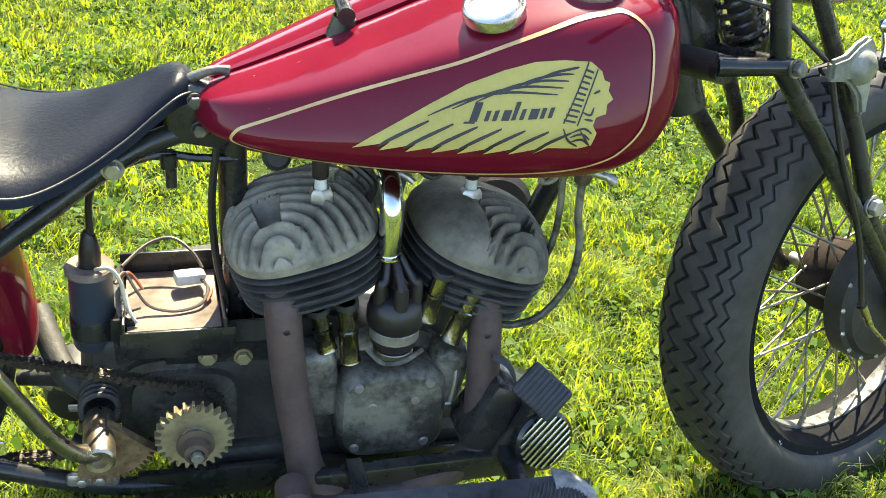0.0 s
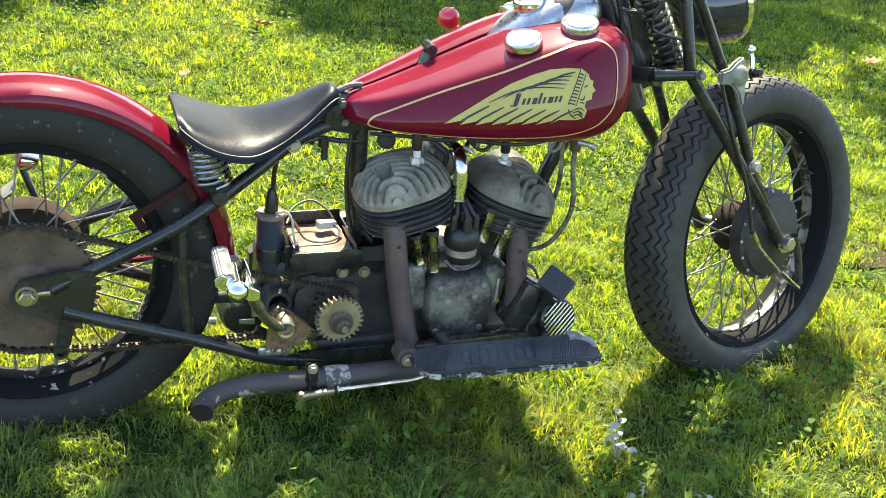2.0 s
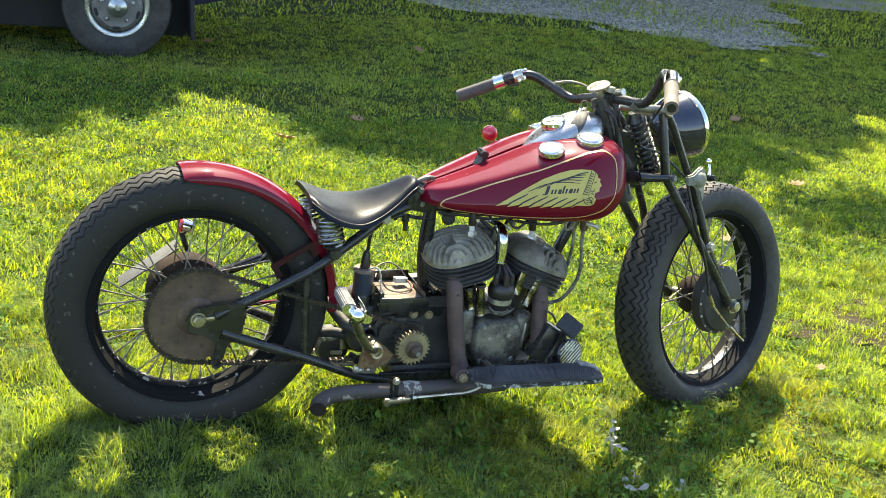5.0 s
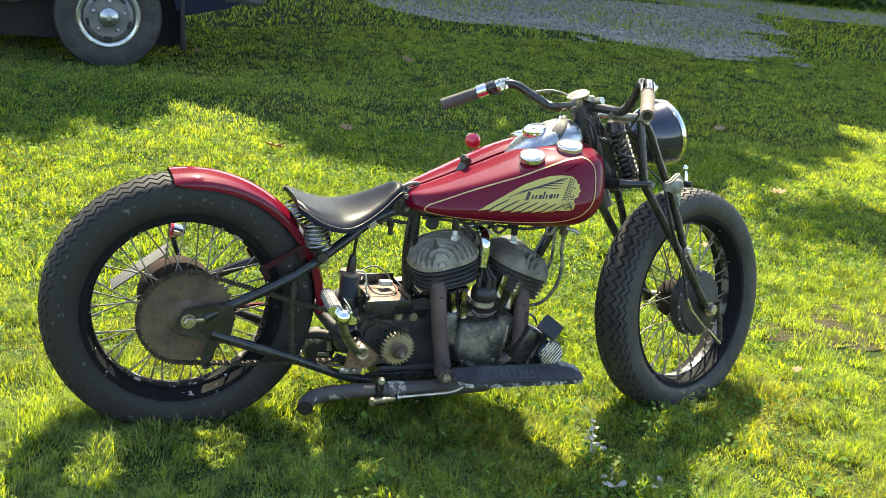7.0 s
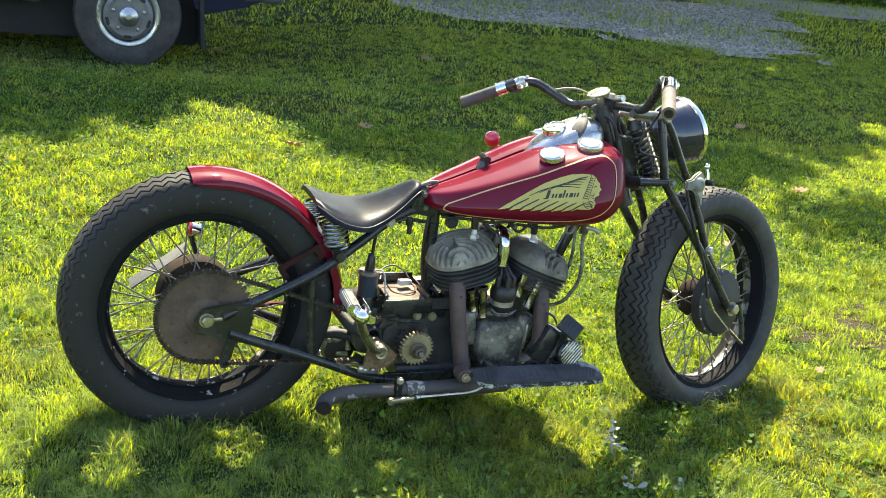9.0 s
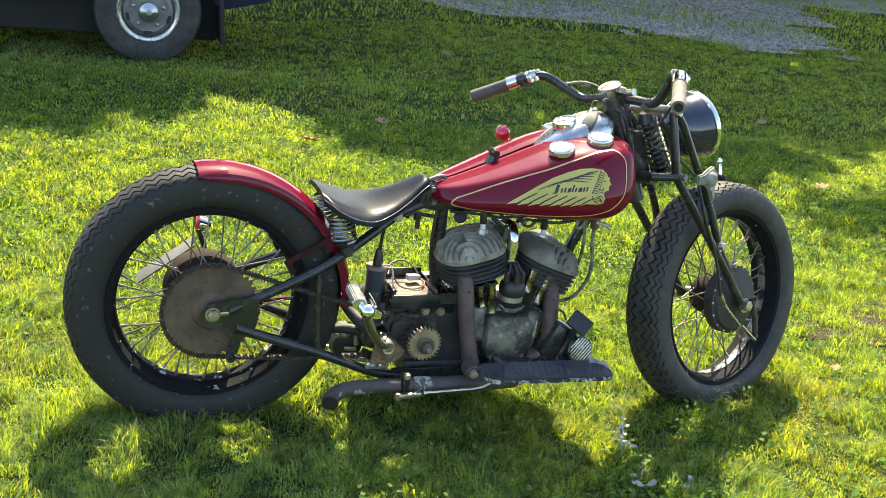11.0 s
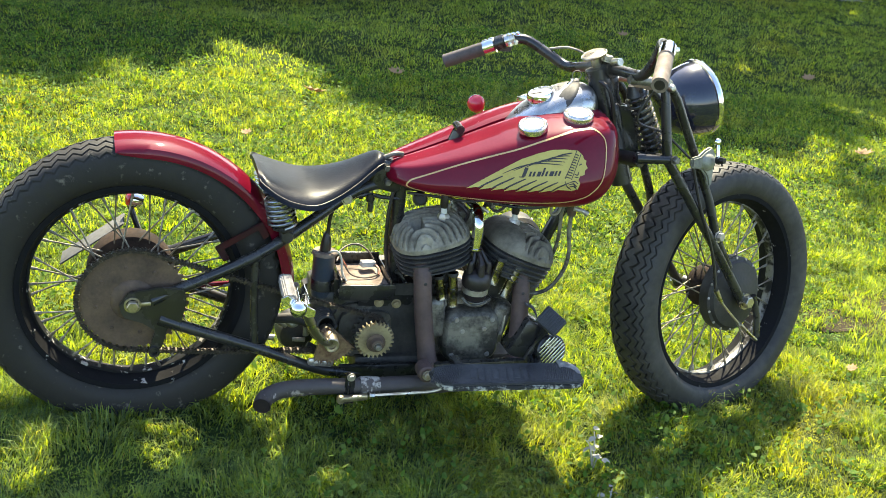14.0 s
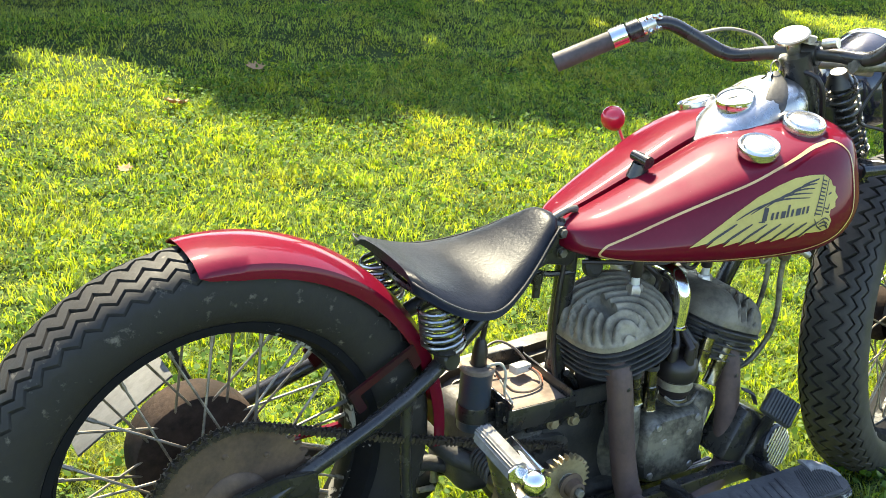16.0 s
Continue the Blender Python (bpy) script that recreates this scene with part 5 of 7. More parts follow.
# distributor
dist = part("distributor", lathe([(0, 0), (0.021, 0), (0.023, 0.006), (0.023, 0.016), (0.027, 0.020), (0.0285, 0.030), (0.0285, 0.045), (0.033, 0.048), (0.0345, 0.054), (0.0345, 0.066), (0.031, 0.080), (0.022, 0.088), (0, 0.090)], 36, pose(0.056, -0.100, 0.322)), INK, bike, "black distributor with rubber-booted leads")
part("clamp_band", lathe([(0.0288, 0), (0.0300, 0.001), (0.0300, 0.013), (0.0288, 0.014)], 36, pose(0.056, -0.100, 0.352)), STEEL, dist, "pale metal band")
part("base_ring", lathe([(0.0235, 0), (0.0245, 0.001), (0.0245, 0.010), (0.0235, 0.011)], 30, pose(0.056, -0.100, 0.324)), TARNISH, dist)
part("clamp_arm", tube([(0.020, -0.118, 0.346), (0.036, -0.132, 0.334), (0.060, -0.136, 0.336), (0.086, -0.125, 0.344)], 0.0032, 8, 4), CASE, dist)
for dx, dy in ((-0.020, -0.006), (0.0, -0.022), (0.020, -0.008), (0.0, 0.014)):
    p0 = Vector((0.056 + dx, -0.100 + dy, 0.402))
    part("lead", tube([p0, p0 + Vector((0, 0, 0.026)), p0 + Vector((-dx * 0.2, 0, 0.030)), Vector((0.052 + dx * 0.45, -0.094 + dy * 0.4, 0.452)), Vector((0.048 + dx * 0.2, -0.080, 0.472)), Vector((0.05, -0.05, 0.50))], [0.0095, 0.0085, 0.0060, 0.0050, 0.0045, 0.0045], 12, 3), INK, dist)

# valve spring covers
for a, b in (((0.106, -0.112, 0.442), (0.090, -0.112, 0.380)), ((0.150, -0.114, 0.422), (0.122, -0.114, 0.348)), ((-0.036, -0.098, 0.392), (-0.024, -0.098, 0.336)), ((-0.004, -0.102, 0.400), (0.004, -0.102, 0.320))):
    a, b = Vector(a), Vector(b)
    m, L = along(a, b), (b - a).length
    c = part("valve_cover_tube", lathe([(0.0105, 0), (0.0105, L * 0.42), (0.0125, L * 0.44), (0.0125, L * 0.52), (0.0118, L * 0.54), (0.0118, L * 0.97), (0.013, L)], 24, m), DARKTUBE, bike, "tarnished telescopic valve spring tube")
    part("tube_collar", lathe([(0.0115, -0.004), (0.013, -0.003), (0.013, 0.004), (0.0115, 0.005)], 24, m), IRON, c)
part("oil_pipe", tube([(0.135, -0.085, 0.318), (0.138, -0.10, 0.295), (0.136, -0.104, 0.265), (0.130, -0.104, 0.225)], 0.0045, 8, 4), STEEL, crank)
part("pipe_union", lathe([(0.0085, 0), (0.0085, 0.02), (0.006, 0.022)], 6, pose(0.130, -0.104, 0.225)), TARNISH, crank)

# leads and pipes under the tank and round the seat tube
for pts, r in (([(-0.142, -0.015, 0.575), (-0.150, -0.02, 0.50), (-0.146, -0.02, 0.42), (-0.135, -0.025, 0.36)], 0.0045),
               ([(-0.034, -0.067, 0.575), (0.0, -0.05, 0.572), (0.03, -0.03, 0.560), (0.05, -0.05, 0.52)], 0.0045), ([(0.154, -0.032, 0.552), (0.12, -0.03, 0.562), (0.08, -0.03, 0.548), (0.055, -0.06, 0.50)], 0.0045),
               ([(-0.11, -0.02, 0.566), (-0.05, -0.06, 0.572), (0.02, -0.07, 0.566), (0.10, -0.06, 0.572), (0.20, -0.05, 0.570)], 0.0038), ([(0.0, -0.04, 0.556), (0.03, -0.05, 0.530), (0.024, -0.05, 0.505)], 0.005), ([(0.07, -0.04, 0.560), (0.10, -0.05, 0.535), (0.14, -0.045, 0.558), (0.22, -0.045, 0.560)], 0.0038)):
    part("wire_loom", tube(pts, r, 8, 5), INK, frame_main)
for x, z in ((-0.020, 0.548), (0.088, 0.556), (0.205, 0.560)):
    part("tank_bolt", bolt((x, -0.045, z), (0, -0.3, -1), 0.008, 0.014), CASE, frame_main)

# petcock and fuel lines
pet = part("fuel_tap", lathe([(0, 0), (0.009, 0), (0.011, 0.006), (0.011, 0.03), (0.014, 0.032), (0.014, 0.042)], 16, pose(0.268, -0.095, 0.545)), RUSTY, bike, "brown fuel tap under the tank")
part("tap_lever", tube([(0.268, -0.105, 0.566), (0.286, -0.118, 0.564), (0.296, -0.12, 0.558)], [0.006, 0.005, 0.007], 10), STEEL, pet)
part("fuel_line", tube([(0.268, -0.095, 0.546), (0.270, -0.095, 0.500), (0.278, -0.095, 0.455), (0.272, -0.095, 0.405), (0.245, -0.088, 0.355), (0.212, -0.080, 0.338), (0.19, -0.07, 0.338)], 0.0048, 10, 6), CASE, pet, "grey bent fuel line")
part("fuel_line", tube([(0.255, -0.08, 0.572), (0.250, -0.08, 0.54), (0.252, -0.08, 0.50), (0.250, -0.075, 0.45), (0.23, -0.07, 0.38)], 0.0042, 10, 6), CASE, pet)
part("fuel_line", tube([(0.225, -0.085, 0.582), (0.218, -0.09, 0.56), (0.220, -0.09, 0.545), (0.235, -0.09, 0.548), (0.243, -0.088, 0.565)], 0.0035, 8, 5), CASTING, pet)
part("control_rod", tube([(0.08, -0.07, 0.562), (0.18, -0.08, 0.556), (0.30, -0.05, 0.575), (0.36, -0.02, 0.60)], 0.004, 8, 4), BLACK, bike)

# ---- exhaust ----
exh = part("exhaust_pipe", tube([(-0.447, -0.246, 0.153), (-0.436, -0.222, 0.158), (-0.402, -0.203, 0.165), (-0.34, -0.197, 0.168), (-0.27, -0.195, 0.167), (-0.21, -0.193, 0.164), (-0.15, -0.190, 0.161), (-0.05, -0.185, 0.160), (0.06, -0.175, 0.160)], [0.0200, 0.0192, 0.0185, 0.0182, 0.0182, 0.0195, 0.0215, 0.0225, 0.0225], 20, 5, caps=False), FLAKED, bike, "dark grey flaking low exhaust pipe with turned-down end")
# Black plug just inside the mouth, painting the shade of the hollow pipe.
part("bore_shade", tube([(-0.4468, -0.2455, 0.1531), (-0.436, -0.222, 0.158), (-0.402, -0.203, 0.165)], [0.0182, 0.0175, 0.016], 20, 5), INK, exh)
part("pipe_joint", tube([(-0.222, -0.1935, 0.1645), (-0.200, -0.193, 0.1635), (-0.178, -0.1915, 0.1622)], [0.0215, 0.0235, 0.0215], 20), worn("scabbed_pipe_joint", (0.075, 0.062, 0.055), (0.40, 0.36, 0.31), 0.7, 0.1, 30, 120, 0.5, (0.48, 0.58)), exh, "scabbed grey pipe joint")
part("head_pipe", tube([(-0.080, -0.085, 0.425), (-0.079, -0.108, 0.405), (-0.072, -0.124, 0.32), (-0.060, -0.134, 0.24), (-0.050, -0.150, 0.190), (-0.02, -0.172, 0.162)], [0.021, 0.0212, 0.0212, 0.0212, 0.0225, 0.023], 20, 5), EXHAUST, exh, "heat-browned front pipe")
part("head_pipe", tube([(0.163, -0.080, 0.410), (0.164, -0.105, 0.388), (0.166, -0.122, 0.31), (0.165, -0.132, 0.24), (0.158, -0.148, 0.195), (0.06, -0.172, 0.160)], [0.0205, 0.0208, 0.0205, 0.0205, 0.021, 0.022], 20, 5), EXHAUST, exh, "heat-browned front pipe")
for p in ((-0.077, -0.1345, 0.388), (0.163, -0.1335, 0.362)):
    part("pipe_screw", lathe([(0, 0.002), (0.004, 0)], 10, Matrix.Translation(p) @ AXLE), INK, exh)
cl = part("pipe_clamp", tube([(-0.252, -0.194 + 0.022 * math.cos(a), 0.166 + 0.022 * math.sin(a)) for a in [2 * math.pi * j / 24 for j in range(24)]], 0.008, 8, closed=True, flat=0.4), BLACK, exh)
part("hanger", slab([(-0.012, -0.045), (0.014, -0.045), (0.012, 0.03), (-0.008, 0.036)], 0.006, Matrix.Translation((-0.250, -0.214, 0.176)) @ AXLE, 0.002), BLACK, cl)
part("clamp_bolt", bolt((-0.250, -0.224, 0.205), (0, -1, 0), 0.007, 0.008), STEEL, cl)
rodp = part("brake_rod", rod((-0.205, -0.226, 0.158), (-0.075, -0.236, 0.168), 0.0035, 8), TARNISH, bike, "pale steel brake rod with clevis")
part("clevis", block((0.062, 0.014, 0.014), pose(-0.240, -0.226, 0.154, 0, -4, 0), 0.004), TARNISH, rodp)
part("clevis_eye", lathe([(0, -0.006), (0.009, -0.006), (0.009, 0.006), (0, 0.006)], 20, Matrix.Translation((-0.270, -0.226, 0.151)) @ AXLE), TARNISH, rodp)
part("rod_nut", bolt((-0.205, -0.226, 0.158), (1, 0, 0.07), 0.006, 0.012), TARNISH, rodp)
part("rod_bend", tube([(-0.075, -0.236, 0.168), (-0.05, -0.24, 0.175), (-0.03, -0.245, 0.190)], 0.0035, 8, 3), TARNISH, rodp)
arm = part("rail_lug", lathe([(0, 0.01), (0.016, 0.01), (0.020, 0.006), (0.020, -0.03)], 24, Matrix.Translation((-0.075, -0.215, 0.205)) @ AXLE), EXHAUST, exh)
part("lug_bolt", bolt((-0.075, -0.226, 0.205), (0, -1, 0), 0.009, 0.008), STEEL, arm)

# ---- floorboard, pedal, horn ----
def board_outline(g=0.0):
    """A long plate with cut corners, narrower at the heel."""
    pts = []
    for x, y in ((-0.088, 0.030), (-0.070, 0.044), (-0.036, 0.050), (0.228, 0.050), (0.248, 0.042), (0.262, 0.020), (0.262, -0.022), (0.250, -0.040), (0.228, -0.046), (-0.048, -0.046), (-0.074, -0.036), (-0.088, -0.012)):
        pts.append((0.087 + (x - 0.087) * (1 - g / 0.174), 0.002 + (y - 0.002) * (1 - g / 0.048)))
    return pts


BM = pose(0, -0.298, 0.239, 1.5, 0, -1.0)
board = part("floorboard", slab(board_outline(), 0.010, BM, 0.0025), EDGE, bike, "ribbed black rubber floorboard with worn metal edge")
MAT = worn("floor_rubber", (0.026, 0.027, 0.030), (0.066, 0.066, 0.066), 0.62, 0, 12, 110, 0.4, (0.4, 0.7))
mat = part("rubber_mat", slab(board_outline(0.004), 0.007, BM @ Matrix.Translation((0, 0, 0.0065)), 0.002), MAT, board)
MATW = worn("bleached_mat_rubber", (0.32, 0.31, 0.285), (0.13, 0.125, 0.118), 0.8, 0, 20, 110, 0.4, (0.40, 0.62))
for x0, x1 in ((-0.085, -0.025), (0.175, 0.245)):
    for k in range(15):
        f = k / 14
        x = x0 + (x1 - x0) * f
        part("mat_rib", tube([BM @ Vector((x - 0.016, -0.034, 0.0065)), BM @ Vector((x + 0.016, 0.034, 0.0065))], 0.0016, 6), MAT, mat)
for k in range(9):
    x = 0.005 + 0.017 * k
    part("mat_mark", block((0.012, 0.040 + 0.012 * (k % 3), 0.002), BM @ pose(x, 0, 0.0066, 0, 0, -12), 0.0006), MAT, mat)
part("worn_tip", tube([BM @ Vector((0.218 + 0.036 * math.cos(radians(a)), 0.039 * math.sin(radians(a)), 0.0070)) for a in range(-10, 91, 10)], [0.004 + 0.014 * (k / 10) for k in range(11)], 8, flat=0.22), MATW, mat, "bleached worn corner of the mat")
part("cradle_rail", block((0.46, 0.012, 0.044), pose(-0.020, -0.098, 0.146), 0.003), BLACK, frame_main, "black flat rail under the engine")
# Block added in place of the engine's underside, to keep sun out below.
part("belly_shade_block", block((0.40, 0.150, 0.050), pose(-0.010, 0.0, 0.150), 0.012), GREASE, frame_main, "greasy black block added under the engine to cast shadow")
part("board_bracket", block((0.02, 0.09, 0.02), pose(0.0, -0.215, 0.216), 0.003), BLACK, board)
part("board_bracket", block((0.02, 0.09, 0.02), pose(0.19, -0.215, 0.216), 0.003), BLACK, board)

un, uu = Vector((-0.30, -0.80, 0.52)).normalized(), Vector((0.66, -0.1, -0.60))
uu = (uu - un * uu.dot(un)).normalized()
PM = Matrix.Translation((0.218, -0.192, 0.319)) @ Matrix.Scale(0.84, 4) @ Matrix((uu, un.cross(uu), un)).transposed().to_4x4()
pedal = part("brake_pedal", tube([(0.18, -0.165, 0.20), (0.205, -0.172, 0.26), (0.212, -0.182, 0.300)], 0.010, 12, 4), BLACK, bike, "black brake pedal with ribbed rubber pad")
pad = part("pedal_pad", block((0.070, 0.056, 0.020), PM, 0.006, segs=3), MAT, pedal)
for k in range(9):
    part("pad_rib", block((0.0036, 0.052, 0.005), PM @ pose(-0.028 + 0.007 * k, 0, 0.0105), 0.0012), MAT, pad)
HM = Matrix.Translation((0.232, -0.190, 0.240)) @ Matrix.Scale(0.76, 4) @ Vector((0.18, -0.95, 0.22)).to_track_quat("Z", "Y").to_matrix().to_4x4()
horn = part("horn", lathe([(0, -0.09), (0.03, -0.09), (0.045, -0.07), (0.048, -0.02), (0.052, -0.008), (0.052, 0.0), (0.046, 0.004), (0.046, -0.004), (0, -0.004)], 36, HM), BLACK, bike, "black round horn with slatted grille")
for k in range(9):
    y = -0.040 + 0.010 * k
    hw = math.sqrt(max(0.0001, 0.046 ** 2 - y * y))
    part("grille_slat", block((hw * 2, 0.0050, 0.006), HM @ pose(0, 0, 0, 0, 0, 40) @ pose(0, y, 0.004), 0.001), NICKEL, horn)
part("horn_bracket", block((0.07, 0.07, 0.10), pose(0.185, -0.130, 0.250, 0, 25, 0), 0.01), BLACK, horn)
part("bracket_tab", tube([(0.165, -0.15, 0.345), (0.185, -0.155, 0.335), (0.195, -0.158, 0.315)], [0.006, 0.010, 0.007], 8, 3, flat=0.3), MAT, horn)

# ---- far side ----
# Two hidden drums, added so that the engine's ground shadow reaches further forward.
part("far_shade_drum", lathe([(0, -0.16), (0.050, -0.16), (0.058, -0.15), (0.058, -0.05), (0.050, -0.035), (0, -0.03)], 32, pose(0.216, 0, 0.296, 90, 0, 0)), GREASE, bike, "greasy black drum added out of view to cast shadow")
air = part("far_shade_canister", lathe([(0, -0.17), (0.030, -0.17), (0.052, -0.160), (0.058, -0.145), (0.058, -0.095), (0.050, -0.085), (0.018, -0.08), (0.018, -0.03), (0, -0.03)], 36, pose(0.226, 0, 0.405, 90, 0, 0)), IRON, bike, "black round canister added out of view to cast shadow")
part("clip", tube([(0.180, 0.165, 0.432), (0.232, 0.176, 0.432), (0.284, 0.165, 0.432)], 0.003, 8, 4), STEEL, air)
drum = part("brake_plate", lathe([(0, 0.10), (0.085, 0.098), (0.094, 0.092), (0.097, 0.080), (0.097, 0.042), (0.094, 0.036), (0.050, 0.030), (0, 0.030)], 40, Matrix.Translation(REAR_C) @ pose(0, 0, 0, -90, 0, 0)), DRUMBLK, rear_wheel, "grimy black rear brake drum", m=REAR.inverted())
PLATE_B = worn("weathered_grey_plate", (0.12, 0.118, 0.110), (0.06, 0.058, 0.053), 0.7, 0.1, 10, 100, 0.2)
pl = part("number_plate", block((0.170, 0.085, 0.004), pose(-0.796, 0.150, 0.378, -5, -36, 0), 0.0015), PLATE_B, bike, "weathered grey metal plate beside the rear wheel")
part("plate_bar", tube([(-0.66, 0.12, 0.33), (-0.695, 0.16, 0.40), (-0.715, 0.175, 0.455)], 0.007, 8, 4), BLACK, pl)
TAIL = worn("red_lens", (0.45, 0.02, 0.02), (0.35, 0.02, 0.02), 0.15, 0, 20, 120, 0.02, coat=0.6)
tl = part("tail_lamp", lathe([(0, -0.03), (0.018, -0.028), (0.026, -0.01), (0.028, 0.01), (0.028, 0.014)], 24, pose(-0.705, 0.17, 0.468, 0, -80, 0) @ Matrix.Scale(0.72, 4)), CHROME, pl)
part("lens", lathe([(0.026, 0.014), (0.022, 0.022), (0.012, 0.027), (0, 0.028)], 24, pose(-0.705, 0.17, 0.468, 0, -80, 0) @ Matrix.Scale(0.72, 4)), TAIL, tl, "red lamp lens")
stand = part("side_stand", tube([(-0.16, 0.13, 0.15), (-0.19, 0.20, 0.08), (-0.21, 0.27, 0.005)], 0.009, 10), BLACK, bike)
part("stand_foot", block((0.05, 0.03, 0.006), pose(-0.215, 0.28, 0.004), 0.002), BLACK, stand)
part("footrest_rod", tube([(-0.36, 0.09, 0.30), (-0.44, 0.10, 0.29), (-0.56, 0.105, 0.28)], 0.006, 8), RED, bike)
far = part("clutch_drum", lathe([(0, 0.03), (0.026, 0.028), (0.040, 0.02), (0.046, 0.0), (0.046, -0.04)], 32, Matrix.Translation((-0.322, 0.09, 0.160)) @ AXLE), IRON, gearbox, "black round clutch drum")
PALE = worn("pale_worn_plating", (0.60, 0.55, 0.46), (0.30, 0.26, 0.20), 0.35, 0.7, 40, 150, 0.2)
for pts, r in (([(-0.382, 0.055, 0.210), (-0.352, 0.055, 0.194)], [0.0065, 0.0065]), ([(-0.352, 0.052, 0.208), (-0.338, 0.050, 0.200), (-0.318, 0.052, 0.210)], [0.006, 0.010, 0.006]), ([(-0.308, 0.052, 0.220), (-0.306, 0.052, 0.190), (-0.303, 0.052, 0.170)], [0.004, 0.005, 0.008]), ([(-0.335, 0.050, 0.160), (-0.305, 0.050, 0.158)], [0.005, 0.006]), ([(-0.395, 0.055, 0.165), (-0.380, 0.055, 0.163)], [0.007, 0.008]), ([(-0.325, 0.045, 0.132), (-0.312, 0.045, 0.130), (-0.272, 0.045, 0.126)], [0.010, 0.006, 0.006])):
    part("clutch_lever", tube(pts, r, 10, 3), PALE, far, "pale worn clutch lever")
for pts, r, mt in (([(-0.707, 0.12, 0.393), (-0.642, 0.12, 0.384), (-0.614, 0.12, 0.342)], 0.004, PALE), ([(-0.707, 0.125, 0.394), (-0.625, 0.125, 0.361), (-0.462, 0.125, 0.312)], 0.0032, PALE), ([(-0.573, 0.12, 0.274), (-0.520, 0.12, 0.266)], 0.005, PALE),
                   ([(-0.549, 0.12, 0.216), (-0.513, 0.12, 0.189), (-0.475, 0.12, 0.158)], 0.005, DARKRED), ([(-0.563, 0.125, 0.172), (-0.488, 0.125, 0.182), (-0.458, 0.125, 0.186)], 0.0045, PALE), ([(-0.554, 0.12, 0.138), (-0.486, 0.12, 0.112)], 0.009, STEEL), ([(-0.503, 0.12, 0.292), (-0.467, 0.12, 0.293)], 0.007, IRON), ([(-0.545, 0.12, 0.222), (-0.500, 0.12, 0.175)], 0.003, PALE)):
    part("brake_linkage_rod", tube(pts, r, 8, 4), mt, drum, m=REAR.inverted())
part("gear_linkage", tube([(-0.27, 0.0, 0.205), (-0.33, 0.03, 0.225), (-0.39, 0.05, 0.215)], [0.010, 0.014, 0.010], 10, 4), IRON, gearbox)

# ---- motorcycle: fork, bars, lamp ----
fork = part("girder_fork", tube([FRONT @ Vector((-0.345, 0.02, 0.30)), FRONT @ Vector((-0.437, 0.04, 0.57))], 0.026, 20), BLACK, bike, "black girder fork with exposed coil spring")
DUSTPAD = worn("tan_link_rubber", (0.30, 0.22, 0.16), (0.18, 0.13, 0.10), 0.7, 0, 20, 120, 0.2)


def F(x, y, z):
    return FRONT @ Vector((x + 0.004, y + 0.012 * z, z))


for s in (-1, 1):
    part("fork_leg", tube([F(-0.335, s * 0.088, 0.535), F(-0.322, s * 0.098, 0.37), F(-0.250, s * 0.104, 0.280), F(-0.115, s * 0.108, 0.115), F(-0.015, s * 0.108, -0.012)], [0.0112, 0.0122, 0.0122, 0.0115, 0.0125], 14, 0), BLACK, fork)
    part("fork_brace", tube([F(-0.326, s * 0.088, 0.545), F(-0.290, s * 0.086, 0.505), F(-0.228, s * 0.092, 0.385), F(-0.165, s * 0.100, 0.26), F(-0.135, s * 0.104, 0.170), F(-0.080, s * 0.108, 0.085)], [0.0102, 0.0110, 0.0110, 0.0105, 0.0115, 0.0105], 14, 0), BLACK, fork)
    part("brace_bolt", bolt(F(-0.135, s * 0.112, 0.172), FRONT.to_3x3() @ Vector((0, s, 0)), 0.011, 0.014), STEEL, fork)
    part("axle_end", bolt(F(-0.012, s * 0.112, -0.008), FRONT.to_3x3() @ Vector((0, s, 0)), 0.0155, 0.020), TARNISH, fork)
    part("lower_link", tube([F(-0.395, s * 0.070, 0.372), F(-0.312, s * 0.112, 0.370)], [0.0120, 0.0095], 14), BLACK, fork)
    part("upper_link", tube([F(-0.425, s * 0.060, 0.552), F(-0.335, s * 0.090, 0.545)], 0.011, 12), CASE, fork)
    part("link_nut", bolt(F(-0.318, s * 0.116, 0.370), FRONT.to_3x3() @ Vector((0, s, 0)), 0.0085, 0.012), CASE, fork)
for at in ((0.464, -0.090, 0.862),):
    part("link_ball_nut", lathe([(0, -0.010), (0.007, -0.008), (0.010, -0.003), (0.010, 0.003), (0.006, 0.009), (0, 0.010)], 16, pose(at[0], at[1], at[2] - 0.006, 80, 0, 10)), TARNISH, fork)
part("link_pad", block((0.050, 0.020, 0.014), pose(0.405, -0.060, 0.853, 0, 8, 0), 0.005), DUSTPAD, fork, "tan rubber pad on the upper link")
part("lower_spindle", tube([F(-0.32, -0.11, 0.37), F(-0.32, 0.11, 0.37)], 0.010, 10), BLACK, fork)
part("upper_spindle", tube([F(-0.335, -0.10, 0.545), F(-0.335, 0.10, 0.545)], 0.010, 10), STEEL, fork)
part("crown", tube([F(-0.385, -0.075, 0.368), F(-0.385, 0.075, 0.368)], 0.017, 16), BLACK, fork)
part("fork_spring", spring(F(-0.352, -0.012, 0.515), F(-0.276, -0.012, 0.378), 0.0265, 0.0040, 10, 8), COILSTEEL, fork, "dark coil spring with bright worn coils")
part("spring_core", tube([F(-0.352, -0.012, 0.515), F(-0.276, -0.012, 0.378)], 0.017, 12), IRON, fork)
part("spring_cup", tube([F(-0.360, -0.012, 0.535), F(-0.350, -0.012, 0.512)], [0.014, 0.025], 20), BLACK, fork)
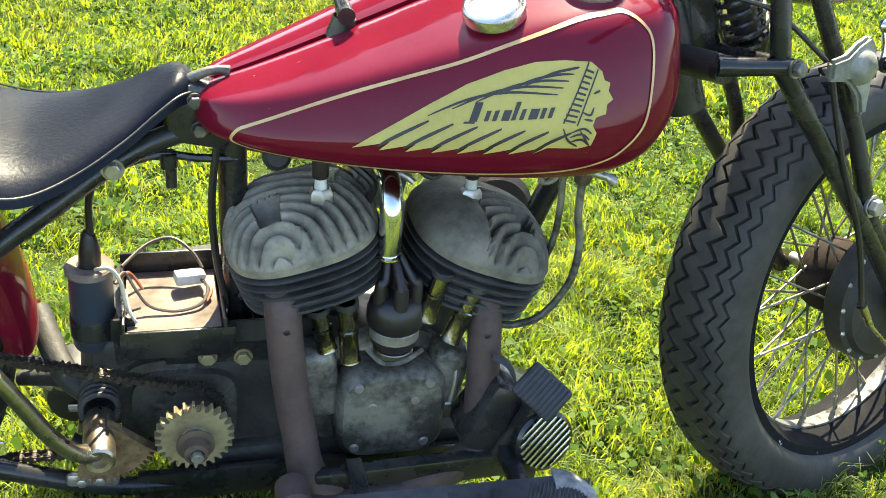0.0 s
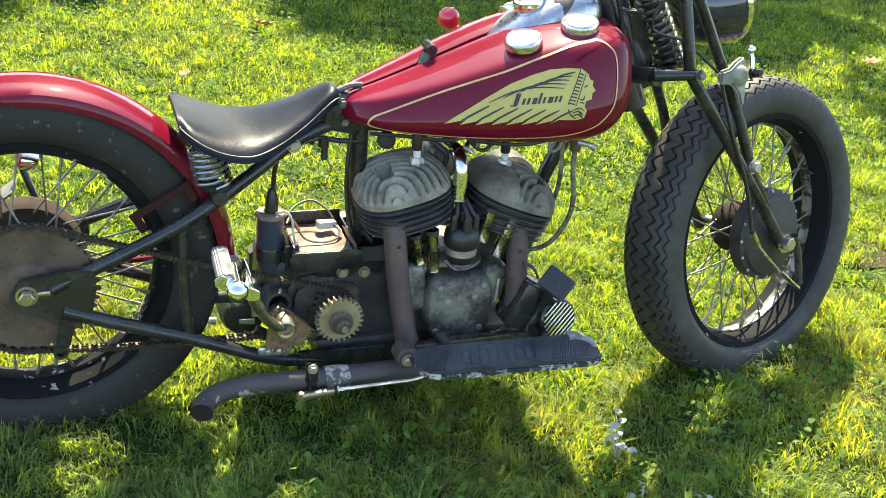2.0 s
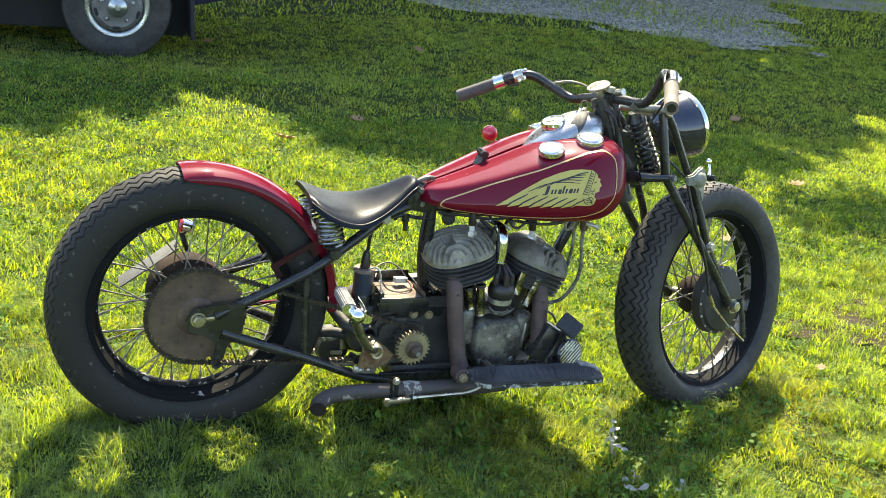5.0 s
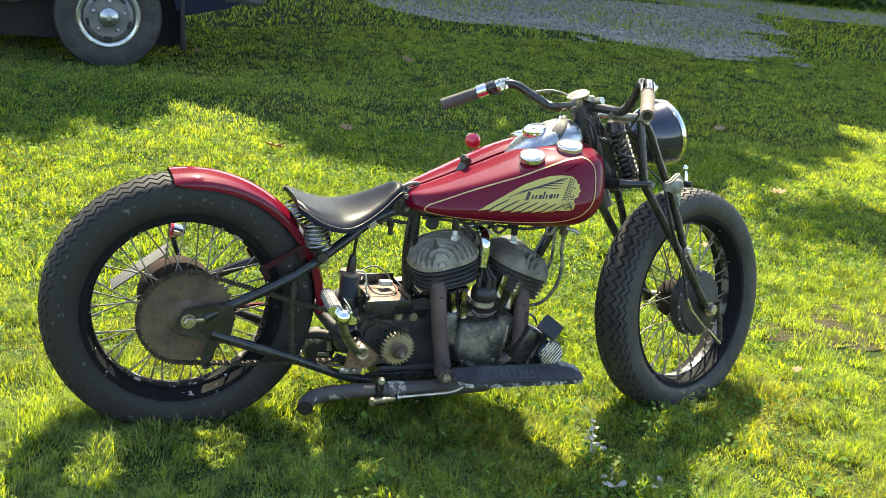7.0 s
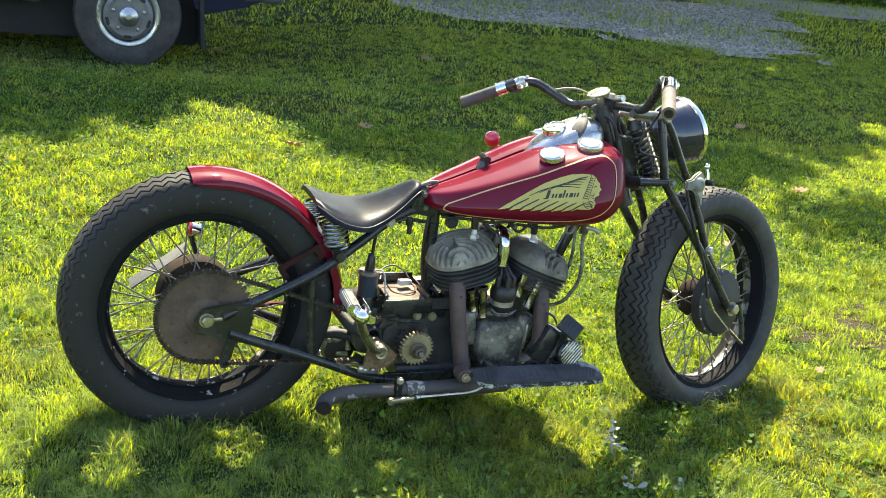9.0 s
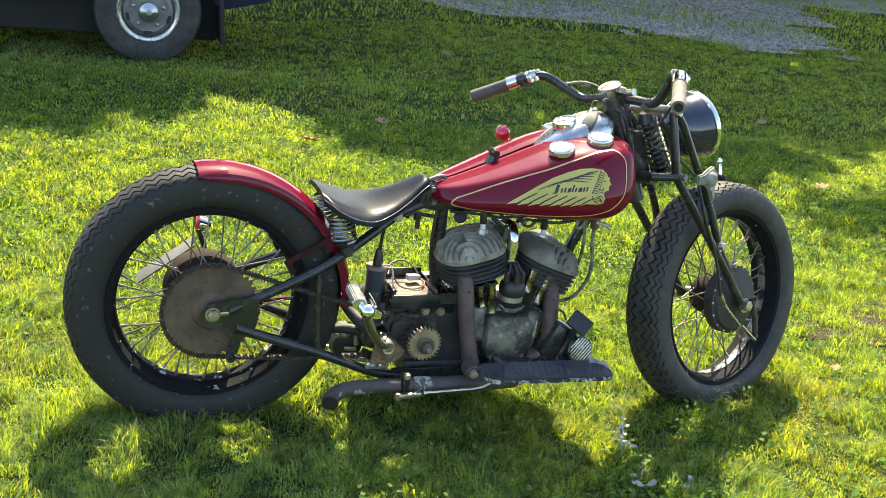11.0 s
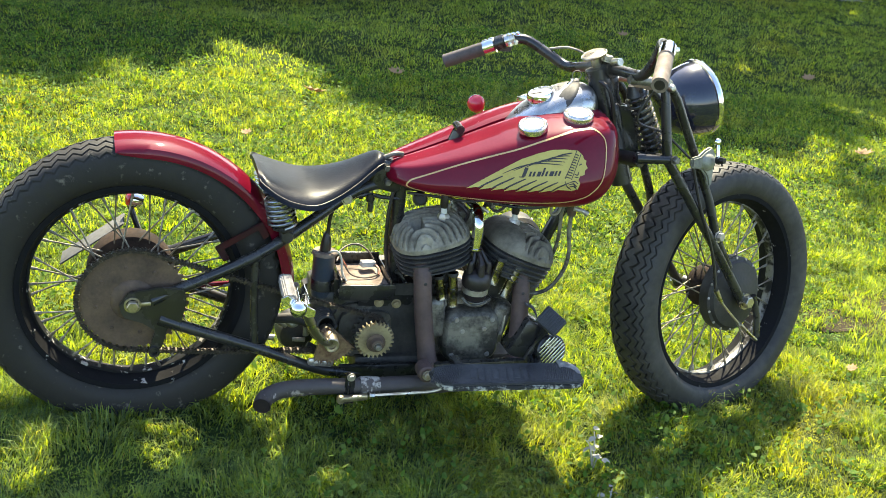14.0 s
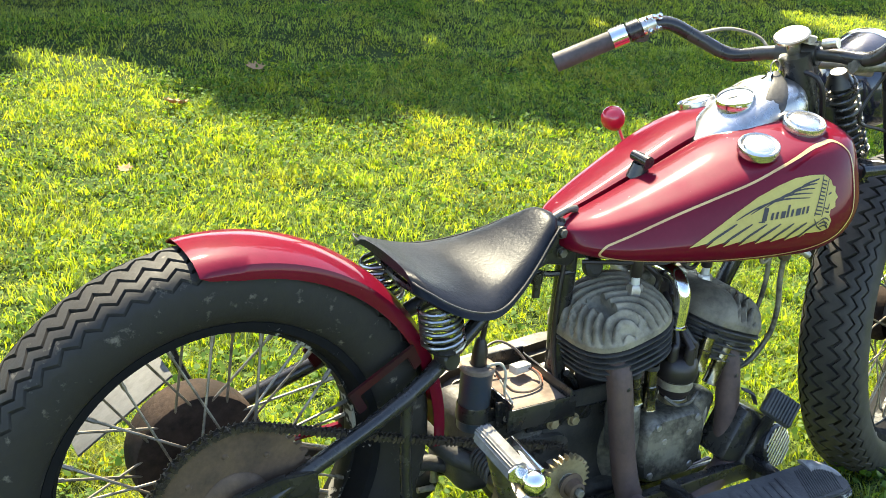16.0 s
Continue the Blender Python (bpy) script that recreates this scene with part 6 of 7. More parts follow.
part("spring_cup", tube([F(-0.280, -0.012, 0.388), F(-0.268, -0.012, 0.361)], [0.031, 0.020], 20), BLACK, fork)
part("steering_head", tube([(0.340, 0.028, 0.868), (0.352, 0.024, 0.845), (0.356, 0.022, 0.80), (0.412, 0.010, 0.70), (0.432, 0.008, 0.655), (0.438, 0.008, 0.640)], [0.026, 0.030, 0.034, 0.034, 0.038, 0.030], 24), BLACK, frame_main)
part("head_lug", block((0.075, 0.060, 0.16), pose(0.372, 0.004, 0.715, 0, -20, 0), 0.018, segs=3), BLACK, frame_main)
part("head_gusset", slab([(-0.050, 0.070), (0.030, 0.060), (0.062, -0.045), (0.048, -0.078), (0.0, -0.070), (-0.040, -0.020)], 0.050, Matrix.Translation((0.390, -0.020, 0.725)) @ AXLE, 0.008), BLACK, frame_main, "black gusset casting behind the fork spring")
for dx, dz in ((-0.030, 0.050), (0.020, -0.050)):
    part("gusset_bolt", bolt((0.390 + dx, -0.021, 0.725 + dz), (0, -1, 0), 0.007, 0.007), CASE, frame_main)
# friction damper on the near side
OLIVE = worn("olive_grey_casting", (0.30, 0.295, 0.235), (0.15, 0.145, 0.115), 0.55, 0.4, 22, 150, 0.4)
DM = Matrix.Translation(F(-0.212, -0.128, 0.362)) @ FRONT.to_3x3().to_4x4() @ AXLE
damper = part("friction_damper", slab([(-0.055, -0.012), (-0.02, -0.016), (0.0, -0.036), (0.008, -0.060), (0.020, -0.060), (0.022, -0.02), (0.024, 0.022), (0.008, 0.036), (-0.012, 0.028), (-0.030, 0.016), (-0.055, 0.012)], 0.012, DM, 0.004), OLIVE, fork, "olive-grey friction damper with wing handle")
part("damper_dome", lathe([(0, 0.014), (0.012, 0.012), (0.019, 0.006), (0.022, 0)], 24, DM @ Matrix.Translation((-0.002, 0, 0))), OLIVE, damper)
part("wing_handle", tube([DM @ Vector((0.004, 0.046, 0.018)), DM @ Vector((0.004, 0.030, 0.022)), DM @ Vector((0.004, 0.012, 0.022))], [0.0045, 0.0045, 0.006], 10, 4), CHROME, damper)
part("wing_ball", lathe([(0, -0.009), (0.007, -0.005), (0.009, 0), (0.007, 0.005), (0, 0.009)], 16, DM @ Matrix.Translation((0.004, 0.050, 0.018))), CHROME, damper)
part("damper_nut", bolt(DM @ Vector((0.006, 0.008, 0.022)), DM.to_3x3() @ Vector((0, 0, 1)), 0.008, 0.02), INK, damper)

# front drum, shown to the near side
BACKPLATE = worn("dark_drum_paint", (0.024, 0.022, 0.019), (0.055, 0.047, 0.038), 0.6, 0.2, 12, 110, 0.2)
fm = pose(0, 0, 0, 90, 0, 0)
fdrum = part("front_drum", lathe([(0, 0.088), (0.03, 0.088), (0.05, 0.082), (0.085, 0.078), (0.090, 0.070), (0.098, 0.068), (0.098, 0.040), (0.085, 0.030), (0.05, 0.026)], 44, fm), BACKPLATE, front_wheel, "dark front brake drum")
for k in range(16):
    a = 2 * math.pi * k / 16
    part("drum_rivet", lathe([(0, 0.0035), (0.0028, 0.0025), (0.004, 0)], 8, pose(0.0945 * math.cos(a), -0.0685, 0.0945 * math.sin(a), 90, 0, 0)), STEEL, fdrum)
part("hub_drum", lathe([(0.02, -0.055), (0.05, -0.05), (0.056, -0.035), (0.056, 0.0), (0.05, 0.01)], 32, fm), DRUMBLK, front_wheel, "grimy brown hub shell")
ba = part("brake_arm", tube([F(0.010, -0.118, 0.005), F(0.028, -0.122, -0.045), F(0.035, -0.122, -0.105)], [0.010, 0.008, 0.009], 10, 3), BLACK, fork)
part("brake_cable", tube([F(-0.250, -0.112, 0.36), F(-0.215, -0.118, 0.25), F(-0.165, -0.122, 0.14), F(-0.140, -0.124, 0.04)], 0.0042, 8, 5), INK, fork)
part("cable_end", tube([F(-0.140, -0.124, 0.04), F(-0.115, -0.124, 0.005)], [0.007, 0.005], 10), TARNISH, ba)
part("cable_rod", tube([F(-0.120, -0.124, 0.010), F(-0.030, -0.124, -0.070)], 0.0028, 8), TARNISH, ba)
part("rod_fork", tube([F(-0.040, -0.124, -0.060), F(0.030, -0.124, -0.112)], [0.010, 0.008], 10, flat=0.6), TARNISH, ba)

# handlebar in the steered frame of the stem
BARS = Matrix.Translation((0.71, -0.02, 0.31)) @ Matrix.Rotation(radians(22), 4, rake_axis)
YC = 0.067
def B(y, x, z):
    return BARS @ Vector((x, YC + y, z))


side = [(0.0, -0.352, 0.570), (0.06, -0.350, 0.566), (0.125, -0.352, 0.562), (0.175, -0.375, 0.590), (0.215, -0.408, 0.618), (0.246, -0.438, 0.616), (0.285, -0.468, 0.598)]
near_side = side[:3] + [(0.175, -0.368, 0.596), (0.215, -0.392, 0.634), (0.246, -0.420, 0.636), (0.285, -0.452, 0.617)]
pts = [B(-y, x, z) for y, x, z in reversed(near_side)] + [B(y, x, z) for y, x, z in side[1:]]
bars = part("handlebar", tube(pts, 0.0125, 14, 5), BLACK, bike, "black painted handlebar with brown grips")
GRIP = worn("brown_grip_rubber", (0.085, 0.065, 0.06), (0.05, 0.04, 0.036), 0.6, 0, 16, 160, 0.3)
GRIP_P = worn("pale_brown_grip", (0.21, 0.165, 0.125), (0.13, 0.10, 0.078), 0.7, 0, 16, 160, 0.3)
for s, mt, lb in ((1, GRIP, "dark brown rubber grip"), (-1, GRIP_P, "paler tan rubber grip")):
    a, b = (B(0.292, -0.474, 0.594), B(0.372, -0.536, 0.556)) if s > 0 else (B(-0.292, -0.459, 0.613), B(-0.368, -0.552, 0.566))
    g = part("grip", tube([a, b], [0.0165, 0.0172], 20), mt, bars, lb)
    n = (b - a).normalized()
    # Flat black disc painted as the shaded hole in the grip's end.
    part("grip_bore_shade", lathe([(0.011, 0.0), (0.011, 0.0006), (0, 0.0006)], 16, along(b, b + n)), INK, g)
    part("grip_collar", tube([a - n * 0.026, a + n * 0.002], 0.0195, 24), CHROME, bars, "bright chrome collar")
    part("lever_clamp", tube([a - n * 0.052, a - n * 0.030], 0.0185, 16), BLACK if s > 0 else CHROME, bars)
    part("clamp_body", block((0.032, 0.026, 0.030), Matrix.Translation(a - n * 0.045 + Vector((0.008, 0, -0.006))), 0.007), CHROME if s < 0 else IRON, bars)
    if s > 0:
        cup = part("clamp_cup", tube([a - n * 0.080, a - n * 0.055], [0.0145, 0.0165], 18), NICKEL, bars)
        for q, up in ((0.056, 0.016), (0.068, 0.014), (0.080, 0.012), (0.062, -0.004), (0.076, -0.004)):
            part("cup_screw", bolt(a - n * q + Vector((0, -0.015 if up < 0 else -0.008, up - 0.002)), (0, -0.6 if up > 0 else -1, 0.8 if up > 0 else 0.1), 0.0045, 0.008), CHROME, cup)
part("stem_clamp", tube([B(-0.035, -0.352, 0.568), B(0.035, -0.352, 0.568)], 0.021, 18), BLACK, bars)
cl2 = along(B(0.0, -0.381, 0.594), B(0.0, -0.401, 0.636))
part("steering_damper_knob", lathe([(0, -0.03), (0.012, -0.03), (0.012, 0.0), (0.024, 0.001), (0.030, 0.003), (0.031, 0.007), (0.028, 0.009), (0.024, 0.0085), (0.021, 0.0098), (0.016, 0.009), (0.012, 0.0102), (0, 0.0105)], 36, cl2), TARNISH, bars, "round tarnished steering damper knob")
part("dash_switch", tube([B(-0.05, -0.37, 0.585), B(-0.075, -0.372, 0.588)], 0.009, 14), TARNISH, bars)
part("stem_nut", bolt(B(-0.02, -0.36, 0.585), (0.1, 0, 1), 0.012, 0.014), STEEL, bars)
part("bar_cable", tube([B(0.172, -0.372, 0.600), B(0.13, -0.345, 0.606), B(0.08, -0.330, 0.590), B(0.05, -0.345, 0.556)], 0.003, 8, 6), CASTING, bars)
part("front_cable", tube([B(-0.24, -0.40, 0.60), B(-0.15, -0.315, 0.55), B(-0.10, -0.330, 0.46), F(-0.33, -0.09, 0.43), F(-0.255, -0.108, 0.37)], 0.003, 8, 6), INK, bars)
part("loom", tube([(0.30, 0.02, 0.845), (0.33, -0.035, 0.84), (0.355, -0.04, 0.78), (0.37, -0.03, 0.70), (0.36, -0.02, 0.62)], 0.005, 8, 5), INK, frame_main)

# headlamp
LAMP_C = Vector((0.648, 0.10, 0.790))
fwd = Vector((0.957, 0.13, 0.26))
LM = Matrix.Translation(LAMP_C) @ fwd.to_track_quat("Z", "Y").to_matrix().to_4x4()
NAVY = worn("blue_black_enamel", (0.010, 0.012, 0.026), (0.02, 0.022, 0.034), 0.16, 0, 10, 150, 0.02, coat=0.7)
lamp = part("headlamp", lathe([(0, -0.125), (0.02, -0.123), (0.045, -0.112), (0.068, -0.09), (0.083, -0.06), (0.090, -0.03), (0.092, -0.005)], 44, LM), NAVY, bike, "blue-black headlamp with chrome rim")
part("lamp_rim", lathe([(0.091, -0.008), (0.0955, -0.006), (0.0965, 0.001), (0.0945, 0.008), (0.088, 0.013), (0.086, 0.009)], 44, LM), CHROME, lamp)
GLASS = bpy.data.materials.new("lens_glass")
GLASS.use_nodes = True
gb = GLASS.node_tree.nodes["Principled BSDF"]
gb.inputs["Transmission Weight"].default_value, gb.inputs["Roughness"].default_value, gb.inputs["IOR"].default_value = 1.0, 0.06, 1.45
part("lens", lathe([(0.0875, 0.009), (0.07, 0.018), (0.04, 0.024), (0, 0.026), ], 44, LM), GLASS, lamp, "clear glass lens")
part("reflector", lathe([(0.086, 0.004), (0.07, -0.03), (0.04, -0.055), (0, -0.065)], 36, LM), CHROME, lamp)
part("lamp_bracket", tube([F(-0.30, 0.0, 0.53), F(-0.25, 0.02, 0.50), tuple(LAMP_C + Vector((-0.06, -0.02, -0.055)))], 0.010, 10), BLACK, lamp)

# ---- drive and road ----
GRAVEL = worn("grey_gravel_bed", (0.34, 0.30, 0.24), (0.47, 0.42, 0.35), 0.95, 0, 3, 60, 0.9, spec=0.2)
xs, ys = np.arange(0.3, 9.9, 0.12), np.arange(5.4, 12.2, 0.12)
dme = sheet("driveway", xs, ys, lambda X, Y: rise(X, Y) + 0.006, lambda x, y: in_gravel(x, y))
dme.materials.append(GRAVEL)
tagged(new("driveway", dme), "grey gravel drive with grass growing through", "gravel drive", kind="structure")
g9 = np.random.default_rng(5)
sx, sy = g9.uniform(0.3, 9.9, 80000), g9.uniform(5.4, 12.1, 80000)
ok = in_gravel(sx, sy)
sx, sy = sx[ok][:18000], sy[ok][:18000]
sr = g9.uniform(0.006, 0.020, len(sx))
V = np.zeros((len(sx), 6, 3))
for k, d in enumerate(((1, 0, 0), (0, 1, 0), (-1, 0, 0), (0, -1, 0), (0, 0, 0.8), (0, 0, -0.8))):
    j = g9.uniform(0.6, 1.3, len(sx)) * sr
    V[:, k] = np.stack([sx + d[0] * j + g9.normal(0, 0.2, len(sx)) * sr, sy + d[1] * j + g9.normal(0, 0.2, len(sx)) * sr, rise(sx, sy) + 0.010 + d[2] * j], 1)
STONES = leaf_shader("gravel_stones", [(0.0, (0.18, 0.16, 0.13)), (0.5, (0.35, 0.32, 0.27)), (1.0, (0.60, 0.55, 0.48))], (0, 0, 0), 0.0, 0.9)
st = soup("gravel", V, 8, [(0, 1, 4), (1, 2, 4), (2, 3, 4), (3, 0, 4), (1, 0, 5), (2, 1, 5), (3, 2, 5), (0, 3, 5)], STONES)
tagged(st, "loose grey gravel stones", "gravel", kind="stuff")
ASPHALT = worn("grey_asphalt", (0.24, 0.23, 0.21), (0.33, 0.31, 0.29), 0.9, 0, 1.5, 80, 0.6, spec=0.3)
bm = bmesh.new()
near = [(-14.0, 13.6), (2.0, 12.6), (8.0, 12.0), (10.6, 11.5), (16.0, 11.0), (34, 9.0)]
far = [(-14.0, 17.0), (2.0, 16.0), (8.0, 14.8), (12.0, 14.2), (18.0, 13.8), (38, 12.0)]
loops = [[Vector((x, y, 0.012)) for x, y in near], [Vector(((a + c) / 2, (b + d) / 2, 0.05)) for (a, b), (c, d) in zip(near, far)], [Vector((x, y, 0.02)) for x, y in far]]
skin(bm, loops, False, False, False)
tagged(part("road", bm, ASPHALT), "plain grey asphalt road", "road", kind="structure")
VERGE = leaf_shader("verge_leaves", [(0.0, (0.035, 0.075, 0.012)), (0.6, (0.06, 0.12, 0.02)), (1.0, (0.10, 0.15, 0.03))], (1.7, 1.9, 1.0), 0.35, 0.45)
n = 10000
t = g9.random(n)
vx, vy = np.interp(t, np.linspace(0, 1, 6), [p[0] for p in far]), np.interp(t, np.linspace(0, 1, 6), [p[1] for p in far])
wdt = g9.uniform(0.1, 2.2, n)
vx, vy = vx + wdt * 0.1, vy + wdt * 0.99
vz = g9.uniform(0.0, 0.5, n) * (0.3 + wdt / 2.2)
r = g9.uniform(0.04, 0.09, n)
V = np.zeros((n, 7, 3))
V[:, 0] = np.stack([vx, vy, vz], 1)
a0, tx, ty = g9.uniform(0, 6.28, n), g9.normal(0, 0.6, n), g9.normal(0, 0.6, n)
for k in range(6):
    ox, oy = np.cos(a0 + k * np.pi / 3) * r * (1, 0.6)[k % 2], np.sin(a0 + k * np.pi / 3) * r * (1, 0.6)[k % 2]
    V[:, k + 1] = np.stack([vx + ox, vy + oy, vz + ox * tx + oy * ty], 1)
tagged(soup("verge", V, 6, FAN, VERGE), "leafy green verge beyond the road", "undergrowth", kind="stuff")

# ---- parked truck ----
TRUCK_BLUE = worn("navy_truck_paint", (0.006, 0.007, 0.020), (0.011, 0.012, 0.024), 0.6, 0, 4, 120, 0.03, coat=0.0, spec=0.2)
TRIM = worn("grey_trim", (0.10, 0.10, 0.10), (0.06, 0.06, 0.06), 0.55, 0, 8, 120, 0.1)
UNDER = worn("dark_underbody", (0.012, 0.012, 0.012), (0.03, 0.028, 0.025), 0.85, 0, 6, 80, 0.3)
truck = thing("pickup_truck", "dark navy pickup truck parked on the grass", "truck", (-0.33, 5.47, -0.118), -3.0)


def truck_side(y0, y1):
    """The side body with open wheel arches, as one shell."""
    low, top = 0.40, 1.05
    pts = []
    def arch(cx, r=0.46):
        return [(cx + r * math.cos(radians(a)), 0.34 + r * math.sin(radians(a))) for a in range(168, 11, -12)]
    line = [(-4.35, 0.62), (-4.30, low)] + arch(-3.15) + [(-2.6, low), (-0.55, low)] + arch(0.0) + [(0.52, low), (0.80, 0.47), (0.98, 0.56), (1.02, 0.75), (1.02, top), (-1.35, top), (-1.42, 1.70), (-2.0, 1.74), (-2.75, 1.68), (-3.15, 1.12), (-4.25, 0.98)]
    bm = bmesh.new()
    skin(bm, [[Vector((x, y0 + i, z)) for x, z in line] for y0, i in ((y0, 0.0), (y1, 0.0))])
    return bm


part("cab_and_bed", truck_side(0.03, 1.72), TRUCK_BLUE, truck, "navy painted body")
# Underbody carried low in near-black, to stand for the shade below the truck too.
part("underbody_shade", block((4.4, 1.40, 0.46), pose(-1.7, 0.95, 0.37), 0.03), UNDER, truck)
part("side_moulding", block((1.30, 0.03, 0.012), pose(0.30, 0.02, 0.56), 0.004), worn("pale_coach_line", (0.06, 0.08, 0.28), (0.05, 0.06, 0.2), 0.3, 0, 5, 50, 0.0), truck)
fl = [(0.49 * math.cos(radians(a)), 0.34 + 0.49 * math.sin(radians(a))) for a in range(166, 13, -9)]
part("arch_flare", tube([(x, 0.015, z) for x, z in fl], 0.035, 10, flat=0.8), UNDER, truck)
part("rocker_trim", tube([(-0.74, 0.0, 0.46), (-0.60, -0.015, 0.455), (-0.49, -0.01, 0.475)], [0.045, 0.05, 0.02], 12, 4), TRIM, truck, "grey lower trim ahead of the wheel arch")
part("bumper", tube([(0.78, 0.06, 0.56), (0.90, 0.06, 0.57), (1.02, 0.10, 0.56), (1.06, 0.9, 0.56), (1.02, 1.6, 0.56)], 0.06, 14, 4), TRIM, truck, "grey rear bumper")
part("mudflap", block((0.03, 0.26, 0.36), pose(0.50, 0.14, 0.34, 0, -4, 0), 0.006), UNDER, truck, "black rubber mudflap")
RIMST = worn("polished_wheel_steel", (0.55, 0.55, 0.52), (0.38, 0.37, 0.34), 0.3, 0.9, 6, 90, 0.06)
RIMIN = worn("wheel_centre_grey", (0.20, 0.19, 0.17), (0.12, 0.11, 0.10), 0.5, 0.4, 8, 90, 0.1)
for tx, ty in ((0.0, 0.0), (-3.15, 0.0), (0.0, 1.5), (-3.15, 1.5)):
    tm = pose(tx, ty + (0.0 if ty == 0 else 0.25), 0.36, 90, 0, 0) if ty == 0 else pose(tx, ty + 0.25, 0.36, -90, 0, 0)
    w = part("wheel", lathe([(0.0, 0.045), (0.05, 0.045), (0.10, 0.030), (0.14, 0.038), (0.165, 0.020), (0.172, -0.06), (0.10, -0.10), (0, -0.10)], 40, tm), RIMIN, truck, "steel wheel with bright trim ring")
    part("tyre", lathe([(0.205, -0.20), (0.26, -0.225), (0.33, -0.22), (0.357, -0.20), (0.360, -0.10), (0.357, 0.0), (0.345, 0.018), (0.30, 0.026), (0.25, 0.022), (0.212, 0.010), (0.205, -0.02)], 56, tm), RUBBER, w)
    part("trim_ring", lathe([(0.168, 0.0), (0.176, 0.012), (0.19, 0.020), (0.206, 0.020), (0.214, 0.012), (0.214, 0.004)], 48, tm), RIMST, w, "bright trim ring")
    part("hub_cap", lathe([(0, 0.095), (0.02, 0.094), (0.026, 0.088), (0.055, 0.080), (0.066, 0.068), (0.070, 0.04)], 36, tm), RIMST, w, "polished hub cap")
    if ty == 0:
        for k in range(5):
            a = 2 * math.pi * k / 5 + 0.3
            part("wheel_nut", lathe([(0.013, 0.0), (0.013, 0.02), (0.006, 0.026), (0, 0.026)], 6, tm @ Matrix.Translation((0.105 * math.cos(a), 0.105 * math.sin(a), 0.026))), RIMST, w)
        # Near-black plates on the wheel face, in place of the slots' shade.
        for k in range(5):
            a = 2 * math.pi * k / 5 + 0.93
            part("slot_shade", slab(rounded(0.055, 0.022, 0.010, 4), 0.004, tm @ pose(0.142 * math.cos(a), 0.142 * math.sin(a), 0.040, 0, 0, math.degrees(a) + 90)), UNDER, w)

# ---- unseen trees, added to cast the shade on the far lawn ----
BARK = worn("brown_bark", (0.09, 0.07, 0.05), (0.16, 0.13, 0.10), 0.95, 0, 5, 40, 1.0, spec=0.1)
LEAVES = leaf_shader("shade_tree_leaves", [(0.0, (0.035, 0.060, 0.018)), (0.6, (0.050, 0.080, 0.024)), (1.0, (0.075, 0.100, 0.030))], (1.3, 1.4, 0.8), 0.06, 0.5)


def shade_edge(x):
    """How far the open sunlit lawn reaches before the trees' shade."""
    return np.interp(x, [-9, -1.6, -1.06, -0.80, -0.53, -0.36, -0.16, -0.02, 0.11, 0.26, 0.37, 0.45, 0.70, 1.0, 1.4, 2.1, 2.7, 3.35, 4.3, 5.0, 6.0, 8.0, 18], [2.9, 2.92, 2.98, 3.04, 3.22, 3.50, 3.80, 3.95, 3.95, 3.70, 3.25, 2.74, 2.55, 2.42, 2.3, 2.25, 2.35, 2.75, 3.4, 3.9, 3.6, 2.6, 1.0])


trees = [((-5.5, 13.0), 9.0), ((2.5, 19.0), 10.0), ((13.5, 21.0), 10.0)]
gl = np.random.default_rng(31)
n = 80000
bx, by = gl.uniform(-10, 20, n), gl.uniform(0.0, 22, n)
edge_y = shade_edge(bx)
soft = np.abs(gl.normal(0.0, 0.20, n))
# Gap kept in the added leaves so that a sun patch gets through.
lit_gap = (np.hypot((bx - 4.9) / 0.55, (by - 3.5) / 0.45) < 1)
ok = (by > edge_y - 0.17 + soft) & ~lit_gap
bx, by = bx[ok], by[ok]
# Sparse small leaves added to dapple the lawn on the right.
dx, dy = gl.uniform(1.6, 4.6, 5200), gl.uniform(0.75, 2.3, 5200)
thin = np.clip(1.25 - np.hypot((dx - 3.45) / 1.15, (dy - 1.45) / 0.55), 0, 1) * np.clip(vnoise(dx, dy, 2.4, 11, 6) * 2.2 - 0.35, 0, 1)
thin_ok = gl.random(5200) < 0.62 * thin
bx, by = np.concatenate([bx, dx[thin_ok]]), np.concatenate([by, dy[thin_ok]])
m, dapple_leaves = len(bx), int(thin_ok.sum())
hh = 4.2 + gl.uniform(0, 3.0, m) + 0.10 * by
# Each leaf hangs towards the sun from the ground it has to darken.
lx, ly = bx + SUN_TO.x / SUN_TO.z * hh, by + SUN_TO.y / SUN_TO.z * hh
size = gl.uniform(0.15, 0.28, m)
size[m - dapple_leaves:] *= 0.42
na = np.stack([gl.normal(0, 0.6, m), gl.normal(0, 0.6, m), np.ones(m)], 1)
na /= np.linalg.norm(na, axis=1, keepdims=True)
ua = np.cross(na, gl.normal(0, 1, (m, 3)))
ua /= np.linalg.norm(ua, axis=1, keepdims=True)
va = np.cross(na, ua)
C = np.stack([lx, ly, hh], 1)
V = np.zeros((m, 6, 3))
for k, (p, q) in enumerate(((-1.0, 0.0), (-0.35, -0.5), (0.45, -0.42), (1.0, 0.0), (0.45, 0.42), (-0.35, 0.5))):
    V[:, k] = C + ua * (p * size)[:, None] + va * (q * size)[:, None]
owner = np.argmin(np.stack([np.hypot(lx - t[0][0], (ly - t[0][1]) * 0.8) for t in trees]), 0)
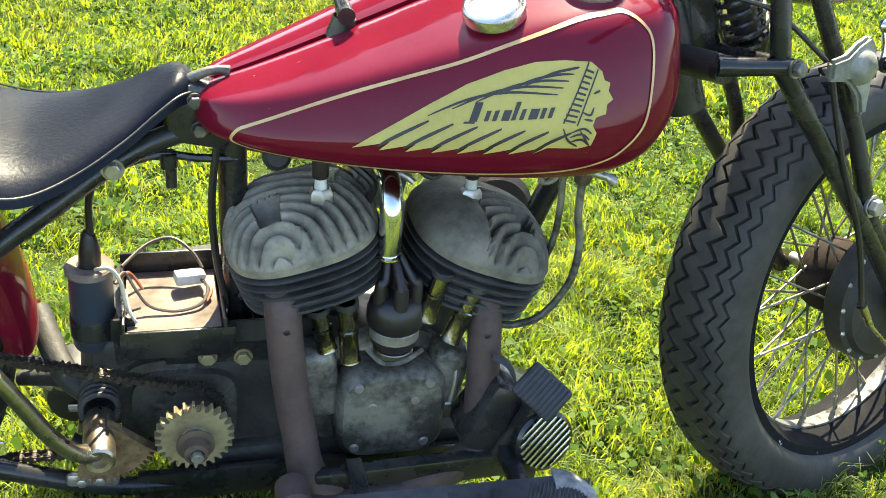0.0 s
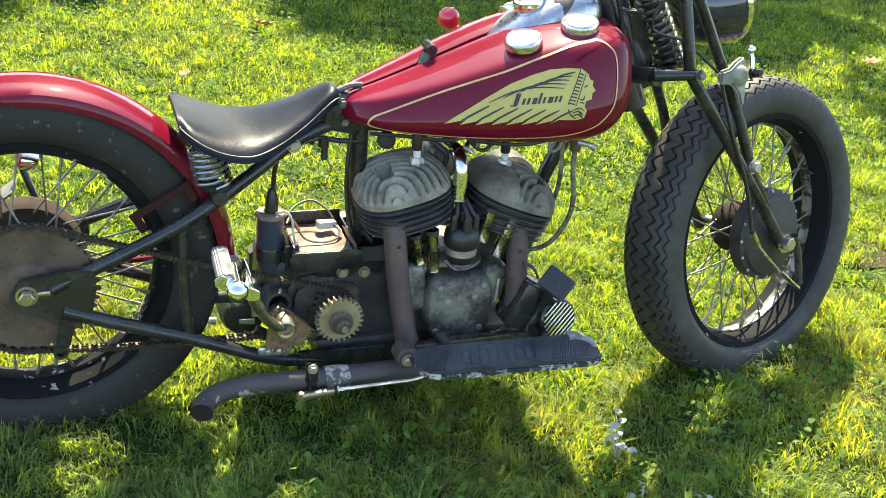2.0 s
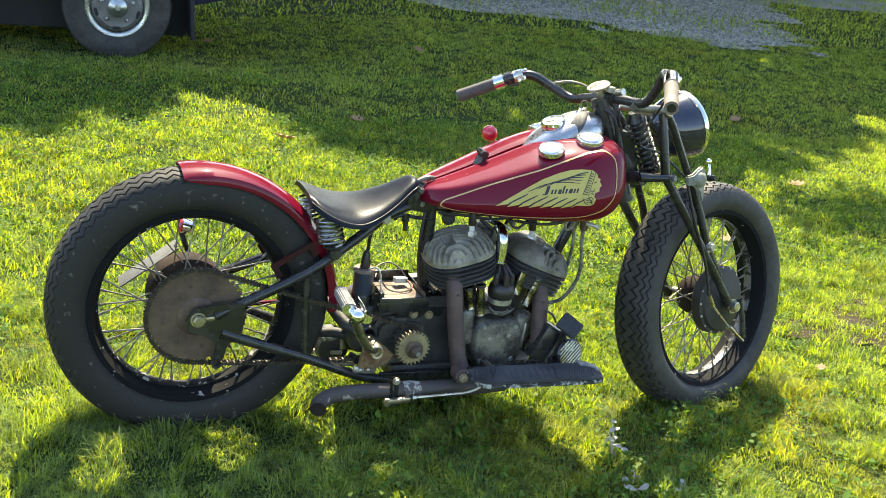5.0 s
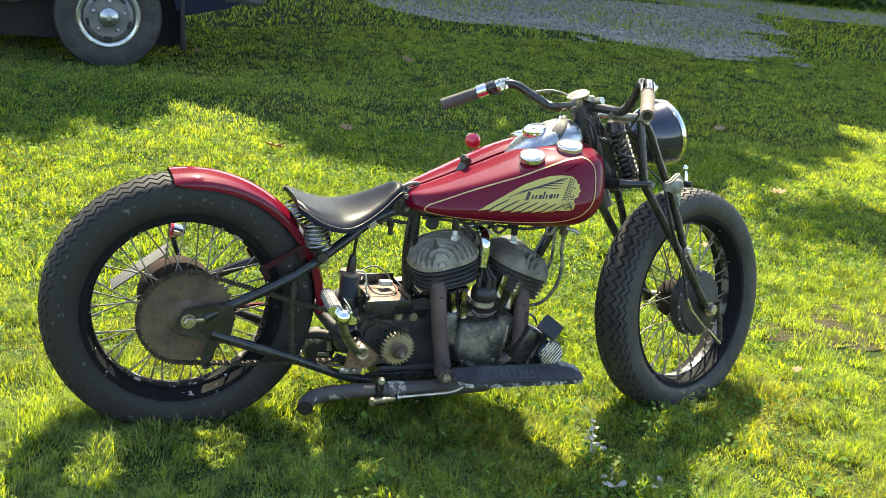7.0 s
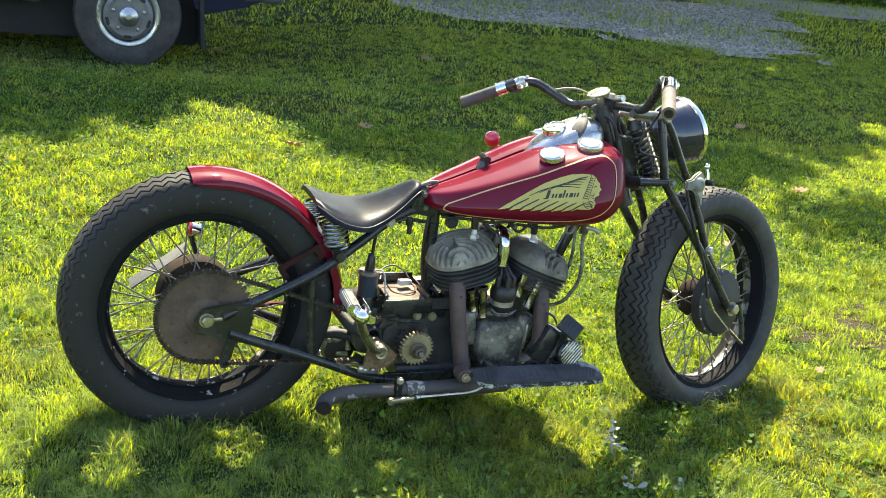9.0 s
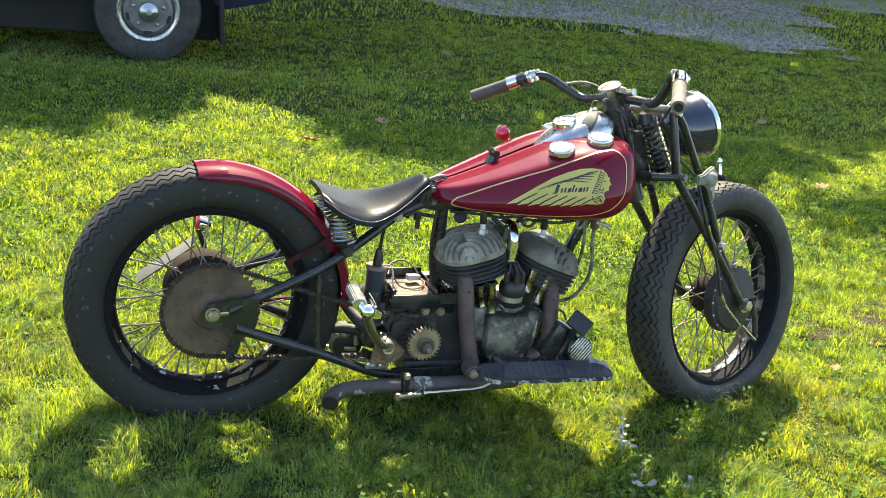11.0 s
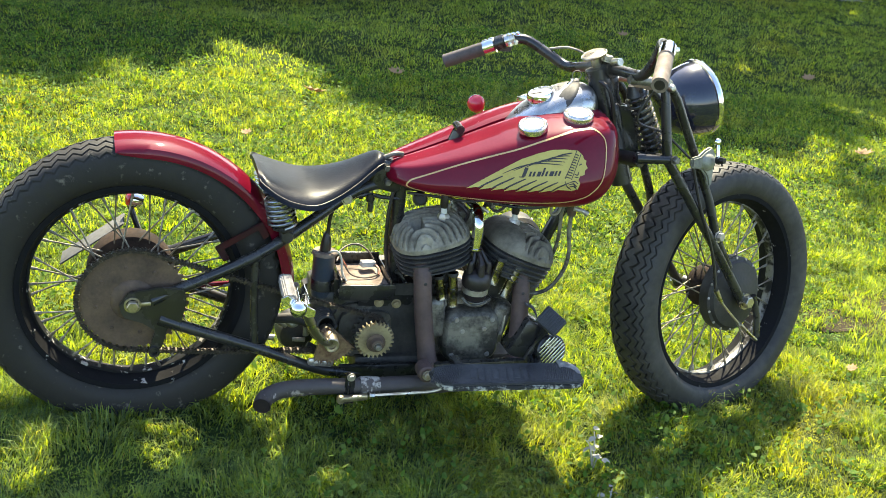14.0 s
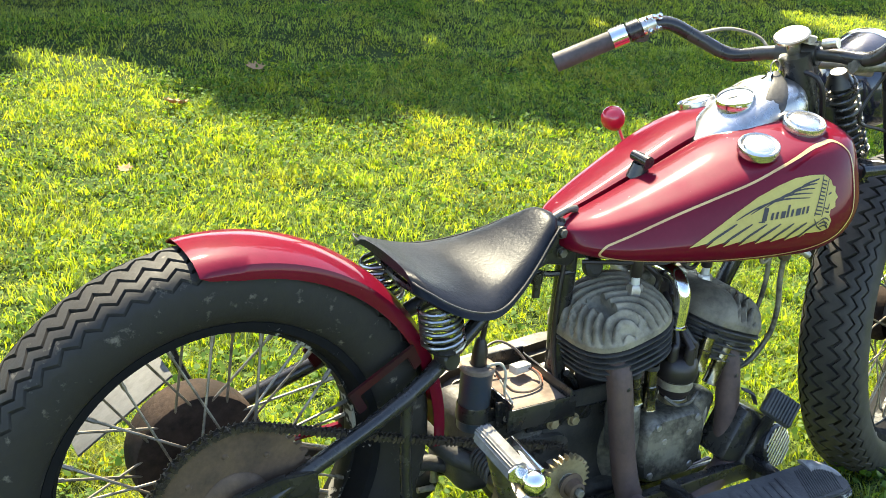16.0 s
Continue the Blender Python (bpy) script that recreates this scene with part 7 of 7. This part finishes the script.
for k, ((tx, ty), th) in enumerate(trees):
    tree = thing("tree", "tall leafy broad-crowned tree out of view, added to shade the lawn", "tree", (tx, ty, 0))
    rnd = random.Random(k)
    part("trunk", tube([(0, 0, -0.1), (0.03, 0.02, 1.0), (0.1, -0.05, 3.0), (0.0, 0.05, 5.0), (0.05, 0, th - 1)], [0.38, 0.30, 0.26, 0.20, 0.05], 14, 4), BARK, tree)
    for j in range(9):
        a, z0 = j * 2.4 + k, 2.6 + 0.45 * j
        L = rnd.uniform(3.0, 5.5)
        part("limb", tube([(0.05, 0, z0), (math.cos(a) * L * 0.4, math.sin(a) * L * 0.4, z0 + 1.1), (math.cos(a) * L, math.sin(a) * L, z0 + 2.2 + rnd.random())], [0.12, 0.08, 0.02], 8, 4), BARK, tree)
    crown = soup("crown", V[owner == k] - np.array([tx, ty, 0.0]), 4, [(0, 1, 2), (0, 2, 3), (0, 3, 4), (0, 4, 5)], LEAVES)
    crown.parent = tree

# ---- small things on the lawn ----
DRY = leaf_shader("dry_leaf", [(0.0, (0.36, 0.22, 0.12)), (1.0, (0.42, 0.28, 0.17))], (1.2, 0.9, 0.6), 0.25, 0.7)


def dry_leaf(x, y, size, turn, label):
    bm = bmesh.new()
    rnd = random.Random(int(x * 1000))
    out = [(1.0, 0), (0.62, 0.28), (0.70, 0.62), (0.28, 0.50), (0.0, 0.85), (-0.25, 0.45), (-0.65, 0.55), (-0.55, 0.18), (-1.0, 0.0), (-0.55, -0.2), (-0.6, -0.6), (-0.22, -0.42), (0.05, -0.8), (0.3, -0.45), (0.72, -0.55), (0.6, -0.25)]
    rings = []
    for f in (1.0, 0.66, 0.33):
        rings.append([bm.verts.new((u * f * size, v * f * size, 0.45 * size * ((v * f) ** 2) + 0.25 * size * (u * f) ** 2 + rnd.uniform(-0.06, 0.06) * size)) for u, v in out])
    c = bm.verts.new((0, 0, 0))
    for a, b in zip(rings, rings[1:]):
        for j in range(16):
            bm.faces.new((a[j], a[(j + 1) % 16], b[(j + 1) % 16], b[j]))
    for j in range(16):
        bm.faces.new((rings[-1][j], rings[-1][(j + 1) % 16], c))
    ob = part("dry_leaf", bm, DRY, None, m=pose(x, y, float(rise(x, y)) + 0.028, rnd.uniform(-20, 20), rnd.uniform(-15, 15), turn))
    sol = ob.modifiers.new("thickness", "SOLIDIFY")
    sol.thickness = 0.0008
    return tagged(ob, label, "leaf", "fallen leaves")


for x, y, s, a in ((0.194, 2.76, 0.062, 20), (0.69, 3.18, 0.055, 70), (2.74, 2.08, 0.050, 130), (1.27, 0.03, 0.021, 50), (1.75, 1.25, 0.045, 200), (3.4, 3.6, 0.05, 10), (1.9, 5.6, 0.06, 90), (0.4, 6.1, 0.05, 160), (2.6, 4.6, 0.05, 250), (-0.2, 2.1, 0.03, 300)):
    dry_leaf(x, y, s, a, "dry curled brown leaf lying on the grass")

WOOL = leaf_shader("grey_withered_leaf", [(0.0, (0.30, 0.29, 0.24)), (1.0, (0.50, 0.47, 0.40))], (1.0, 1.0, 0.9), 0.2, 0.8)


def weed(name, x, y, label, mat, stems, leaf, spread, height, seed, cat):
    rnd = random.Random(seed)
    base = (x, y, float(rise(x, y)))
    w = thing(name, label, cat, base)
    for k in range(stems):
        a = rnd.uniform(0, 6.28)
        tip = Vector((math.cos(a) * spread * rnd.uniform(0.5, 1), math.sin(a) * spread * rnd.uniform(0.5, 1), height * rnd.uniform(0.5, 1)))
        part("stem", tube([(0, 0, 0), tip * 0.5 + Vector((0, 0, height * 0.2)), tip], [0.0022, 0.0018, 0.001], 6, 4), mat, w)
        for j in range(3):
            f = 0.55 + 0.22 * j
            p = tip * f + Vector((rnd.uniform(-1, 1) * 0.012, rnd.uniform(-1, 1) * 0.012, height * 0.2 * (1 - f)))
            bm = bmesh.new()
            L, W = leaf * rnd.uniform(0.6, 1.2), leaf * 0.36
            rows = []
            for i in range(7):
                u = i / 6
                ww = W * math.sin(math.pi * (0.08 + 0.9 * u)) ** 0.8
                rows.append([Vector((L * u, -ww, 0.25 * ww + 0.3 * L * u * (1 - u))), Vector((L * u, 0, 0.3 * L * u * (1 - u))), Vector((L * u, ww, 0.25 * ww + 0.3 * L * u * (1 - u)))])
            skin(bm, rows, False, False, False)
            part("leaf", bm, mat, w, m=Matrix.Translation(p) @ Euler((rnd.uniform(-0.5, 0.5), rnd.uniform(-0.5, 0.4), rnd.uniform(0, 6.28))).to_matrix().to_4x4())
    return w


weed("withered_weed", 0.305, -0.36, "withered grey woolly weed in the grass", WOOL, 3, 0.020, 0.045, 0.11, 3, "weed")
weed("withered_weed", 0.285, -0.50, "withered grey woolly weed in the grass", WOOL, 3, 0.022, 0.06, 0.04, 5, "weed")
weed("withered_weed", 0.40, -0.56, "withered grey woolly weed in the grass", WOOL, 2, 0.020, 0.05, 0.04, 8, "weed")
WEEDG = leaf_shader("weed_green", [(0.0, (0.09, 0.16, 0.03)), (1.0, (0.14, 0.21, 0.05))], (1.8, 1.9, 0.7), 0.45, 0.75)
weed("broadleaf_weed", 0.86, -0.64, "bright green broadleaf weed in the lawn", WEEDG, 7, 0.024, 0.10, 0.035, 11, "weed")
weed("broadleaf_weed", 0.98, -0.50, "bright green broadleaf weed in the lawn", WEEDG, 6, 0.024, 0.09, 0.035, 12, "weed")
weed("broadleaf_weed", 1.25, 1.2, "bright green broadleaf weed in the lawn", WEEDG, 7, 0.026, 0.09, 0.04, 13, "weed")
